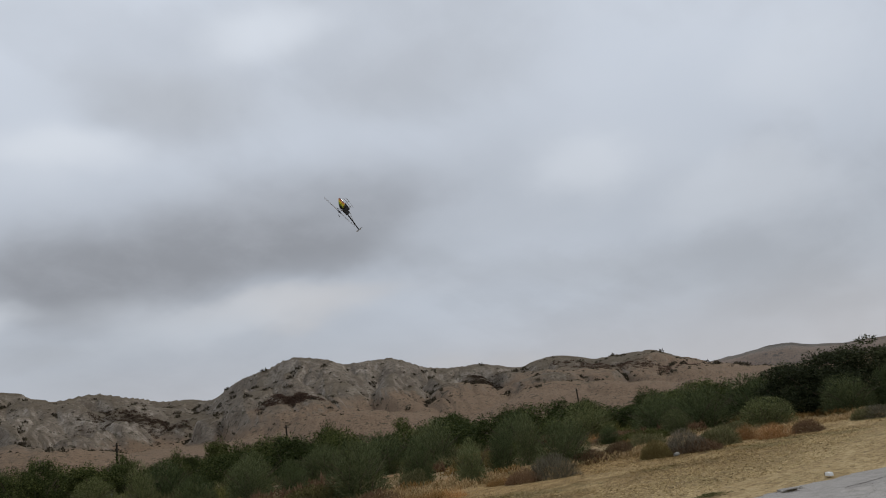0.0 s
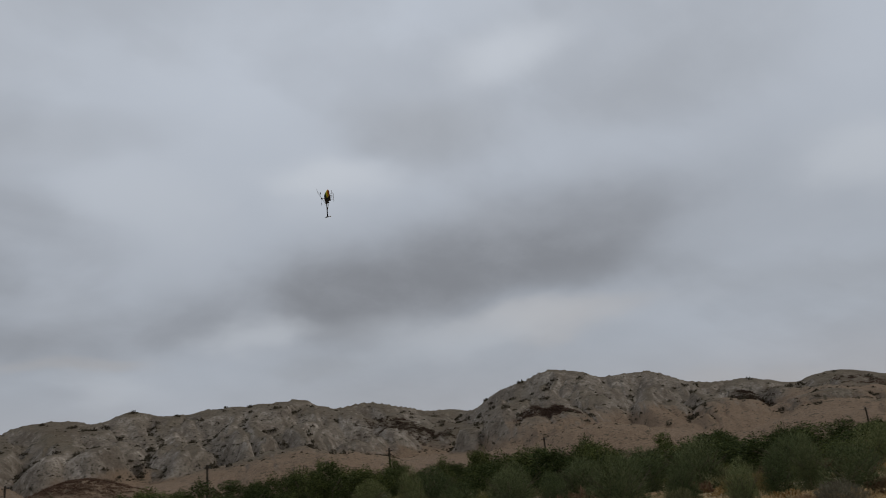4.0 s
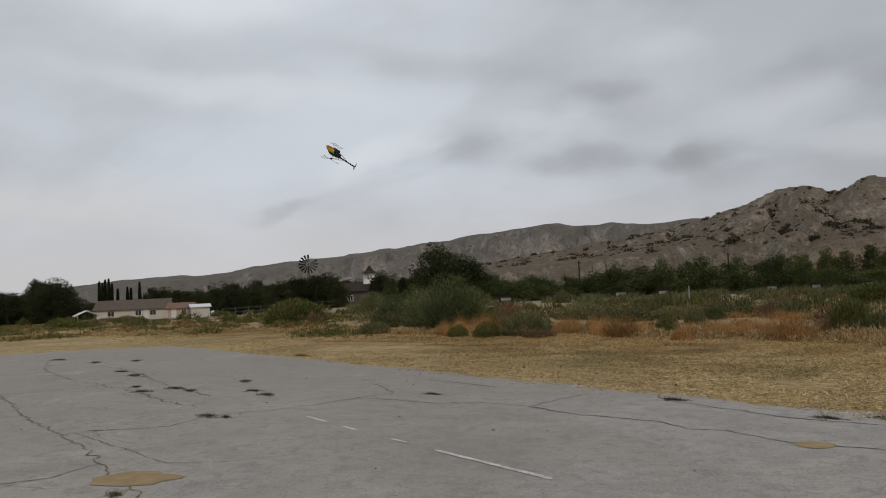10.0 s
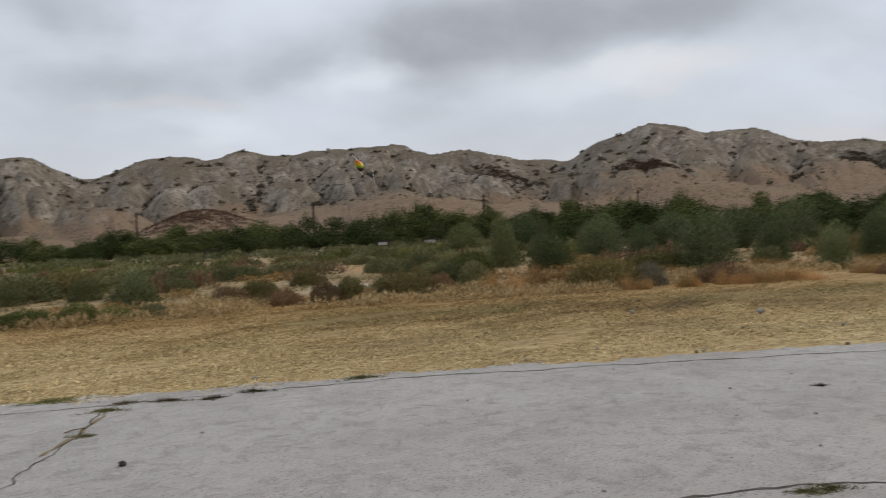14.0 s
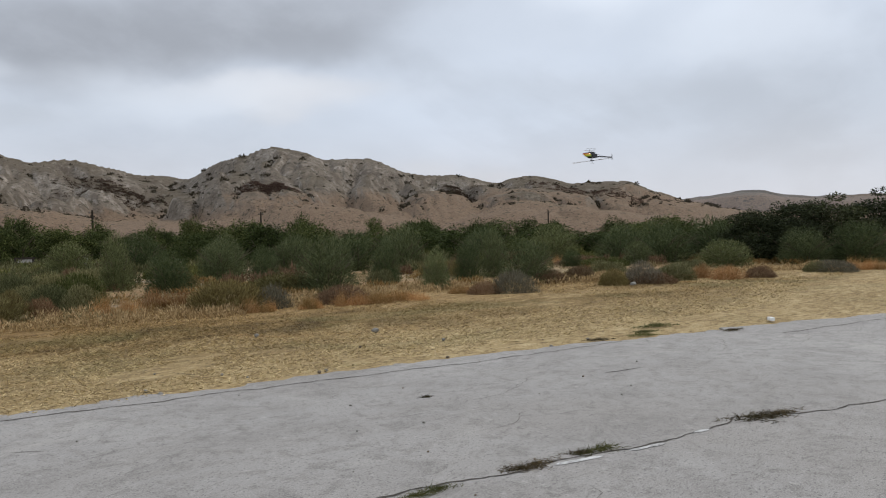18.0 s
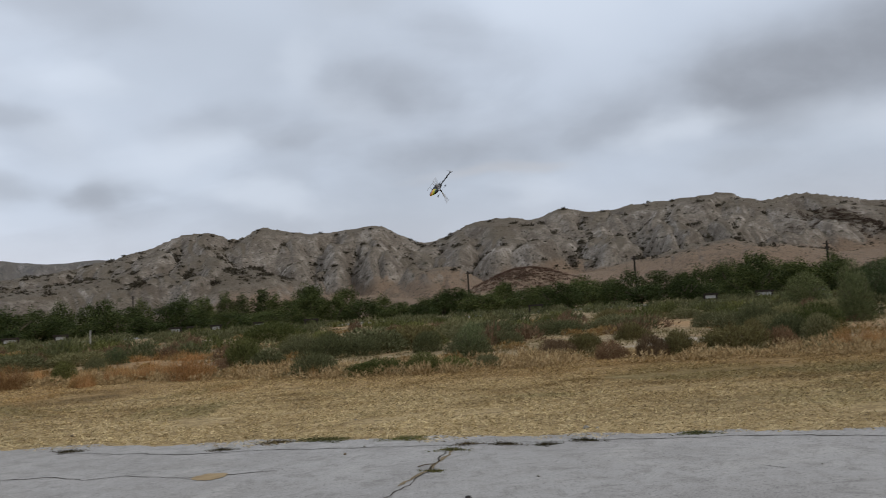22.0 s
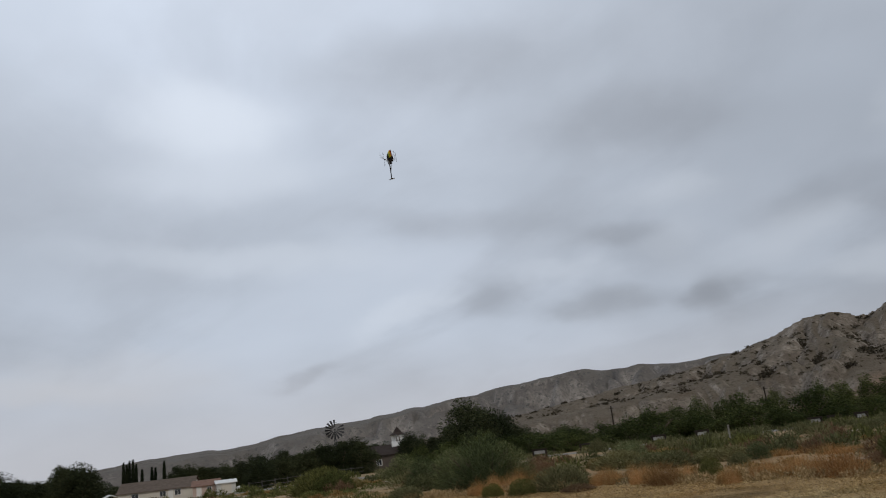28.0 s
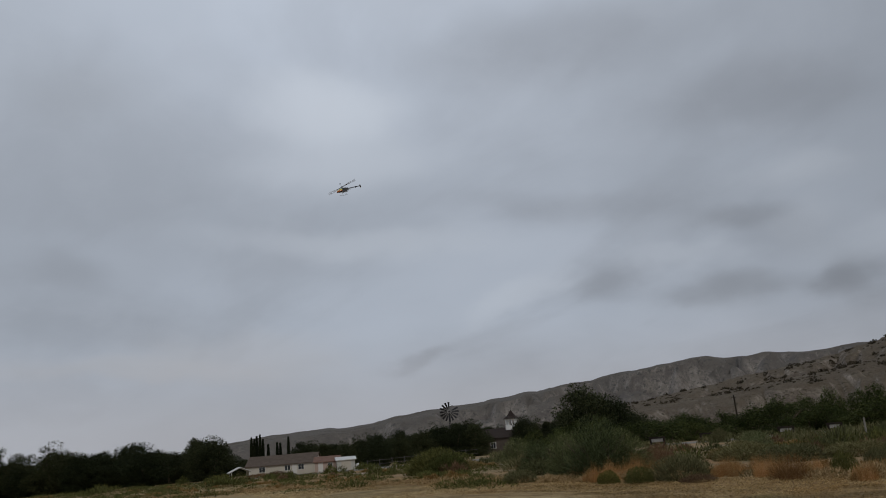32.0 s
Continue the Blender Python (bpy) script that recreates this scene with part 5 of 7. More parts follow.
def ribbon(points, width, seed, wander=0.06, step=0.07, z=0.004, thin=0.55):
    """A wandering strip along a line of points, of uneven width."""
    r = random.Random(seed)
    line = []
    for (x0, y0), (x1, y1) in zip(points, points[1:]):
        n = max(2, int(math.hypot(x1 - x0, y1 - y0) / step))
        for k in range(n):
            line.append((x0 + (x1 - x0) * k / n, y0 + (y1 - y0) * k / n))
    line.append(points[-1])
    verts, faces = [], []
    for k, (x, y) in enumerate(line):
        a, b = line[max(0, k - 1)], line[min(len(line) - 1, k + 1)]
        d = Vector((b[0] - a[0], b[1] - a[1])).normalized()
        nx, ny = -d.y, d.x
        off = wander * (noise.noise((x * 1.1, y * 1.1, seed)) + 0.7 * noise.noise((x * 4.3, y * 4.3, seed + 3)) + 0.5 * noise.noise((x * 13, y * 13, seed)))
        w = 1.0 * width * (thin * (0.25 + 1.1 * abs(noise.noise((x * 2.2, y * 2.2, seed + 9))) + 0.5 * r.random()) if thin else 0.9 + 0.2 * r.random())
        if k in (0, len(line) - 1):
            w *= 0.2
        verts += [(x + nx * (off + w / 2), y + ny * (off + w / 2), z), (x + nx * (off - w / 2), y + ny * (off - w / 2), z)]
    for k in range(len(line) - 1):
        faces.append((2 * k, 2 * k + 1, 2 * k + 3, 2 * k + 2))
    return verts, faces


def crack(points, width=0.03, seed=1, wander=0.07, mat=None):
    v, f = ribbon(points, width, seed, wander)
    part("crack", mesh_of("crack", v, f, mat or CRACK), None, pavement)


def blotch(name, x, y, rx, ry, turn, seed, mat, z=0.0045, label=""):
    """A flat patch with a ragged outline."""
    n = 40
    verts, c, s = [(x, y, z)], math.cos(turn), math.sin(turn)
    for k in range(n):
        a = 2 * math.pi * k / n
        q = 1 + 0.30 * noise.noise((math.cos(a) * 1.6, math.sin(a) * 1.6, seed)) + 0.12 * noise.noise((math.cos(a) * 5, math.sin(a) * 5, seed))
        u, w = rx * q * math.cos(a), ry * q * math.sin(a)
        verts.append((x + u * c - w * s, y + u * s + w * c, z))
    part(name, mesh_of(name, verts, [(0, 1 + k, 1 + (k + 1) % n) for k in range(n)], mat), None, pavement, label)


crack([(0.95, 8.6), (0.74, 8.25), (0.2, 6.9), (-0.18, 5.95), (-0.42, 5.55), (-0.62, 5.2), (-0.95, 4.85), (-1.35, 4.2), (-1.5, 3.2), (-2.1, 1.9), (-2.2, 0.2)], 0.036, 3, 0.09)
crack([(0.8, 8.3), (0.35, 7.2), (0.15, 6.8)], 0.08, 4, 0.08, CRACK_SOIL)
crack([(0.2, 8.75), (1.2, 8.45), (2.4, 8.15), (3.83, 7.72), (5.37, 7.02), (7.3, 6.08), (8.82, 5.28), (11.32, 4.24)], 0.045, 5, 0.08)
crack([(13.16, 2.29), (15.8, 0.98), (19.0, -1.0)], 0.05, 20, 0.08)
crack([(-8.92, 11.19), (-8.15, 10.96), (-7.09, 10.62)], 0.05, 6, 0.08)
crack([(-8.6, 8.9), (-6.89, 8.85), (-6.43, 9.12), (-5.5, 9.03), (-5.36, 10.26)], 0.04, 7, 0.06)
crack([(-5.5, 9.03), (-4.7, 8.67), (-3.47, 8.53), (-3.05, 8.28), (-2.7, 8.31), (-2.18, 8.06), (-1.94, 7.94), (-1.0, 7.9)], 0.04, 8, 0.06)
crack([(-4.03, 10.16), (-3.06, 9.67), (-2.4, 9.38), (-1.41, 9.18), (0.2, 8.75)], 0.04, 9, 0.06)
crack([(-20.0, 8.2), (-15.87, 6.68), (-12.34, 5.51), (-9.45, 4.79), (-7.72, 4.2), (-6.15, 3.71), (-5.58, 3.41), (-5.01, 3.38), (-4.7, 3.24), (-4.51, 2.86), (-4.6, 2.2)], 0.05, 10, 0.10, CRACK_SOIL)
crack([(-9.92, 5.22), (-9.1, 5.88), (-9.34, 6.68), (-8.69, 7.82), (-8.53, 8.62), (-8.35, 9.5), (-9.5, 10.4)], 0.045, 11, 0.08)
crack([(-16.44, 6.5), (-15.58, 7.2), (-15.26, 8.21), (-16.51, 10.6)], 0.05, 12, 0.12)
crack([(-7.85, 3.06), (-7.53, 3.6), (-7.72, 4.2)], 0.03, 15, 0.06)
crack([(-9.94, 5.08), (-7.04, 4.53), (-6.4, 4.89), (-6.24, 5.27)], 0.02, 21, 0.06)
crack([(-21, 11.5), (-17.0, 10.3), (-13.05, 8.62), (-11.2, 8.1)], 0.05, 13, 0.16)
crack([(-24.8, 12.0), (-21.0, 10.0), (-17.5, 8.8), (-13.3, 8.0), (-10.4, 7.2)], 0.05, 14, 0.16)
crack([(8.69, 3.47), (9.26, 3.18)], 0.035, 17, 0.04)
crack([(3.26, 6.45), (3.44, 6.23)], 0.03, 16, 0.04)
crack([(2.4, 3.5), (3.8, 3.12), (4.33, 2.84), (4.7, 2.6), (5.17, 2.39), (5.94, 1.92), (6.68, 1.67), (7.03, 1.6), (7.57, 1.05), (8.41, 0.53), (10.5, -0.6)], 0.05, 18, 0.06)
for k in range(22):
    x = rng.uniform(-26, 12)
    y = rng.uniform(1.0, pad_edge(x) - 1.2)
    a = rng.uniform(-0.6, 0.15)
    n = rng.uniform(0.4, 1.8)
    crack([(x, y), (x + n * 0.5 * math.cos(a), y + n * 0.5 * math.sin(a)), (x + n * math.cos(a + 0.2), min(y + n * math.sin(a + 0.2), pad_edge(x) - 0.6))], 0.012, 40 + k, 0.10)


def stripe(points, width, seed):
    v, f = ribbon(points, width, seed, 0.008, 0.05, 0.0045, 0)
    part("painted_line", mesh_of("painted_line", v, f, PAINT), None, pavement)


stripe([(-4.92, 6.2), (-3.28, 5.67)], 0.06, 101)
stripe([(-2.05, 5.24), (-0.92, 4.88)], 0.034, 102)
stripe([(-0.72, 4.83), (-0.35, 4.70)], 0.05, 103)
stripe([(-6.9, 6.85), (-6.5, 6.72)], 0.04, 104)
stripe([(-5.75, 6.47), (-5.4, 6.37)], 0.035, 105)
stripe([(-7.9, 7.22), (-7.3, 7.0)], 0.045, 106)
stripe([(5.02, 2.40), (5.40, 2.18)], 0.05, 108)
stripe([(5.62, 2.06), (5.95, 1.88)], 0.045, 109)
stripe([(6.38, 1.78), (6.55, 1.70)], 0.045, 110)
stripe([(-2.5, 5.4), (-2.2, 5.3)], 0.035, 107)
blotch("dried_puddle", -1.72, 7.9, 0.17, 0.16, -0.3, 1.0, STAIN)
blotch("dried_puddle", -6.70, 3.97, 0.42, 0.27, 0.4, 2.0, STAIN)
blotch("dried_puddle", -6.2, 3.4, 0.13, 0.08, 0.4, 3.0, STAIN)

WEEDS = [mat_mesh("weed", 700 + k, 0.17, 420, WEED) for k in range(3)]
DEAD_WEEDS = [mat_mesh("weed", 710 + k, 0.17, 420, DEAD_WEED) for k in range(3)]
WEED_AT = [(0.74, 8.29, 1.2, 1), (0.95, 8.55, 1.0, 0), (1.35, 8.35, 1.2, 0), (1.75, 8.15, 1.0, 0), (2.2, 8.2, 1.2, 0), (-1.0, 4.75, 1.0, 1), (-0.75, 4.62, 1.2, 0), (-1.25, 4.55, 1.0, 0),
           (-9.34, 6.67, 1.6, 0), (-9.0, 6.72, 1.0, 0), (-13.05, 8.62, 1.8, 0), (-12.4, 8.5, 1.4, 0), (-13.3, 8.1, 1.7, 0), (-14.2, 8.5, 1.3, 0),
           (-10.4, 8.6, 1.6, 0), (-11.1, 8.9, 1.5, 0), (-16.6, 9.9, 2.0, 0), (-18.0, 10.4, 1.7, 0), (-22.0, 11.9, 2.2, 0), (-24.8, 12.2, 2.4, 0), (-21.0, 12.6, 2.0, 0),
           (-3.95, 10.24, 1.4, 0), (-1.9, 9.45, 1.2, 0), (-6.3, 3.55, 1.0, 0), (-16.6, 15.0, 2.2, 1), (-12.6, 9.9, 1.7, 0), (-7.6, 9.6, 1.2, 0),
           (7.15, 1.44, 2.0, 0), (7.38, 1.30, 1.6, 0), (5.57, 2.26, 1.3, 1), (5.40, 2.36, 0.9, 0), (4.96, 2.52, 1.3, 0), (4.82, 2.58, 1.0, 0), (4.15, 2.85, 1.0, 1), (4.0, 2.9, 0.7, 1), (13.5, 4.4, 2.6, 1), (12.6, 4.3, 1.6, 1), (11.4, 4.65, 1.4, 0), (13.3, 3.05, 1.6, 0), (-0.77, 9.62, 2.0, 1), (-1.28, 9.67, 1.6, 0), (0.47, 7.3, 0.8, 1),
           (6.59, 4.61, 0.5, 0), (0.3, 9.2, 2.0, 1), (-0.6, 9.6, 1.6, 1), (3.4, 8.1, 1.4, 1), (12.2, 4.2, 1.6, 1)]
for k, (x, y, s, dry) in enumerate(WEED_AT):
    ob = new("weed", (WEEDS if dry else DEAD_WEEDS)[k % 3])
    ob.location, ob.rotation_euler[2], ob.scale = (x, y, -0.004), -0.35 + 0.25 * math.sin(k * 2.7) - (0.15 if x > 3 else 0), (s * 0.95, s * 0.48, 0.6 + 0.2 * s)
    tagged(ob, "small green weed in a crack of the asphalt" if dry else "flat dead weeds in a crack of the asphalt", "weed", "weeds in the cracks")

# stones and litter
STONE = plain("pale_stone", (0.22, 0.205, 0.175), 0.85, 0, 0.25, 12)
DARK_CLOD = plain("dark_clod", (0.03, 0.027, 0.024), 0.9, 0, 0.3, 20)
LITTER = plain("white_litter", (0.75, 0.74, 0.70), 0.6, 0, 0.08, 8)


def lump_mesh(name, seed, mat, flat=0.7):
    bm = bm_new()
    bmesh.ops.create_icosphere(bm, subdivisions=2, radius=1.0)
    for v in bm.verts:
        q = 1 + 0.30 * noise.noise(v.co * 1.3 + Vector((seed, 0, 0))) + 0.12 * noise.noise(v.co * 3.7 + Vector((0, seed, 0)))
        v.co = Vector((v.co.x * q, v.co.y * q * 0.8, v.co.z * q * flat))
    me = bpy.data.meshes.new(name)
    bm.to_mesh(me)
    bm.free()
    me.materials.append(mat)
    return me


def lump(name, label, cat, x, y, size, seed, mat, z=0.0, flat=0.7):
    ob = new(name, lump_mesh(name, seed, mat, flat))
    ob.location, ob.scale, ob.rotation_euler[2] = (x, y, z + size * flat * 0.6), (size, size, size), seed
    return tagged(ob, label, cat)


lump("clod", "small dark clod lying on the asphalt", "clod", 0.66, 6.13, 0.035, 1.5, DARK_CLOD)
lump("stone", "pale stone lying on the mown grass", "stone", 10.94, 8.75, 0.07, 2.5, STONE)
lump("stone", "pale stone at the edge of the mown grass", "stone", *at(-70.4, 25.6).xy, 0.13, 3.5, STONE, 0, 0.45)
lump("stone", "small pale stone lying in dry grass", "stone", 9.6, 10.4, 0.05, 4.5, STONE)
PEBBLE = lump_mesh("pebble", 8.5, STONE)
DIRT_PEBBLE = lump_mesh("pebble", 9.5, plain("brown_stone", (0.15, 0.115, 0.08), 0.9, 0, 0.3, 9))
for k in range(90):
    x = rng.uniform(-14, 13)
    y = rng.uniform(2.5, pad_edge(x) + 2.5)
    on = y < pad_edge(x) - 0.4
    s = rng.uniform(0.006, 0.02) * (1 if on else 1.8)
    ob = new("pebble", PEBBLE if k % 3 else DIRT_PEBBLE)
    ob.location, ob.scale, ob.rotation_euler[2] = (x, y, (0.0 if on else -0.02) + s * 0.45), (s, s, s), k
    tagged(ob, "small loose pebble on asphalt or cut grass", "pebble", "loose pebbles")


def litter_box():
    ob = thing("drink_carton", "crumpled white drink carton at the pavement's edge", "litter", "", pose(14.95, 2.75, 0.028, 0, 0, 35))
    bm = bm_new()
    box(bm, -0.09, -0.035, -0.03, 0.07, 0.035, 0.035, 0.008)
    part("carton", bm, LITTER, ob)
    bm = bm_new()
    box(bm, 0.07, -0.03, -0.022, 0.11, 0.03, 0.024, 0.006)
    part("spout", bm, plain("dark_print", (0.10, 0.08, 0.07), 0.6), ob, "dark printed carton end")
    bm = bm_new()
    box(bm, -0.03, -0.037, -0.024, 0.03, -0.0352, 0.028)
    part("print", bm, plain("brown_print", (0.30, 0.18, 0.10), 0.6), ob, "brown printed panel")


litter_box()
twig = thing("twig", "small bent dry twig lying on the asphalt", "twig", "", pose(0.42, 7.55, 0.010, 0, 0, 20))
bm = bm_new()
rod(bm, (-0.09, 0, 0), (0.0, 0.02, 0.006), 0.006, 0.005, 6)
rod(bm, (0.0, 0.02, 0.006), (0.11, 0.005, 0.0), 0.005, 0.003, 6)
part("stem", bm, BARK, twig)

# ---- road fence, poles ----
POLE_WOOD = plain("pole_wood", (0.032, 0.026, 0.021), 0.9, 0, 0.3, 4)
FENCE_WHITE = plain("whitewashed_concrete", (0.36, 0.35, 0.33), 0.85, 0, 0.12, 2)
ROAD_MAT = plain("pale_road", (0.19, 0.18, 0.165), 0.9, 0, 0.12, 0.3)
ROAD_LINE = [(118, 62), (78, 74), (44, 82), (18, 85.5), (-12, 86.5), (-36, 82.5), (-48, 74.5), (-60, 67), (-70, 58), (-92, 40)]


def road_mesh():
    verts, faces = [], []
    pts = [Vector((x, y)) for x, y in ROAD_LINE]
    for k, p in enumerate(pts):
        d = (pts[min(k + 1, len(pts) - 1)] - pts[max(k - 1, 0)]).normalized()
        n = Vector((d.y, -d.x))
        if n.y < 0:
            n = -n
        for off in (1.0, 8.0):
            q = p + n * off
            verts.append((q.x, q.y, 0.05 + dip(q.x, q.y)))
        for off in (0.6, 8.4):
            q = p + n * off
            verts.append((q.x, q.y, -0.3))
    for k in range(len(pts) - 1):
        a, b = 4 * k, 4 * k + 4
        faces += [(a, a + 1, b + 1, b), (a + 2, a, b, b + 2), (a + 1, a + 3, b + 3, b + 1)]
    return mesh_of("road", verts, faces, ROAD_MAT)


tagged(new("road", road_mesh()), "pale two-lane road running past the scrub", "road", "", "structure")


def rail_bay(x0, y0, x1, y1, white):
    """One bay of the low road barrier: two posts and a rail, some with a white panel."""
    d = Vector((x1 - x0, y1 - y0))
    n = d.length
    ob = thing("road_barrier", "low white barrier panel with dark posts along the road" if white else "low dark wooden rail beside the road", "barrier", "road barriers",
               pose(x0, y0, dip(x0, y0), 0, 0, math.degrees(math.atan2(d.y, d.x))))
    for x in (0.0, n):
        bm = bm_new()
        box(bm, x - 0.09, -0.09, -0.1, x + 0.09, 0.09, 0.95, 0.02)
        part("post", bm, POLE_WOOD, ob)
    bm = bm_new()
    box(bm, -0.15, -0.11, 0.80, n + 0.15, -0.03, 0.98, 0.015)
    part("rail", bm, POLE_WOOD, ob)
    if white:
        bm = bm_new()
        box(bm, 0.12, -0.02, 0.45, n - 0.12, 0.08, 0.78, 0.02)
        part("panel", bm, FENCE_WHITE, ob, "whitewashed panel")


for turn, far, n, white in [(24.6, 89.5, 2.4, 1), (21.6, 88.5, 2.0, 1), (14.4, 87.5, 1.9, 1), (13.2, 87.0, 1.8, 0), (11.6, 86.8, 1.6, 1), (8.6, 87.0, 1.9, 1), (5.0, 85.5, 2.2, 0),
                            (-11.6, 84.0, 2.2, 0), (-24.0, 88.0, 2.2, 1), (-27.4, 88.0, 2.8, 1), (-30.8, 86.5, 2.6, 1), (29.6, 90.0, 2.4, 0), (33.0, 88.0, 2.6, 1)]:
    p = at(turn, far)
    n *= 0.6
    rail_bay(p.x, p.y, p.x + n, p.y - 0.12 * n if turn < 10 else p.y + 0.1 * n, white)
signpost = thing("marker_post", "slim pale wooden marker post in the scrub", "post", "", pose(*at(19.5, 58), 0, 1.5, 0))
bm = bm_new()
box(bm, -0.05, -0.04, -0.2, 0.05, 0.04, 1.35, 0.012)
part("post", bm, plain("pale_post", (0.24, 0.225, 0.19), 0.8), signpost)


def pole(turn, far, tall=8.0, arm=True):
    p = at(turn, far)
    ob = thing("utility_pole", "dark wooden utility pole rising from the willow belt", "utility pole", "pole line", pose(p.x, p.y, 0, 0, 0, -12))
    bm = bm_new()
    rod(bm, (0, 0, -0.3), (0, 0, tall), 0.25, 0.18, 10)
    part("pole", bm, POLE_WOOD, ob)
    if arm:
        bm = bm_new()
        box(bm, -0.7, -0.06, tall - 0.62, 0.7, 0.06, tall - 0.48, 0.015)
        part("crossarm", bm, POLE_WOOD, ob)
        for x in (-0.55, 0.0, 0.55):
            bm = bm_new()
            rod(bm, (x, 0, tall - 0.48 if x else tall), (x, 0, tall - 0.28 if x else tall + 0.2), 0.05, 0.03, 8)
            part("insulator", bm, plain("insulator_glass", (0.12, 0.13, 0.13), 0.3) if "insulator_glass" not in bpy.data.materials else bpy.data.materials["insulator_glass"], ob)


for turn, far in [(27.06, 205), (16.7, 235), (-7.2, 184), (-19.4, 165), (-32.05, 164), (-43.25, 186), (-64.4, 226), (-73.0, 330)]:
    pole(turn, far, 9.2 if turn < 0 else far * 0.034 + 1.6, True)

# ---- ranch buildings ----
WALL = plain("cream_siding", (0.50, 0.465, 0.40), 0.8, 0, 0.06, 0.6)
PINK = plain("pinkish_stucco", (0.42, 0.33, 0.28), 0.85, 0, 0.08, 0.6)
ROOF = plain("brown_shingles", (0.10, 0.078, 0.062), 0.9, 0, 0.2, 1.5)
RED_ROOF = plain("reddish_shingles", (0.17, 0.105, 0.08), 0.9, 0, 0.2, 1.5)
WHITE_METAL = plain("white_metal_sheet", (0.55, 0.55, 0.53), 0.5, 0, 0.05, 1)
DARK_GLASS = plain("dark_window_glass", (0.03, 0.035, 0.04), 0.12, 0, 0.1, 1, 0.6)
TRIM = plain("white_trim", (0.60, 0.59, 0.56), 0.6, 0, 0.04, 2)
DARK_ROOF = plain("dark_roof", (0.035, 0.026, 0.022), 0.85, 0, 0.2, 1.5)
METAL = plain("weathered_steel", (0.03, 0.03, 0.03), 0.6, 0.3, 0.2, 3)
BLADE = plain("galvanised_sail", (0.016, 0.016, 0.017), 0.6, 0.2, 0.2, 3)


def gable_roof(bm, x0, x1, y0, y1, z0, rise, thick=0.12, over=0.3):
    """A pitched roof with its ridge along x."""
    ym = (y0 + y1) / 2
    prof = [(y0 - over, z0 - over * rise / (ym - y0)), (ym, z0 + rise), (y1 + over, z0 - over * rise / (ym - y0))]
    rows = []
    for x in (x0 - over, x1 + over):
        rows.append([bm.verts.new((x, y, z)) for y, z in prof] + [bm.verts.new((x, y, z + thick)) for y, z in prof])
    a, b = rows
    for i, j in ((0, 1), (1, 2)):
        bm.faces.new((a[i], a[j], b[j], b[i]))
        bm.faces.new((a[i + 3], b[i + 3], b[j + 3], a[j + 3]))
        bm.faces.new((a[i], a[i + 3], a[j + 3], a[j]))
        bm.faces.new((b[i], b[j], b[j + 3], b[i + 3]))
    bm.faces.new((a[0], b[0], b[3], a[3]))
    bm.faces.new((a[2], a[5], b[5], b[2]))
    return bm


def gable_walls(bm, x0, x1, y0, y1, z1, rise):
    ym = (y0 + y1) / 2
    pts = [(y0, -0.3), (y1, -0.3), (y1, z1), (ym, z1 + rise), (y0, z1)]
    a = [bm.verts.new((x0, y, z)) for y, z in pts]
    b = [bm.verts.new((x1, y, z)) for y, z in pts]
    bm.faces.new(a[::-1])
    bm.faces.new(b)
    for k in range(5):
        bm.faces.new((a[k], a[(k + 1) % 5], b[(k + 1) % 5], b[k]))
    return bm


def window(parent, x, y, z0, w, h, side=-1):
    fr = part("window", box(bm_new(), x - w / 2, y - 0.05, z0, x + w / 2, y + 0.03, z0 + h, 0.01), TRIM, parent)
    part("pane", box(bm_new(), x - w / 2 + 0.08, y - 0.06, z0 + 0.08, x - 0.03, y - 0.045, z0 + h - 0.08), DARK_GLASS, fr)
    part("pane", box(bm_new(), x + 0.03, y - 0.06, z0 + 0.08, x + w / 2 - 0.08, y - 0.045, z0 + h - 0.08), DARK_GLASS, fr)


def ranch_house(turn, far, yaw, long, deep, eave, rise, name, label, wall, roof, windows, door=None):
    p = at(turn, far)
    ob = thing(name, label, "house", "", pose(p.x, p.y, dip(p.x, p.y), 0, 0, yaw))
    part("wall", gable_walls(bm_new(), -long / 2, long / 2, 0, deep, eave, rise), wall, ob)
    part("roof", gable_roof(bm_new(), -long / 2, long / 2, 0, deep, eave, rise), roof, ob)
    for x, w, h, z in windows:
        window(ob, x, -0.03, z, w, h)
    if door is not None:
        part("door", box(bm_new(), door - 0.45, -0.06, 0.02, door + 0.45, 0.0, 1.95, 0.01), TRIM, ob, "pale panelled door")
    return ob


ranch_house(59.3, 160, 46, 13.5, 7.5, 2.05, 1.75, "ranch_house", "single-storey cream ranch house with a brown shingle roof", WALL, ROOF,
            [(-3.6, 1.3, 1.1, 0.75), (1.4, 1.2, 1.1, 0.75), (4.1, 1.2, 1.1, 0.75)], 2.8)
ranch_house(56.05, 152, 52, 4.6, 4.5, 1.9, 0.9, "annex", "small pinkish annex with a reddish roof beside the house", PINK, RED_ROOF, [(0.6, 0.9, 1.0, 0.7)], -1.2)
shed = ranch_house(54.7, 150, 60, 3.3, 3.0, 1.95, 0.45, "shed", "pale metal garden shed with a low white roof", plain("pale_shed_sheet", (0.46, 0.46, 0.43), 0.6, 0, 0.06, 1), WHITE_METAL, [])
part("door", box(bm_new(), -0.9, -0.05, 0.03, 0.9, 0.0, 1.85, 0.01), WALL, shed)
carport = thing("carport", "low white-roofed carport standing before the ranch house", "carport", "", pose(*at(62.1, 150).xy, dip(*at(62.1, 150).xy), 0, 0, -22))
part("roof", gable_roof(bm_new(), -2.2, 2.2, -1.7, 1.7, 1.35, 0.75), WHITE_METAL, carport)
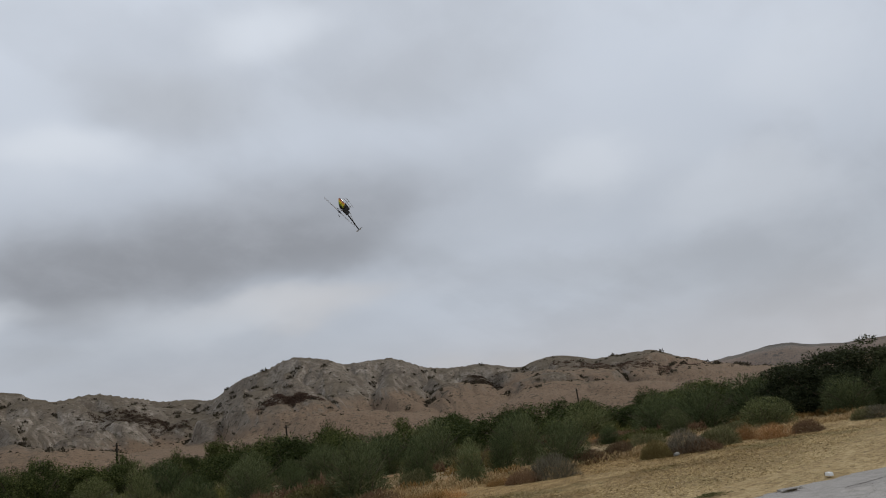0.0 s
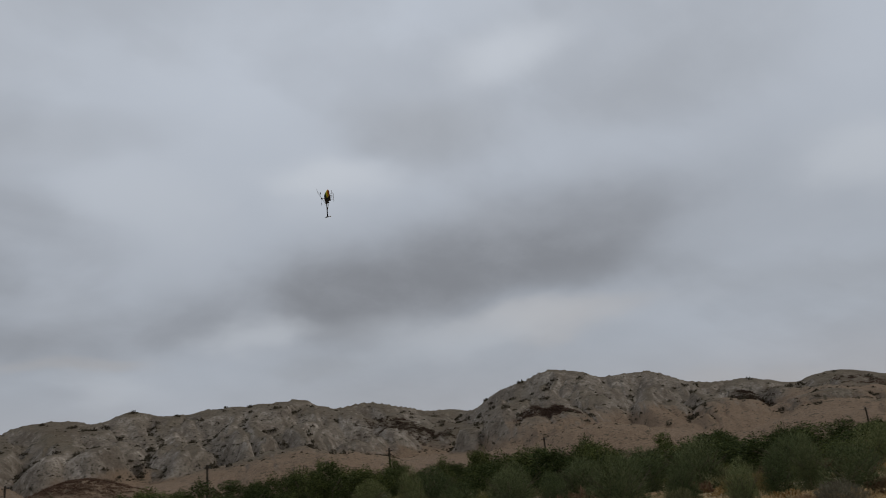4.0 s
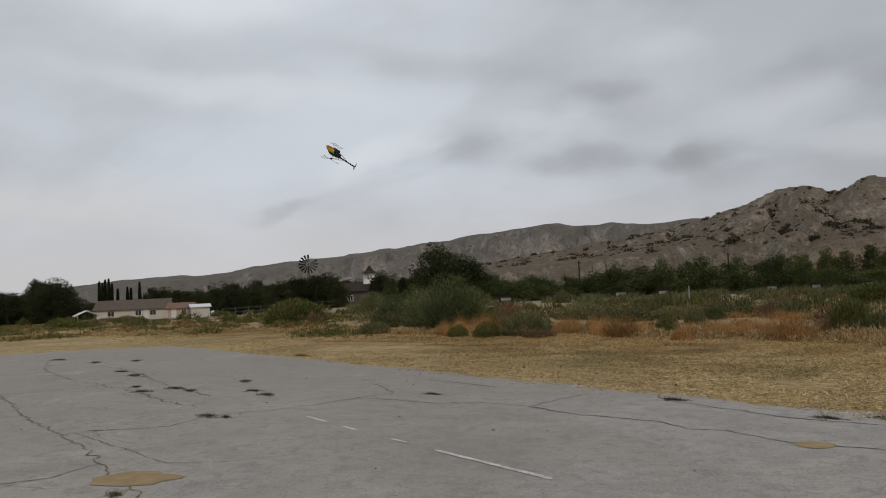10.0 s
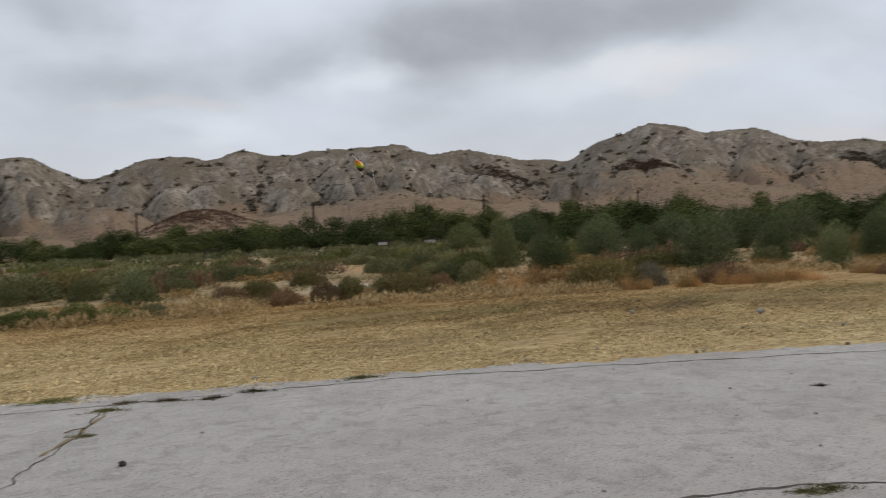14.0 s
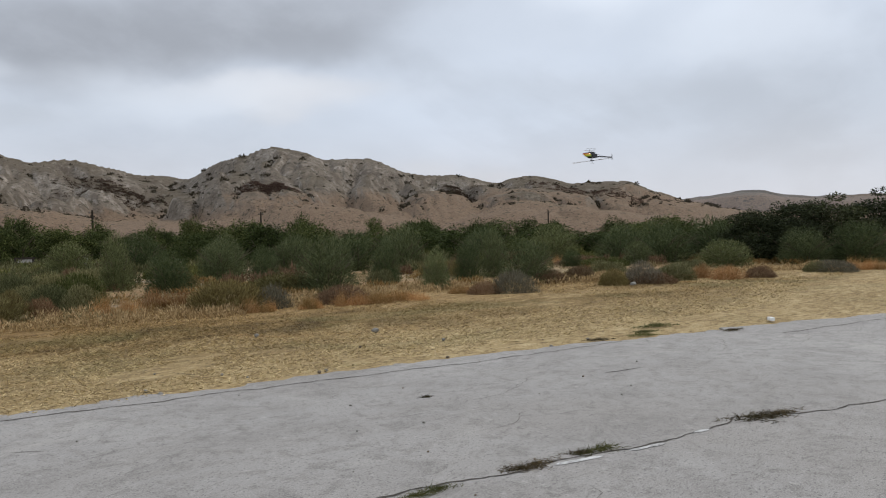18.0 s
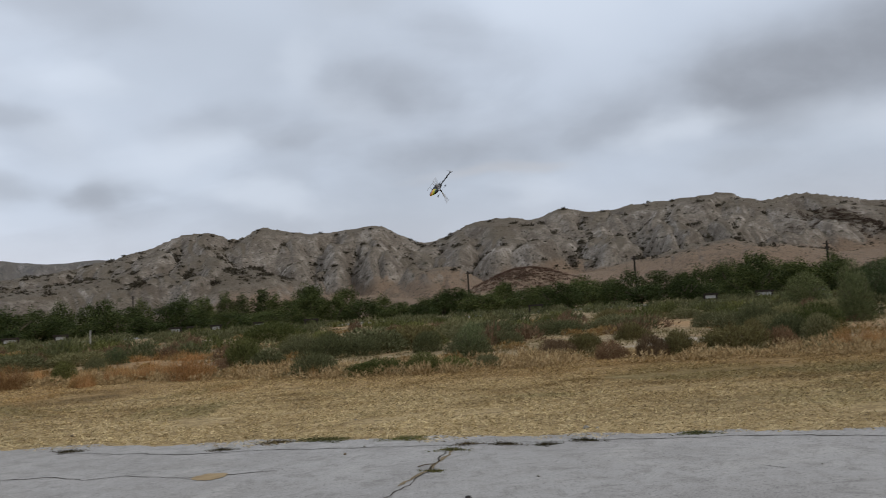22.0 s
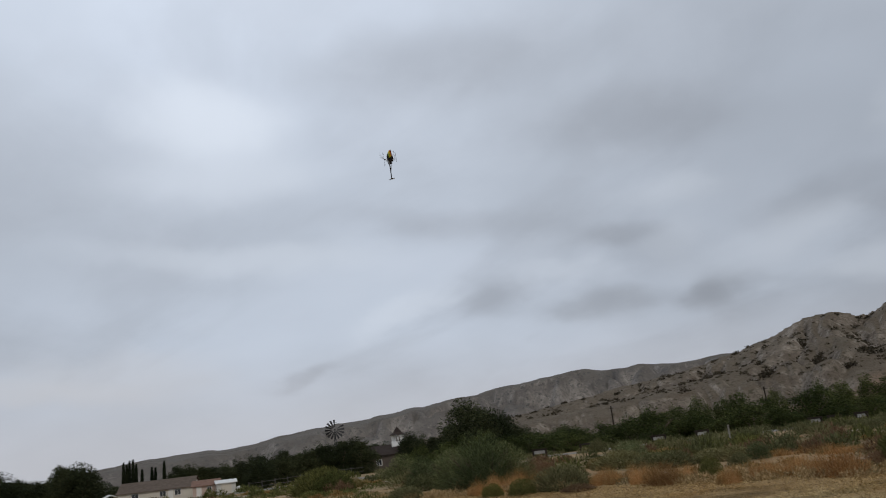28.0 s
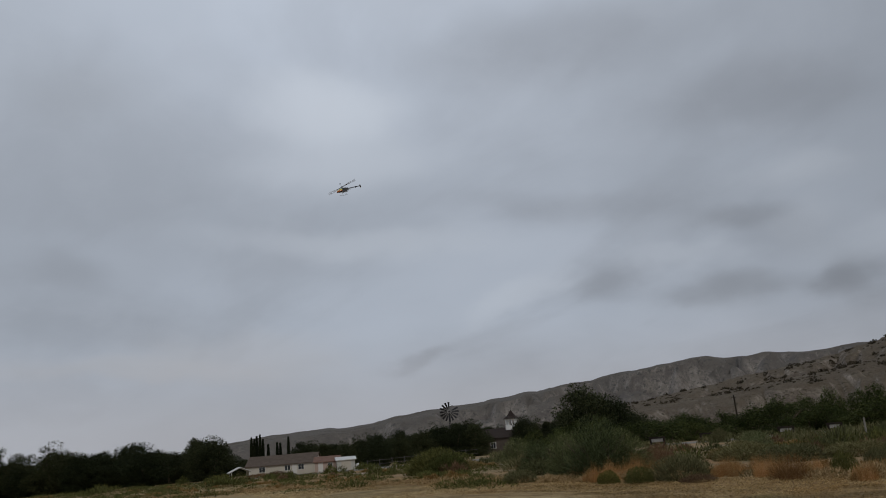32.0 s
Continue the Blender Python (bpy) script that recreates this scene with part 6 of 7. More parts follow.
for x, y in ((-2.1, -1.6), (2.1, -1.6), (-2.1, 1.6), (2.1, 1.6)):
    part("post", box(bm_new(), x - 0.06, y - 0.06, -0.2, x + 0.06, y + 0.06, 1.36), TRIM, carport)
part("back_wall", box(bm_new(), -2.0, 1.5, -0.2, 2.0, 1.56, 1.4), WALL, carport)
tank = thing("water_tank", "small white water tank beside the shed", "tank", "", pose(*at(53.85, 150).xy, dip(*at(53.85, 150).xy)))
part("body", rod(bm_new(), (0, 0, -0.1), (0, 0, 0.95), 0.5, 0.5, 20), WHITE_METAL, tank)
part("lid", rod(bm_new(), (0, 0, 0.95), (0, 0, 1.12), 0.5, 0.14, 20), WHITE_METAL, tank)


CUPOLA_WHITE = plain("cupola_white_paint", (0.78, 0.77, 0.74), 0.6, 0, 0.04, 2)


def chapel():
    """The dark-roofed barn with a white open cupola."""
    p = at(43.5, 140)
    ob = thing("cupola_barn", "dark-roofed barn with a white louvred cupola", "barn", "", pose(p.x, p.y, 0, 0, 0, 28))
    part("wall", gable_walls(bm_new(), -3.6, 3.6, 0, 6.0, 2.7, 1.5), plain("dark_barn_boards", (0.10, 0.082, 0.068), 0.85, 0, 0.2, 1.2), ob)
    part("roof", gable_roof(bm_new(), -3.6, 3.6, 0, 6.0, 2.7, 1.55), DARK_ROOF, ob)
    part("gable", gable_roof(bm_new(), 1.6, 3.9, 0.4, 3.0, 2.6, 1.0, 0.1), DARK_ROOF, ob)
    window(ob, -1.4, -0.03, 0.9, 1.0, 1.1)
    cup = part("cupola", box(bm_new(), 0.55, 2.1, 3.9, 2.45, 4.0, 4.75, 0.03), CUPOLA_WHITE, ob, "white boarded cupola base")
    for i in range(4):
        for j in range(4):
            if i in (0, 3) or j in (0, 3):
                x, y = 0.66 + i * 0.56, 2.2 + j * 0.56
                part("column", box(bm_new(), x - 0.06, y - 0.06, 4.7, x + 0.06, y + 0.06, 5.75), CUPOLA_WHITE, cup)
    part("frieze", box(bm_new(), 0.5, 2.05, 5.7, 2.5, 4.05, 5.9, 0.02), CUPOLA_WHITE, cup)
    bm = bm_new()
    bmesh.ops.create_cone(bm, cap_ends=True, segments=8, radius1=1.55, radius2=0.75, depth=0.5, matrix=Matrix.Translation((1.5, 3.05, 6.12)))
    bmesh.ops.create_cone(bm, cap_ends=True, segments=8, radius1=0.82, radius2=0.06, depth=1.05, matrix=Matrix.Translation((1.5, 3.05, 6.85)))
    part("cupola_roof", bm, DARK_ROOF, ob)
    part("finial", rod(bm_new(), (1.5, 3.05, 7.3), (1.5, 3.05, 8.6), 0.03, 0.012, 6), METAL, ob)


chapel()


def farm_windmill():
    p = at(47.05, 165)
    ob = thing("windmill", "tall steel farm windmill with a many-bladed wheel", "windmill", "", pose(p.x, p.y, 0, 0, 0, 47))
    hub = 9.0
    feet = [(-0.5, -0.5), (0.5, -0.5), (0.5, 0.5), (-0.5, 0.5)]
    for x, y in feet:
        part("leg", rod(bm_new(), (x, y, -0.2), (x * 0.12, y * 0.12, hub - 0.3), 0.09, 0.08, 6), METAL, ob)
    for k in range(1, 5):
        z = hub * k / 5.5
        q = 1 - 0.88 * z / (hub - 0.3)
        bm = bm_new()
        for (x0, y0), (x1, y1) in zip(feet, feet[1:] + feet[:1]):
            rod(bm, (x0 * q, y0 * q, z), (x1 * q, y1 * q, z), 0.025, None, 5)
            rod(bm, (x0 * q, y0 * q, z), (x1 * q * 0.72, y1 * q * 0.72, z + hub / 5.5), 0.018, None, 5)
        part("brace", bm, METAL, ob)
    wheel = part("wheel", rod(bm_new(), (0, -0.75, hub), (0, -0.35, hub), 0.16, 0.16, 10), METAL, ob, "hub of the wind wheel")
    sail = None
    for k in range(16):
        if k in (1, 2):
            continue
        a = 2 * math.pi * k / 16
        if sail is None:
            bm = bm_new()
            for s, (r, w) in enumerate(((0.5, 0.06), (1.25, 0.14), (2.0, 0.22))):
                for sx in (-1, 1):
                    for t in (0.0, 0.02):
                        bm.verts.new((sx * w, -0.06 * sx + t, r))
            bm.verts.ensure_lookup_table()
            vs = bm.verts
            for s in (0, 1):
                i, j = s * 4, s * 4 + 4
                bm.faces.new((vs[i], vs[i + 2], vs[j + 2], vs[j]))
                bm.faces.new((vs[i + 1], vs[j + 1], vs[j + 3], vs[i + 3]))
                bm.faces.new((vs[i], vs[j], vs[j + 1], vs[i + 1]))
                bm.faces.new((vs[i + 2], vs[i + 3], vs[j + 3], vs[j + 2]))
            bm.faces.new((vs[8], vs[10], vs[11], vs[9]))
            bm.faces.new((vs[0], vs[1], vs[3], vs[2]))
            sail = bpy.data.meshes.new("sail")
            bm.to_mesh(sail)
            bm.free()
            sail.materials.append(BLADE)
        b = part("sail", sail, None, wheel)
        b.matrix_local = Matrix.Translation((0, -0.6, hub)) @ Matrix.Rotation(a, 4, "Y")
    for r in (0.6, 1.45):
        bm = bm_new()
        for k in range(24):
            a, b = 2 * math.pi * k / 24, 2 * math.pi * (k + 1) / 24
            rod(bm, (r * math.cos(a), -0.55, hub + r * math.sin(a)), (r * math.cos(b), -0.55, hub + r * math.sin(b)), 0.018, None, 4)
        part("rim", bm, METAL, wheel)
    vane = part("vane", rod(bm_new(), (0, -0.3, hub), (0.25, 2.2, hub), 0.035, None, 6), METAL, ob)
    part("vane_sheet", box(bm_new(), 0.18, 1.6, hub - 0.4, 0.22, 2.7, hub + 0.4), BLADE, vane)


farm_windmill()


GREY_RAIL = plain("greyed_white_rail", (0.085, 0.082, 0.077), 0.8)


def paddock_fence(turn0, turn1, far, n):
    for k in range(n):
        a, b = at(turn0 + (turn1 - turn0) * k / n, far), at(turn0 + (turn1 - turn0) * (k + 1) / n, far)
        d = b - a
        ob = thing("paddock_fence", "white rail fence panel by the ranch yard", "fence", "white yard fence", pose(a.x, a.y, dip(a.x, a.y), 0, 0, math.degrees(math.atan2(d.y, d.x))))
        part("post", box(bm_new(), -0.06, -0.06, -0.2, 0.06, 0.06, 1.25), GREY_RAIL, ob)
        for z in (0.55, 1.1):
            part("rail", box(bm_new(), 0, -0.03, z - 0.03, d.length, 0.02, z + 0.03), GREY_RAIL, ob)


paddock_fence(53.2, 45.2, 118, 9)

# ---- the model helicopter ----
CARBON = plain("black_carbon", (0.012, 0.012, 0.013), 0.5, 0, 0.2, 12, 0.25)
BLACK_PLASTIC = plain("black_plastic", (0.022, 0.022, 0.024), 0.5, 0, 0.15, 12)
ALLOY = plain("bare_alloy", (0.55, 0.55, 0.56), 0.3, 0.9, 0.06, 20)
BLADE_WHITE = plain("white_rotor_blade", (0.45, 0.45, 0.45), 0.4, 0, 0.05, 10)
SKID = plain("pale_skid_plastic", (0.30, 0.30, 0.29), 0.5, 0, 0.05, 10)


def make_canopy():
    m = Mat("painted_canopy", 0.22, 0, 0.5)
    x, y, z = m.axis("X", "object"), m.axis("Y", "object"), m.axis("Z", "object")
    wave = m.math("ADD", m.math("MULTIPLY", m.noise(9, 2, 0.5, "object"), 0.08), m.math("ADD", z, m.math("MULTIPLY", y, -0.10)))
    c = m.ramp(m.span(wave, -0.19, 0.10), (0.06, (0.012, 0.012, 0.012)), (0.13, (0.50, 0.10, 0.015)), (0.26, (0.58, 0.19, 0.02)), (0.32, (0.60, 0.42, 0.02)), (0.60, (0.62, 0.48, 0.03)),
               (0.67, (0.22, 0.36, 0.03)), (0.78, (0.15, 0.28, 0.03)), (0.84, (0.012, 0.012, 0.012)))
    c = m.mix(m.span(m.math("ADD", y, m.math("MULTIPLY", z, 0.5)), 0.035, 0.025), c, (0.012, 0.012, 0.013))
    m.color(c)
    m.b.inputs["Coat Weight"].default_value = 0.4
    return m.m


CANOPY = make_canopy()


def loft(sections, seg=20):
    """A closed shell through oval sections: (y, centre z, half width, half height, squareness)."""
    bm = bm_new()
    rings = []
    for y, cz, w, h, sq in sections:
        ring = []
        for k in range(seg):
            a = 2 * math.pi * k / seg
            c, s = math.cos(a), math.sin(a)
            ring.append(bm.verts.new((math.copysign(abs(c) ** sq, c) * w, y, cz + math.copysign(abs(s) ** sq, s) * h)))
        rings.append(ring)
    for a, b in zip(rings, rings[1:]):
        for k in range(seg):
            bm.faces.new((a[k], a[(k + 1) % seg], b[(k + 1) % seg], b[k]))
    bm.faces.new(rings[0][::-1])
    bm.faces.new(rings[-1])
    bmesh.ops.recalc_face_normals(bm, faces=bm.faces)
    for f in bm.faces:
        f.smooth = True
    return bm


def build_helicopter():
    """Nose along +y, mast along +z; the main rotor is 1.58 m across."""
    ob = thing("model_helicopter", "flying radio-controlled helicopter with yellow and orange canopy", "helicopter")
    part("canopy", loft([(-0.02, -0.06, 0.05, 0.085, 0.8), (0.04, -0.055, 0.072, 0.11, 0.85), (0.12, -0.065, 0.085, 0.118, 0.9), (0.20, -0.085, 0.08, 0.102, 0.95),
                         (0.28, -0.105, 0.064, 0.075, 1.0), (0.34, -0.12, 0.044, 0.05, 1.0), (0.375, -0.13, 0.02, 0.023, 1.0), (0.385, -0.132, 0.004, 0.005, 1.0)]), CANOPY, ob, "glossy yellow, orange and green canopy")
    bm = bm_new()
    box(bm, -0.048, -0.16, -0.21, 0.048, 0.10, 0.035, 0.012)
    box(bm, -0.04, -0.26, -0.13, 0.04, -0.14, 0.015, 0.01)
    box(bm, -0.06, -0.10, -0.14, 0.06, -0.02, -0.04, 0.01)
    part("frame", bm, BLACK_PLASTIC, ob)
    bm = bm_new()
    box(bm, -0.05, 0.02, -0.17, 0.05, 0.2, -0.09, 0.01)
    part("battery", bm, plain("battery_wrap", (0.05, 0.05, 0.06), 0.5), ob)
    part("tail_boom", rod(bm_new(), (0, -0.18, -0.035), (0, -0.92, -0.035), 0.025, 0.021, 12), CARBON, ob)
    for s in (-1, 1):
        part("boom_brace", rod(bm_new(), (s * 0.03, -0.20, -0.15), (s * 0.006, -0.62, -0.045), 0.005, None, 6), ALLOY, ob)
    bm = bm_new()
    prof = [(-0.88, -0.03), (-0.93, 0.055), (-0.965, 0.065), (-0.955, 0.0), (-0.965, -0.11), (-0.94, -0.12), (-0.89, -0.05)]
    for x in (0.012, 0.016):
        bm.faces.new([bm.verts.new((x, y, z)) for y, z in prof])
    bm.verts.ensure_lookup_table()
    n = len(prof)
    for k in range(n):
        bm.faces.new((bm.verts[k], bm.verts[(k + 1) % n], bm.verts[n + (k + 1) % n], bm.verts[n + k]))
    part("tail_fin", bm, CARBON, ob)
    bm = bm_new()
    box(bm, -0.07, -0.69, -0.037, 0.07, -0.65, -0.032, 0.002)
    part("stabiliser", bm, CARBON, ob)
    part("tail_case", box(bm_new(), -0.03, -0.95, -0.055, 0.02, -0.90, -0.01, 0.006), BLACK_PLASTIC, ob)
    for s in (-1, 1):
        skid = part("skid", rod(bm_new(), (s * 0.12, -0.17, -0.315), (s * 0.12, 0.20, -0.315), 0.007, None, 8), SKID, ob, "pale landing skid tube")
        part("skid_tip", rod(bm_new(), (s * 0.12, 0.20, -0.315), (s * 0.12, 0.26, -0.285), 0.009, 0.007, 8), SKID, skid)
    for y in (-0.09, 0.10):
        for s in (-1, 1):
            bm = bm_new()
            rod(bm, (s * 0.035, y, -0.19), (s * 0.085, y, -0.25), 0.006, None, 6)
            rod(bm, (s * 0.085, y, -0.25), (s * 0.12, y, -0.315), 0.006, None, 6)
            part("skid_strut", bm, SKID, ob)
    part("mast", rod(bm_new(), (0, 0, -0.02), (0, 0, 0.17), 0.008, None, 8), ALLOY, ob)
    swash = bm_new()
    rod(swash, (0, 0, 0.045), (0, 0, 0.06), 0.042, None, 16)
    part("swashplate", swash, ALLOY, ob)
    head = bm_new()
    rod(head, (0, 0, -0.025), (0, 0, 0.03), 0.028, None, 12)
    box(head, -0.10, -0.018, -0.012, 0.10, 0.018, 0.012, 0.004)
    rotor = part("rotor_head", head, BLACK_PLASTIC, ob)
    rotor.location = (0, 0, 0.15)
    for s in (-1, 1):
        bm = bm_new()
        for x, w0, w1, t in ((0.09, -0.02, 0.02, 0.006), (0.16, -0.035, 0.027, 0.007), (0.76, -0.035, 0.027, 0.005), (0.79, -0.03, 0.02, 0.004)):
            for y, z in ((w0, 0.0), (0.0, t), (w1, 0.0), (0.0, -t * 0.6)):
                bm.verts.new((s * x, s * y, z))
        bm.verts.ensure_lookup_table()
        for k in range(3):
            for j in range(4):
                bm.faces.new((bm.verts[4 * k + j], bm.verts[4 * k + (j + 1) % 4], bm.verts[4 * k + 4 + (j + 1) % 4], bm.verts[4 * k + 4 + j]))
        bm.faces.new([bm.verts[j] for j in range(4)])
        bm.faces.new([bm.verts[12 + j] for j in range(4)])
        bmesh.ops.recalc_face_normals(bm, faces=bm.faces)
        part("blade", bm, BLADE_WHITE, rotor, "white main rotor blade")
    bm = bm_new()
    rod(bm, (0, -0.30, 0.035), (0, 0.30, 0.035), 0.004, None, 6)
    for s in (-1, 1):
        box(bm, -0.03, s * 0.26 - 0.04, 0.030, 0.03, s * 0.26 + 0.04, 0.040, 0.003)
    part("flybar", bm, BLACK_PLASTIC, rotor, "black flybar with two paddles")
    tail = bm_new()
    rod(tail, (0.03, 0, 0), (0.055, 0, 0), 0.012, None, 10)
    box(tail, 0.043, -0.014, -0.14, 0.048, 0.014, 0.14, 0.003)
    tail_rotor = part("tail_rotor", tail, BLADE_WHITE, ob)
    tail_rotor.location = (0.0, -0.925, -0.033)
    return ob, rotor, tail_rotor


helicopter, main_rotor, tail_rotor = build_helicopter()

FLIGHT = [
    (0, 19.45, 16.89, 9.7, 127.1, 16, -118.9),
    (0.125, 19.69, 16.93, 9.98, 110.2, 23.5, -120.9),
    (0.25, 19.97, 16.94, 10.27, 91.9, 30.1, -125.5),
    (0.375, 20.17, 17, 10.54, 71.8, 35, -132.7),
    (0.5, 20.16, 17.18, 10.74, 50.2, 37.4, -141.9),
    (0.625, 19.8, 17.58, 10.84, 76.6, 36.8, -130.2),
    (0.75, 19.19, 18.13, 10.87, 101.5, 32.2, -120.3),
    (0.875, 18.6, 18.67, 10.9, 123.8, 24.7, -114),
    (1, 18.29, 19.01, 11.03, 144, 15.7, -111.3),
    (1.125, 18.42, 19.03, 11.29, 132.6, 25.4, -112.1),
    (1.25, 18.81, 18.85, 11.64, 119.9, 34.8, -115.4),
    (1.375, 19.26, 18.65, 12.02, 104.8, 43.2, -121.8),
    (1.5, 19.55, 18.6, 12.34, 86, 49.9, -132.4),
    (1.625, 19.59, 18.73, 12.6, 93.6, 47.7, -131.2),
    (1.75, 19.5, 18.95, 12.84, 100.7, 45.4, -130.6),
    (1.875, 19.41, 19.27, 13.05, 107.6, 43.1, -130.3),
    (2, 19.44, 19.72, 13.24, 114.1, 40.7, -130.4),
    (2.125, 19.72, 20.4, 13.44, 112.6, 43.4, -123.9),
    (2.25, 20.17, 21.27, 13.62, 111.4, 46.1, -117.2),
    (2.375, 20.53, 22.13, 13.77, 110.7, 48.9, -110.2),
    (2.5, 20.56, 22.79, 13.85, 110.5, 51.7, -102.8),
    (2.75, 19.93, 23.73, 13.9, 112.9, 50.4, -100.3),
    (3, 19.01, 24.53, 13.9, 115.1, 49, -97.9),
    (3.25, 17.93, 25.2, 13.84, 117.2, 47.6, -95.7),
    (3.5, 16.81, 25.74, 13.72, 119.2, 46.1, -93.6),
    (3.75, 15.65, 26.19, 13.54, 114.4, 48.1, -94.3),
    (4, 14.42, 26.54, 13.31, 109.3, 50, -95.3),
    (4.25, 13.11, 26.69, 13, 104, 51.9, -96.6),
    (4.5, 11.74, 26.56, 12.6, 98.4, 53.7, -98.2),
    (4.625, 11, 26.08, 12.31, 34.5, 49.8, -137.4),
    (4.75, 10.19, 25.23, 11.91, -7.8, 28.4, -152.1),
    (4.875, 9.33, 24.37, 11.46, -39.4, 4.4, -148.3),
    (5, 8.47, 23.92, 10.99, -73.5, -13.8, -132.3),
    (5.125, 7.62, 24.12, 10.49, -79.2, -19.5, -130.6),
    (5.25, 6.75, 24.72, 9.94, -85.3, -25.1, -128.2),
    (5.375, 5.86, 25.33, 9.42, -92.1, -30.3, -125),
    (5.5, 4.94, 25.54, 9.01, -99.5, -35.2, -120.9),
    (5.625, 4, 25.14, 8.79, -148.9, -33.1, -88.4),
    (5.75, 3.04, 24.38, 8.69, 172.7, -12.7, -69),
    (5.875, 2.03, 23.58, 8.59, 142, 14, -65.7),
    (6, 0.94, 23.05, 8.35, 105.2, 38.1, -79.1),
    (6.125, -0.32, 22.99, 7.85, 84, 40.3, -88.2),
    (6.25, -1.71, 23.19, 7.19, 62.4, 39.8, -97.9),
    (6.375, -3.07, 23.37, 6.56, 41.8, 36.6, -106.4),
    (6.5, -4.29, 23.24, 6.13, 22.9, 31.3, -112.7),
    (6.625, -5.3, 22.64, 6, -5.6, 27.3, -125.9),
    (6.75, -6.19, 21.75, 6.05, -31.2, 18.4, -135.1),
    (6.875, -7.02, 20.8, 6.16, -54.2, 6.9, -139.2),
    (7, -7.85, 20.04, 6.22, -76.2, -5.3, -138.5),
    (7.125, -8.72, 19.53, 6.18, -95.8, -24.6, -113.1),
    (7.25, -9.61, 19.15, 6.1, -125.4, -31.9, -78.6),
    (7.375, -10.43, 18.83, 6.05, -154.2, -22.9, -44.9),
    (7.5, -11.13, 18.51, 6.06, -172.6, -2.7, -20.5),
    (7.625, -11.65, 18.07, 6.21, 166.2, 7.1, -15.6),
    (7.75, -12.04, 17.59, 6.46, 145.1, 17.9, -14.6),
    (7.875, -12.4, 17.24, 6.66, 122.4, 28.4, -18),
    (8, -12.81, 17.19, 6.67, 96.5, 36.6, -26.5),
    (8.125, -13.31, 17.67, 6.4, 82, 39.9, -39.9),
    (8.25, -13.84, 18.53, 5.94, 66.6, 40.4, -54.3),
    (8.375, -14.39, 19.37, 5.41, 51.6, 38, -68.1),
    (8.5, -14.96, 19.81, 4.91, 38.5, 33, -80.2),
    (8.625, -15.6, 19.69, 4.37, 30.1, 29.1, -85.8),
    (8.75, -16.29, 19.24, 3.77, 22.5, 24.6, -90.5),
    (8.875, -16.93, 18.64, 3.28, 15.5, 19.6, -94.3),
    (9, -17.41, 18.07, 3.11, 9.1, 14.2, -97.5),
    (9.125, -17.64, 17.44, 3.38, -8.1, 9.4, -105.4),
    (9.25, -17.72, 16.71, 3.98, -24.3, 2.5, -111.4),
    (9.375, -17.73, 16.1, 4.67, -39.8, -5.8, -115.3),
    (9.5, -17.77, 15.85, 5.22, -55.1, -14.8, -116.9),
    (9.625, -17.89, 16.13, 5.64, -91.4, -38.1, -91.3),
    (9.75, -18.03, 16.78, 6.03, -142.5, -38.7, -49.6),
    (9.875, -18.13, 17.54, 6.3, -179.7, -16.2, -23.1),
    (10, -18.12, 18.15, 6.36, 155.7, 15, -14.2),
    (10.125, -17.95, 18.54, 6.13, 153.6, -3.2, 2.4),
    (10.25, -17.67, 18.85, 5.67, 145.9, -19.9, 20.8),
    (10.375, -17.34, 19.14, 5.11, 131.5, -32.8, 44.1),
    (10.5, -17.04, 19.5, 4.59, 110.1, -38.7, 73.6),
    (10.625, -16.89, 20.08, 4.08, 82.7, -24, 74.9),
    (10.75, -16.81, 20.78, 3.54, 57.8, -10.2, 69.3),
    (10.875, -16.59, 21.35, 3.04, 32.1, -0.1, 58.4),
    (11, -16.02, 21.49, 2.66, 5, 4.1, 44.3),
    (11.125, -14.86, 20.99, 2.45, 32.8, -14.5, 61.2),
    (11.25, -13.31, 20.03, 2.35, 58.8, -38.6, 68.6),
    (11.375, -11.71, 19, 2.29, 97, -62.8, 57.5),
    (11.5, -10.45, 18.26, 2.21, -176.3, -68.3, -4.4),
    (11.625, -9.67, 17.94, 2.09, -178.1, -52, -8.2),
    (11.75, -9.18, 17.84, 1.96, 179.3, -35.8, -11.7),
    (11.875, -8.75, 17.82, 1.83, 175.9, -19.8, -15.5),
    (12, -8.19, 17.73, 1.72, 171.8, -4, -20),
    (12.125, -7.43, 17.56, 1.59, 175.2, -5.7, -14.5),
    (12.25, -6.59, 17.38, 1.46, 178.4, -7.7, -9),
    (12.375, -5.7, 17.17, 1.37, -178.5, -10, -3.7),
    (12.5, -4.78, 16.92, 1.36, -175.6, -12.5, 1.6),
    (12.625, -3.83, 16.61, 1.49, -179.4, -4.2, -1),
    (12.75, -2.84, 16.26, 1.72, 176.5, 3.9, -4.1),
    (12.875, -1.83, 15.9, 1.94, 171.8, 11.8, -7.8),
    (13, -0.87, 15.56, 2.08, 166.5, 19.3, -12.3),
    (13.125, 0.03, 15.19, 2.06, 168.4, 15.1, -13),
    (13.25, 0.89, 14.78, 1.95, 170.3, 11, -13.8),
    (13.375, 1.77, 14.47, 1.85, 172.2, 6.9, -14.8),
    (13.5, 2.7, 14.39, 1.88, 174.3, 2.9, -15.9),
    (13.625, 3.76, 14.69, 2.1, 173.5, 0.6, -21.2),
    (13.75, 4.9, 15.27, 2.44, 173, -1.7, -26.5),
    (13.875, 6, 15.85, 2.8, 172.7, -4.1, -31.7),
    (14, 6.95, 16.13, 3.11, 172.6, -6.5, -37),
    (14.125, 7.69, 15.87, 3.36, 171.6, -7.3, -32.1),
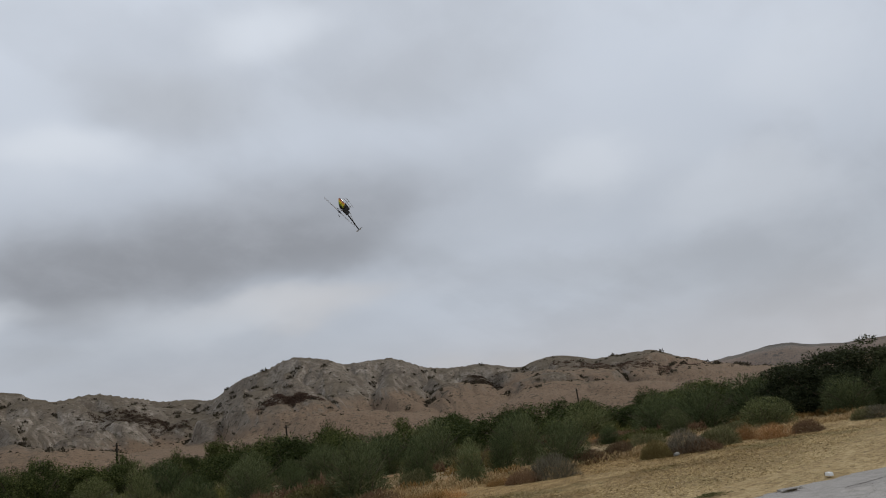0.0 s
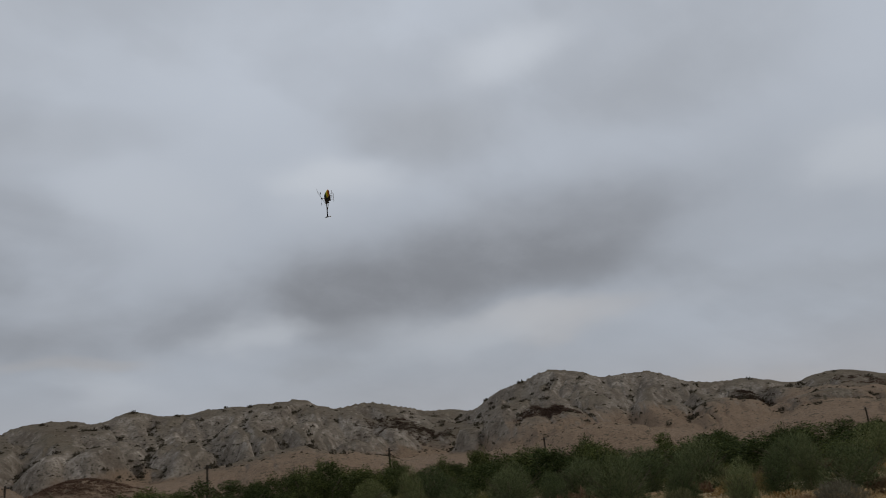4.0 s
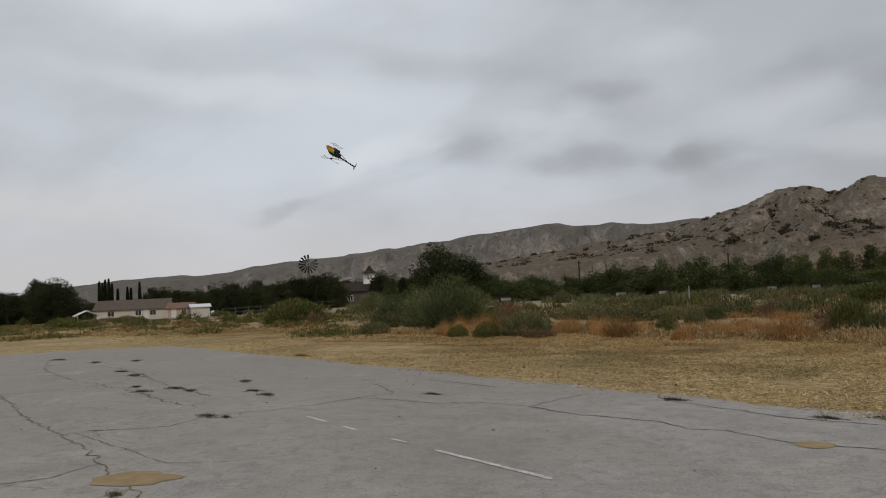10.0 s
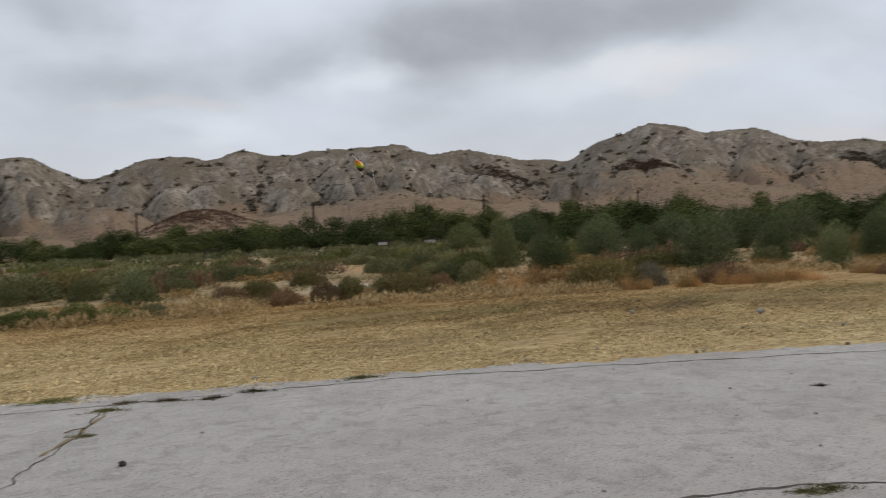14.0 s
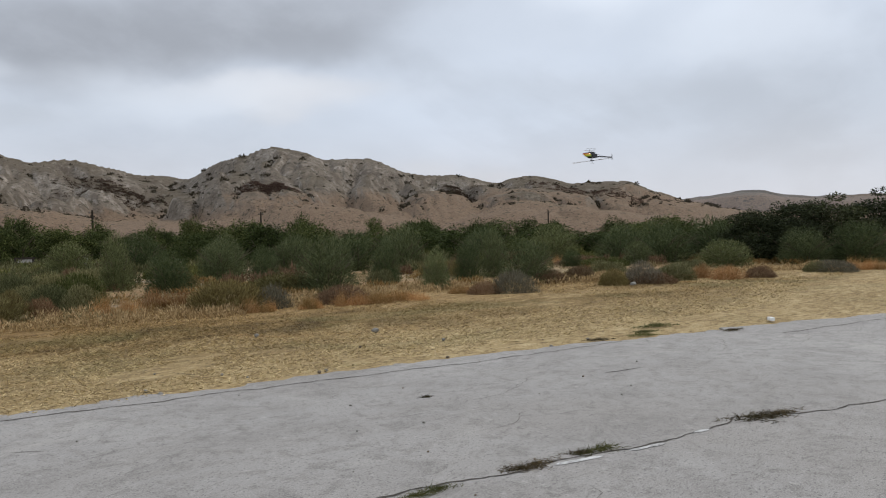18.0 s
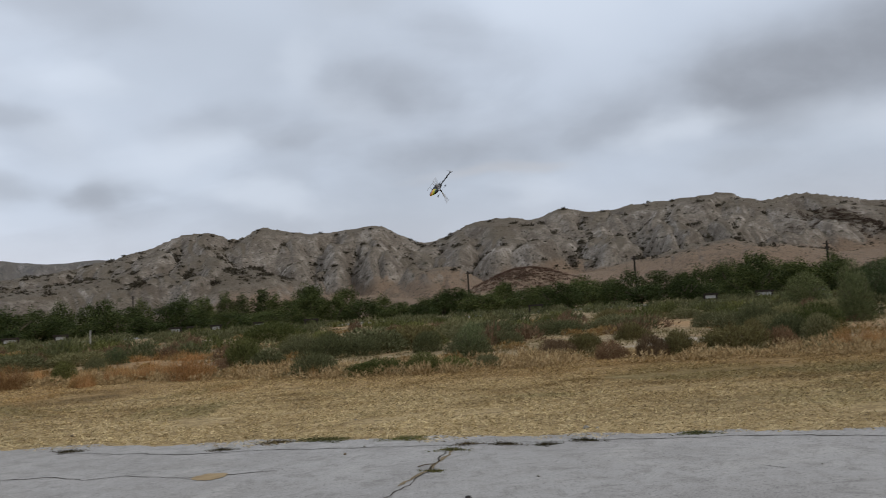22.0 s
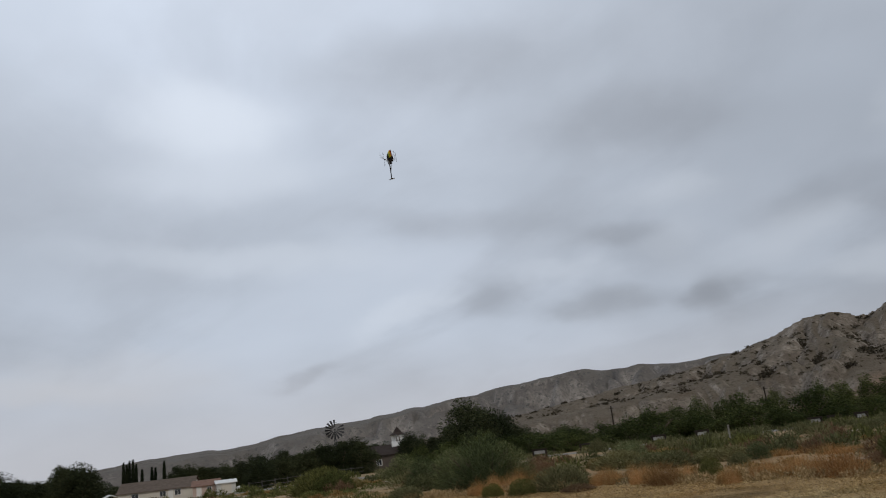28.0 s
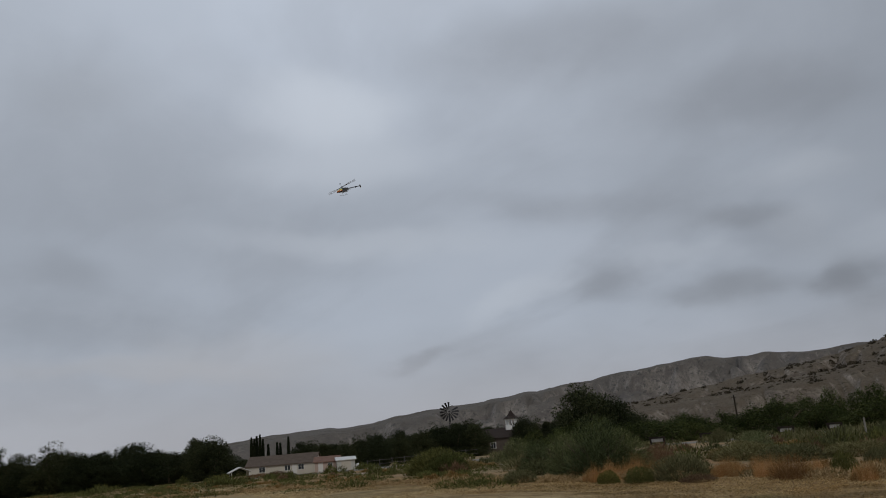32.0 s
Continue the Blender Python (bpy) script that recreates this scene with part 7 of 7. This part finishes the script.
    (14.25, 8.28, 15.27, 3.59, 170.6, -8.1, -27.2),
    (14.375, 8.81, 14.76, 3.77, 169.5, -8.8, -22.3),
    (14.5, 9.37, 14.75, 3.88, 168.3, -9.3, -17.3),
    (14.75, 10.5, 15.76, 3.94, 167.3, -10.5, -21.1),
    (15, 11.57, 17.2, 3.91, 166.4, -11.7, -24.8),
    (15.25, 12.74, 18.88, 3.88, 165.6, -12.9, -28.6),
    (15.5, 14.16, 20.62, 3.91, 164.8, -14.2, -32.3),
    (15.75, 16.07, 22.79, 4.07, 152.7, -48.1, -19.8),
    (16, 18.32, 25.35, 4.29, 94.4, -72.3, 38.9),
    (16.25, 20.47, 27.51, 4.51, 23.8, -52.4, 109.9),
    (16.5, 22.05, 28.48, 4.65, 9.5, -18.9, 124.6),
    (16.625, 22.12, 27.65, 4.62, 7.3, -25.6, 118.4),
    (16.75, 21.57, 25.6, 4.5, 5.8, -32.6, 112.1),
    (16.875, 21.01, 23.21, 4.38, 5.1, -39.6, 105.5),
    (17, 21.04, 21.35, 4.34, 5.6, -46.7, 98.2),
    (17.125, 21.94, 20.32, 4.43, -33.5, -72.2, 123.1),
    (17.25, 23.36, 19.63, 4.59, -134.7, -67.4, -149.2),
    (17.375, 24.91, 18.97, 4.77, -163.7, -40.6, -134.8),
    (17.5, 26.22, 18.05, 4.88, -179.5, -12.7, -137.3),
    (17.625, 27.39, 16.71, 4.89, 179.9, -12.4, -135),
    (17.75, 28.55, 15.14, 4.85, 179.3, -12, -132.8),
    (17.875, 29.37, 13.54, 4.81, 178.8, -11.7, -130.5),
    (18, 29.49, 12.12, 4.82, 178.2, -11.3, -128.3),
    (18.125, 28.77, 10.79, 4.91, -142.5, -37.5, -151.2),
    (18.25, 27.4, 9.5, 5.05, -85.7, -39.3, 165.9),
    (18.375, 25.59, 8.45, 5.2, -44.2, -14.7, 140.3),
    (18.5, 23.54, 7.88, 5.32, -14.9, 18.3, 135.6),
    (18.625, 20.94, 7.83, 5.4, -26, 33.1, 145.2),
    (18.75, 17.8, 8.2, 5.46, -36.2, 49.4, 152.9),
    (18.875, 14.8, 8.92, 5.52, -47.2, 66.4, 158),
    (19, 12.64, 9.93, 5.6, -72.6, 83.4, 147.7),
    (19.125, 11.72, 11.21, 5.69, -17.5, 79.7, -153.1),
    (19.25, 11.6, 12.8, 5.79, -1.5, 72.1, -132.9),
    (19.375, 11.7, 14.7, 5.92, 3.5, 63.9, -123.8),
    (19.5, 11.42, 16.95, 6.15, 5, 55.5, -117.9),
    (19.625, 10.46, 19.84, 6.52, -76.6, 70, -173.5),
    (19.75, 9.19, 23.28, 7.01, -141.7, 48.9, 147.7),
    (19.875, 8.03, 26.64, 7.49, -171.5, 21, 149.5),
    (20, 7.39, 29.32, 7.85, 160.1, -2.7, 164.5),
    (20.125, 7.57, 31.2, 8.07, 144.8, -3.9, -166.3),
    (20.25, 8.29, 32.57, 8.23, 130.8, 2.5, -137.8),
    (20.375, 9.11, 33.52, 8.26, 121.3, 14.6, -110.9),
    (20.5, 9.58, 34.1, 8.14, 118.2, 29.7, -83.8),
    (20.625, 9.58, 34.22, 7.69, 84.8, 43.4, -108.4),
    (20.75, 9.35, 33.87, 6.99, 43.7, 42.2, -141.1),
    (20.875, 8.99, 33.29, 6.35, 12.2, 26.8, -163.6),
    (21, 8.57, 32.68, 6.05, -9.2, 5, -173.7),
    (21.125, 8.13, 31.97, 6.34, -25.9, -7.1, -166.8),
    (21.25, 7.61, 31.09, 7.01, -44.7, -16.5, -156.4),
    (21.375, 7.01, 30.25, 7.68, -65.8, -21.8, -142.8),
    (21.5, 6.33, 29.66, 7.98, -88, -22, -127.8),
    (21.625, 5.59, 29.52, 7.77, -95.2, -24.9, -125),
    (21.75, 4.77, 29.68, 7.26, -102.7, -27.4, -121.7),
    (21.875, 3.85, 29.78, 6.63, -110.6, -29.5, -118),
    (22, 2.77, 29.47, 6.05, -118.7, -31.2, -114),
    (22.125, 1.42, 28.68, 5.5, -153.4, -27.5, -86.7),
    (22.25, -0.15, 27.59, 4.89, 178.7, -12, -67.2),
    (22.375, -1.71, 26.24, 4.38, 157.3, 9.7, -57),
    (22.5, -3.04, 24.69, 4.11, 136.9, 33.6, -54.9),
    (22.625, -4.03, 22.72, 4.26, 114.1, 30.6, -61.1),
    (22.75, -4.8, 20.37, 4.69, 92.6, 25.9, -65.3),
    (22.875, -5.52, 18.12, 5.12, 72.3, 20.1, -67.2),
    (23, -6.34, 16.44, 5.24, 52.8, 14.1, -67),
    (23.125, -7.41, 15.6, 4.84, 40, 14.1, -66.5),
    (23.25, -8.6, 15.3, 4.12, 27.2, 14.2, -66),
    (23.375, -9.69, 15.17, 3.43, 14.4, 14.4, -65.5),
    (23.5, -10.47, 14.85, 3.09, 1.5, 14.7, -65.1),
    (23.625, -10.81, 14.2, 3.29, -22.4, 6.7, -74.5),
    (23.75, -10.84, 13.44, 3.81, -44.7, -4.2, -79.8),
    (23.875, -10.76, 12.7, 4.43, -66.7, -16.3, -80.6),
    (24, -10.75, 12.15, 4.91, -90.5, -27.7, -76.3),
    (24.125, -10.84, 11.76, 5.19, -122.8, -31.1, -55.4),
    (24.25, -10.95, 11.46, 5.41, -153.9, -24.3, -35.9),
    (24.375, -11.05, 11.38, 5.58, -179.6, -10.1, -23.3),
    (24.5, -11.12, 11.65, 5.74, 158.4, 7.7, -18.1),
    (24.625, -11.18, 12.22, 5.89, 150.8, 15.4, -19.7),
    (24.75, -11.25, 13.04, 6.01, 142.7, 22.7, -22.5),
    (24.875, -11.24, 14.28, 6.12, 133.7, 29.6, -26.6),
    (25, -11.07, 16.12, 6.21, 123.4, 35.8, -32.2),
    (25.125, -10.52, 19.21, 6.25, 106.9, 25.9, -26.2),
    (25.25, -9.71, 23.25, 6.26, 90.5, 17.9, -17.8),
    (25.375, -9.04, 27, 6.3, 73.6, 12.5, -7.7),
    (25.5, -8.94, 29.23, 6.4, 56.2, 10.2, 3.4),
    (25.75, -10.03, 30.45, 6.75, 70, 13.4, -9.9),
    (26, -11.71, 30.33, 7.14, 83.1, 19.6, -22.3),
    (26.25, -13.49, 29.55, 7.6, 95.1, 28.2, -33.6),
    (26.5, -14.91, 28.79, 8.16, 106.1, 38.7, -43.6),
    (26.75, -15.75, 28.1, 8.81, 102.4, 40.8, -42.3),
    (27, -16.29, 27.15, 9.53, 98.6, 43, -41.1),
    (27.25, -16.8, 26.09, 10.35, 94.7, 45.3, -40.1),
    (27.5, -17.36, 25.22, 11.08, 90.7, 47.6, -39.3),
    (27.625, -17.95, 24.68, 11.72, 95, 45.8, -36),
    (27.75, -18.7, 24.09, 12.53, 98.9, 43.7, -33),
    (27.875, -19.49, 23.52, 13.33, 102.6, 41.6, -30.4),
    (28, -20.19, 23.04, 13.96, 106, 39.3, -28),
    (28.125, -20.77, 22.63, 14.32, 111, 37.7, -24.7),
    (28.25, -21.3, 22.27, 14.52, 115.8, 35.9, -21.6),
    (28.375, -21.8, 22.03, 14.67, 120.3, 33.9, -18.9),
    (28.5, -22.31, 21.96, 14.92, 124.6, 31.8, -16.4),
    (28.625, -22.78, 22.27, 15.33, 115.2, 38.8, -19.2),
    (28.75, -23.24, 22.83, 15.81, 104.2, 45.3, -23.8),
    (28.875, -23.72, 23.39, 16.28, 91.1, 51, -31),
    (29, -24.21, 23.68, 16.64, 75.2, 55.3, -41.1),
    (29.125, -24.72, 23.43, 16.88, 83.5, 52.3, -37.3),
    (29.25, -25.23, 22.89, 17.04, 91, 49.1, -34.4),
    (29.375, -25.82, 22.4, 17.13, 97.8, 45.7, -32.3),
    (29.5, -26.6, 22.26, 17.18, 104.1, 42.1, -30.9),
    (29.625, -27.75, 22.72, 17.17, 109.8, 45, -25.2),
    (29.75, -29.15, 23.55, 17.1, 116.2, 47.4, -18.8),
    (29.875, -30.5, 24.43, 16.99, 123.3, 49.2, -11.7),
    (30, -31.49, 25.1, 16.85, 130.9, 50.5, -4.1),
    (30.125, -31.99, 25.41, 16.7, 92.3, 42.9, -20),
    (30.25, -32.17, 25.55, 16.51, 61.8, 30.5, -25.9),
    (30.375, -32.23, 25.67, 16.32, 35.7, 17.3, -24),
    (30.5, -32.4, 25.92, 16.15, 10.2, 6.2, -16.6),
    (30.625, -32.77, 26.44, 15.98, 12.1, 1.4, 26.1),
    (30.75, -33.21, 27.12, 15.81, 10.1, -3.4, 68.8),
    (30.875, -33.61, 27.72, 15.68, 5.4, -5.6, 111.7),
    (31, -33.79, 27.97, 15.59, 0.5, -4, 154.7),
    (31.125, -33.72, 27.79, 15.58, -3.3, -2, 159.6),
    (31.25, -33.48, 27.33, 15.64, -6.9, 0.2, 164.3),
    (31.375, -33.13, 26.68, 15.69, -10.3, 2.8, 168.8),
    (31.5, -32.73, 25.96, 15.66, -13.5, 5.6, 173.2),
    (31.625, -32.26, 25.16, 15.54, -13.4, 10.2, 167.3),
    (31.75, -31.7, 24.22, 15.36, -13.7, 14.9, 161.2),
    (31.875, -31.11, 23.21, 15.15, -14.5, 19.4, 155),
    (32, -30.54, 22.24, 14.95, -16, 23.9, 148.5),
]


def motions():
    """The flight, and the spin of both rotors."""
    walk(helicopter, [(t, pose(x, y, z, a, b, c)) for t, x, y, z, a, b, c in FLIGHT])
    spin, tail_spin = [], []
    for k in range(frame(32.0)):
        spin.append((k / FPS, pose(0, 0, 0.15, 0, 0, 125 + 86.0 * k)))
        tail_spin.append((k / FPS, pose(0, -0.925, -0.033, 87.0 * k, 0, 0)))
    walk(main_rotor, spin)
    walk(tail_rotor, tail_spin)


motions()
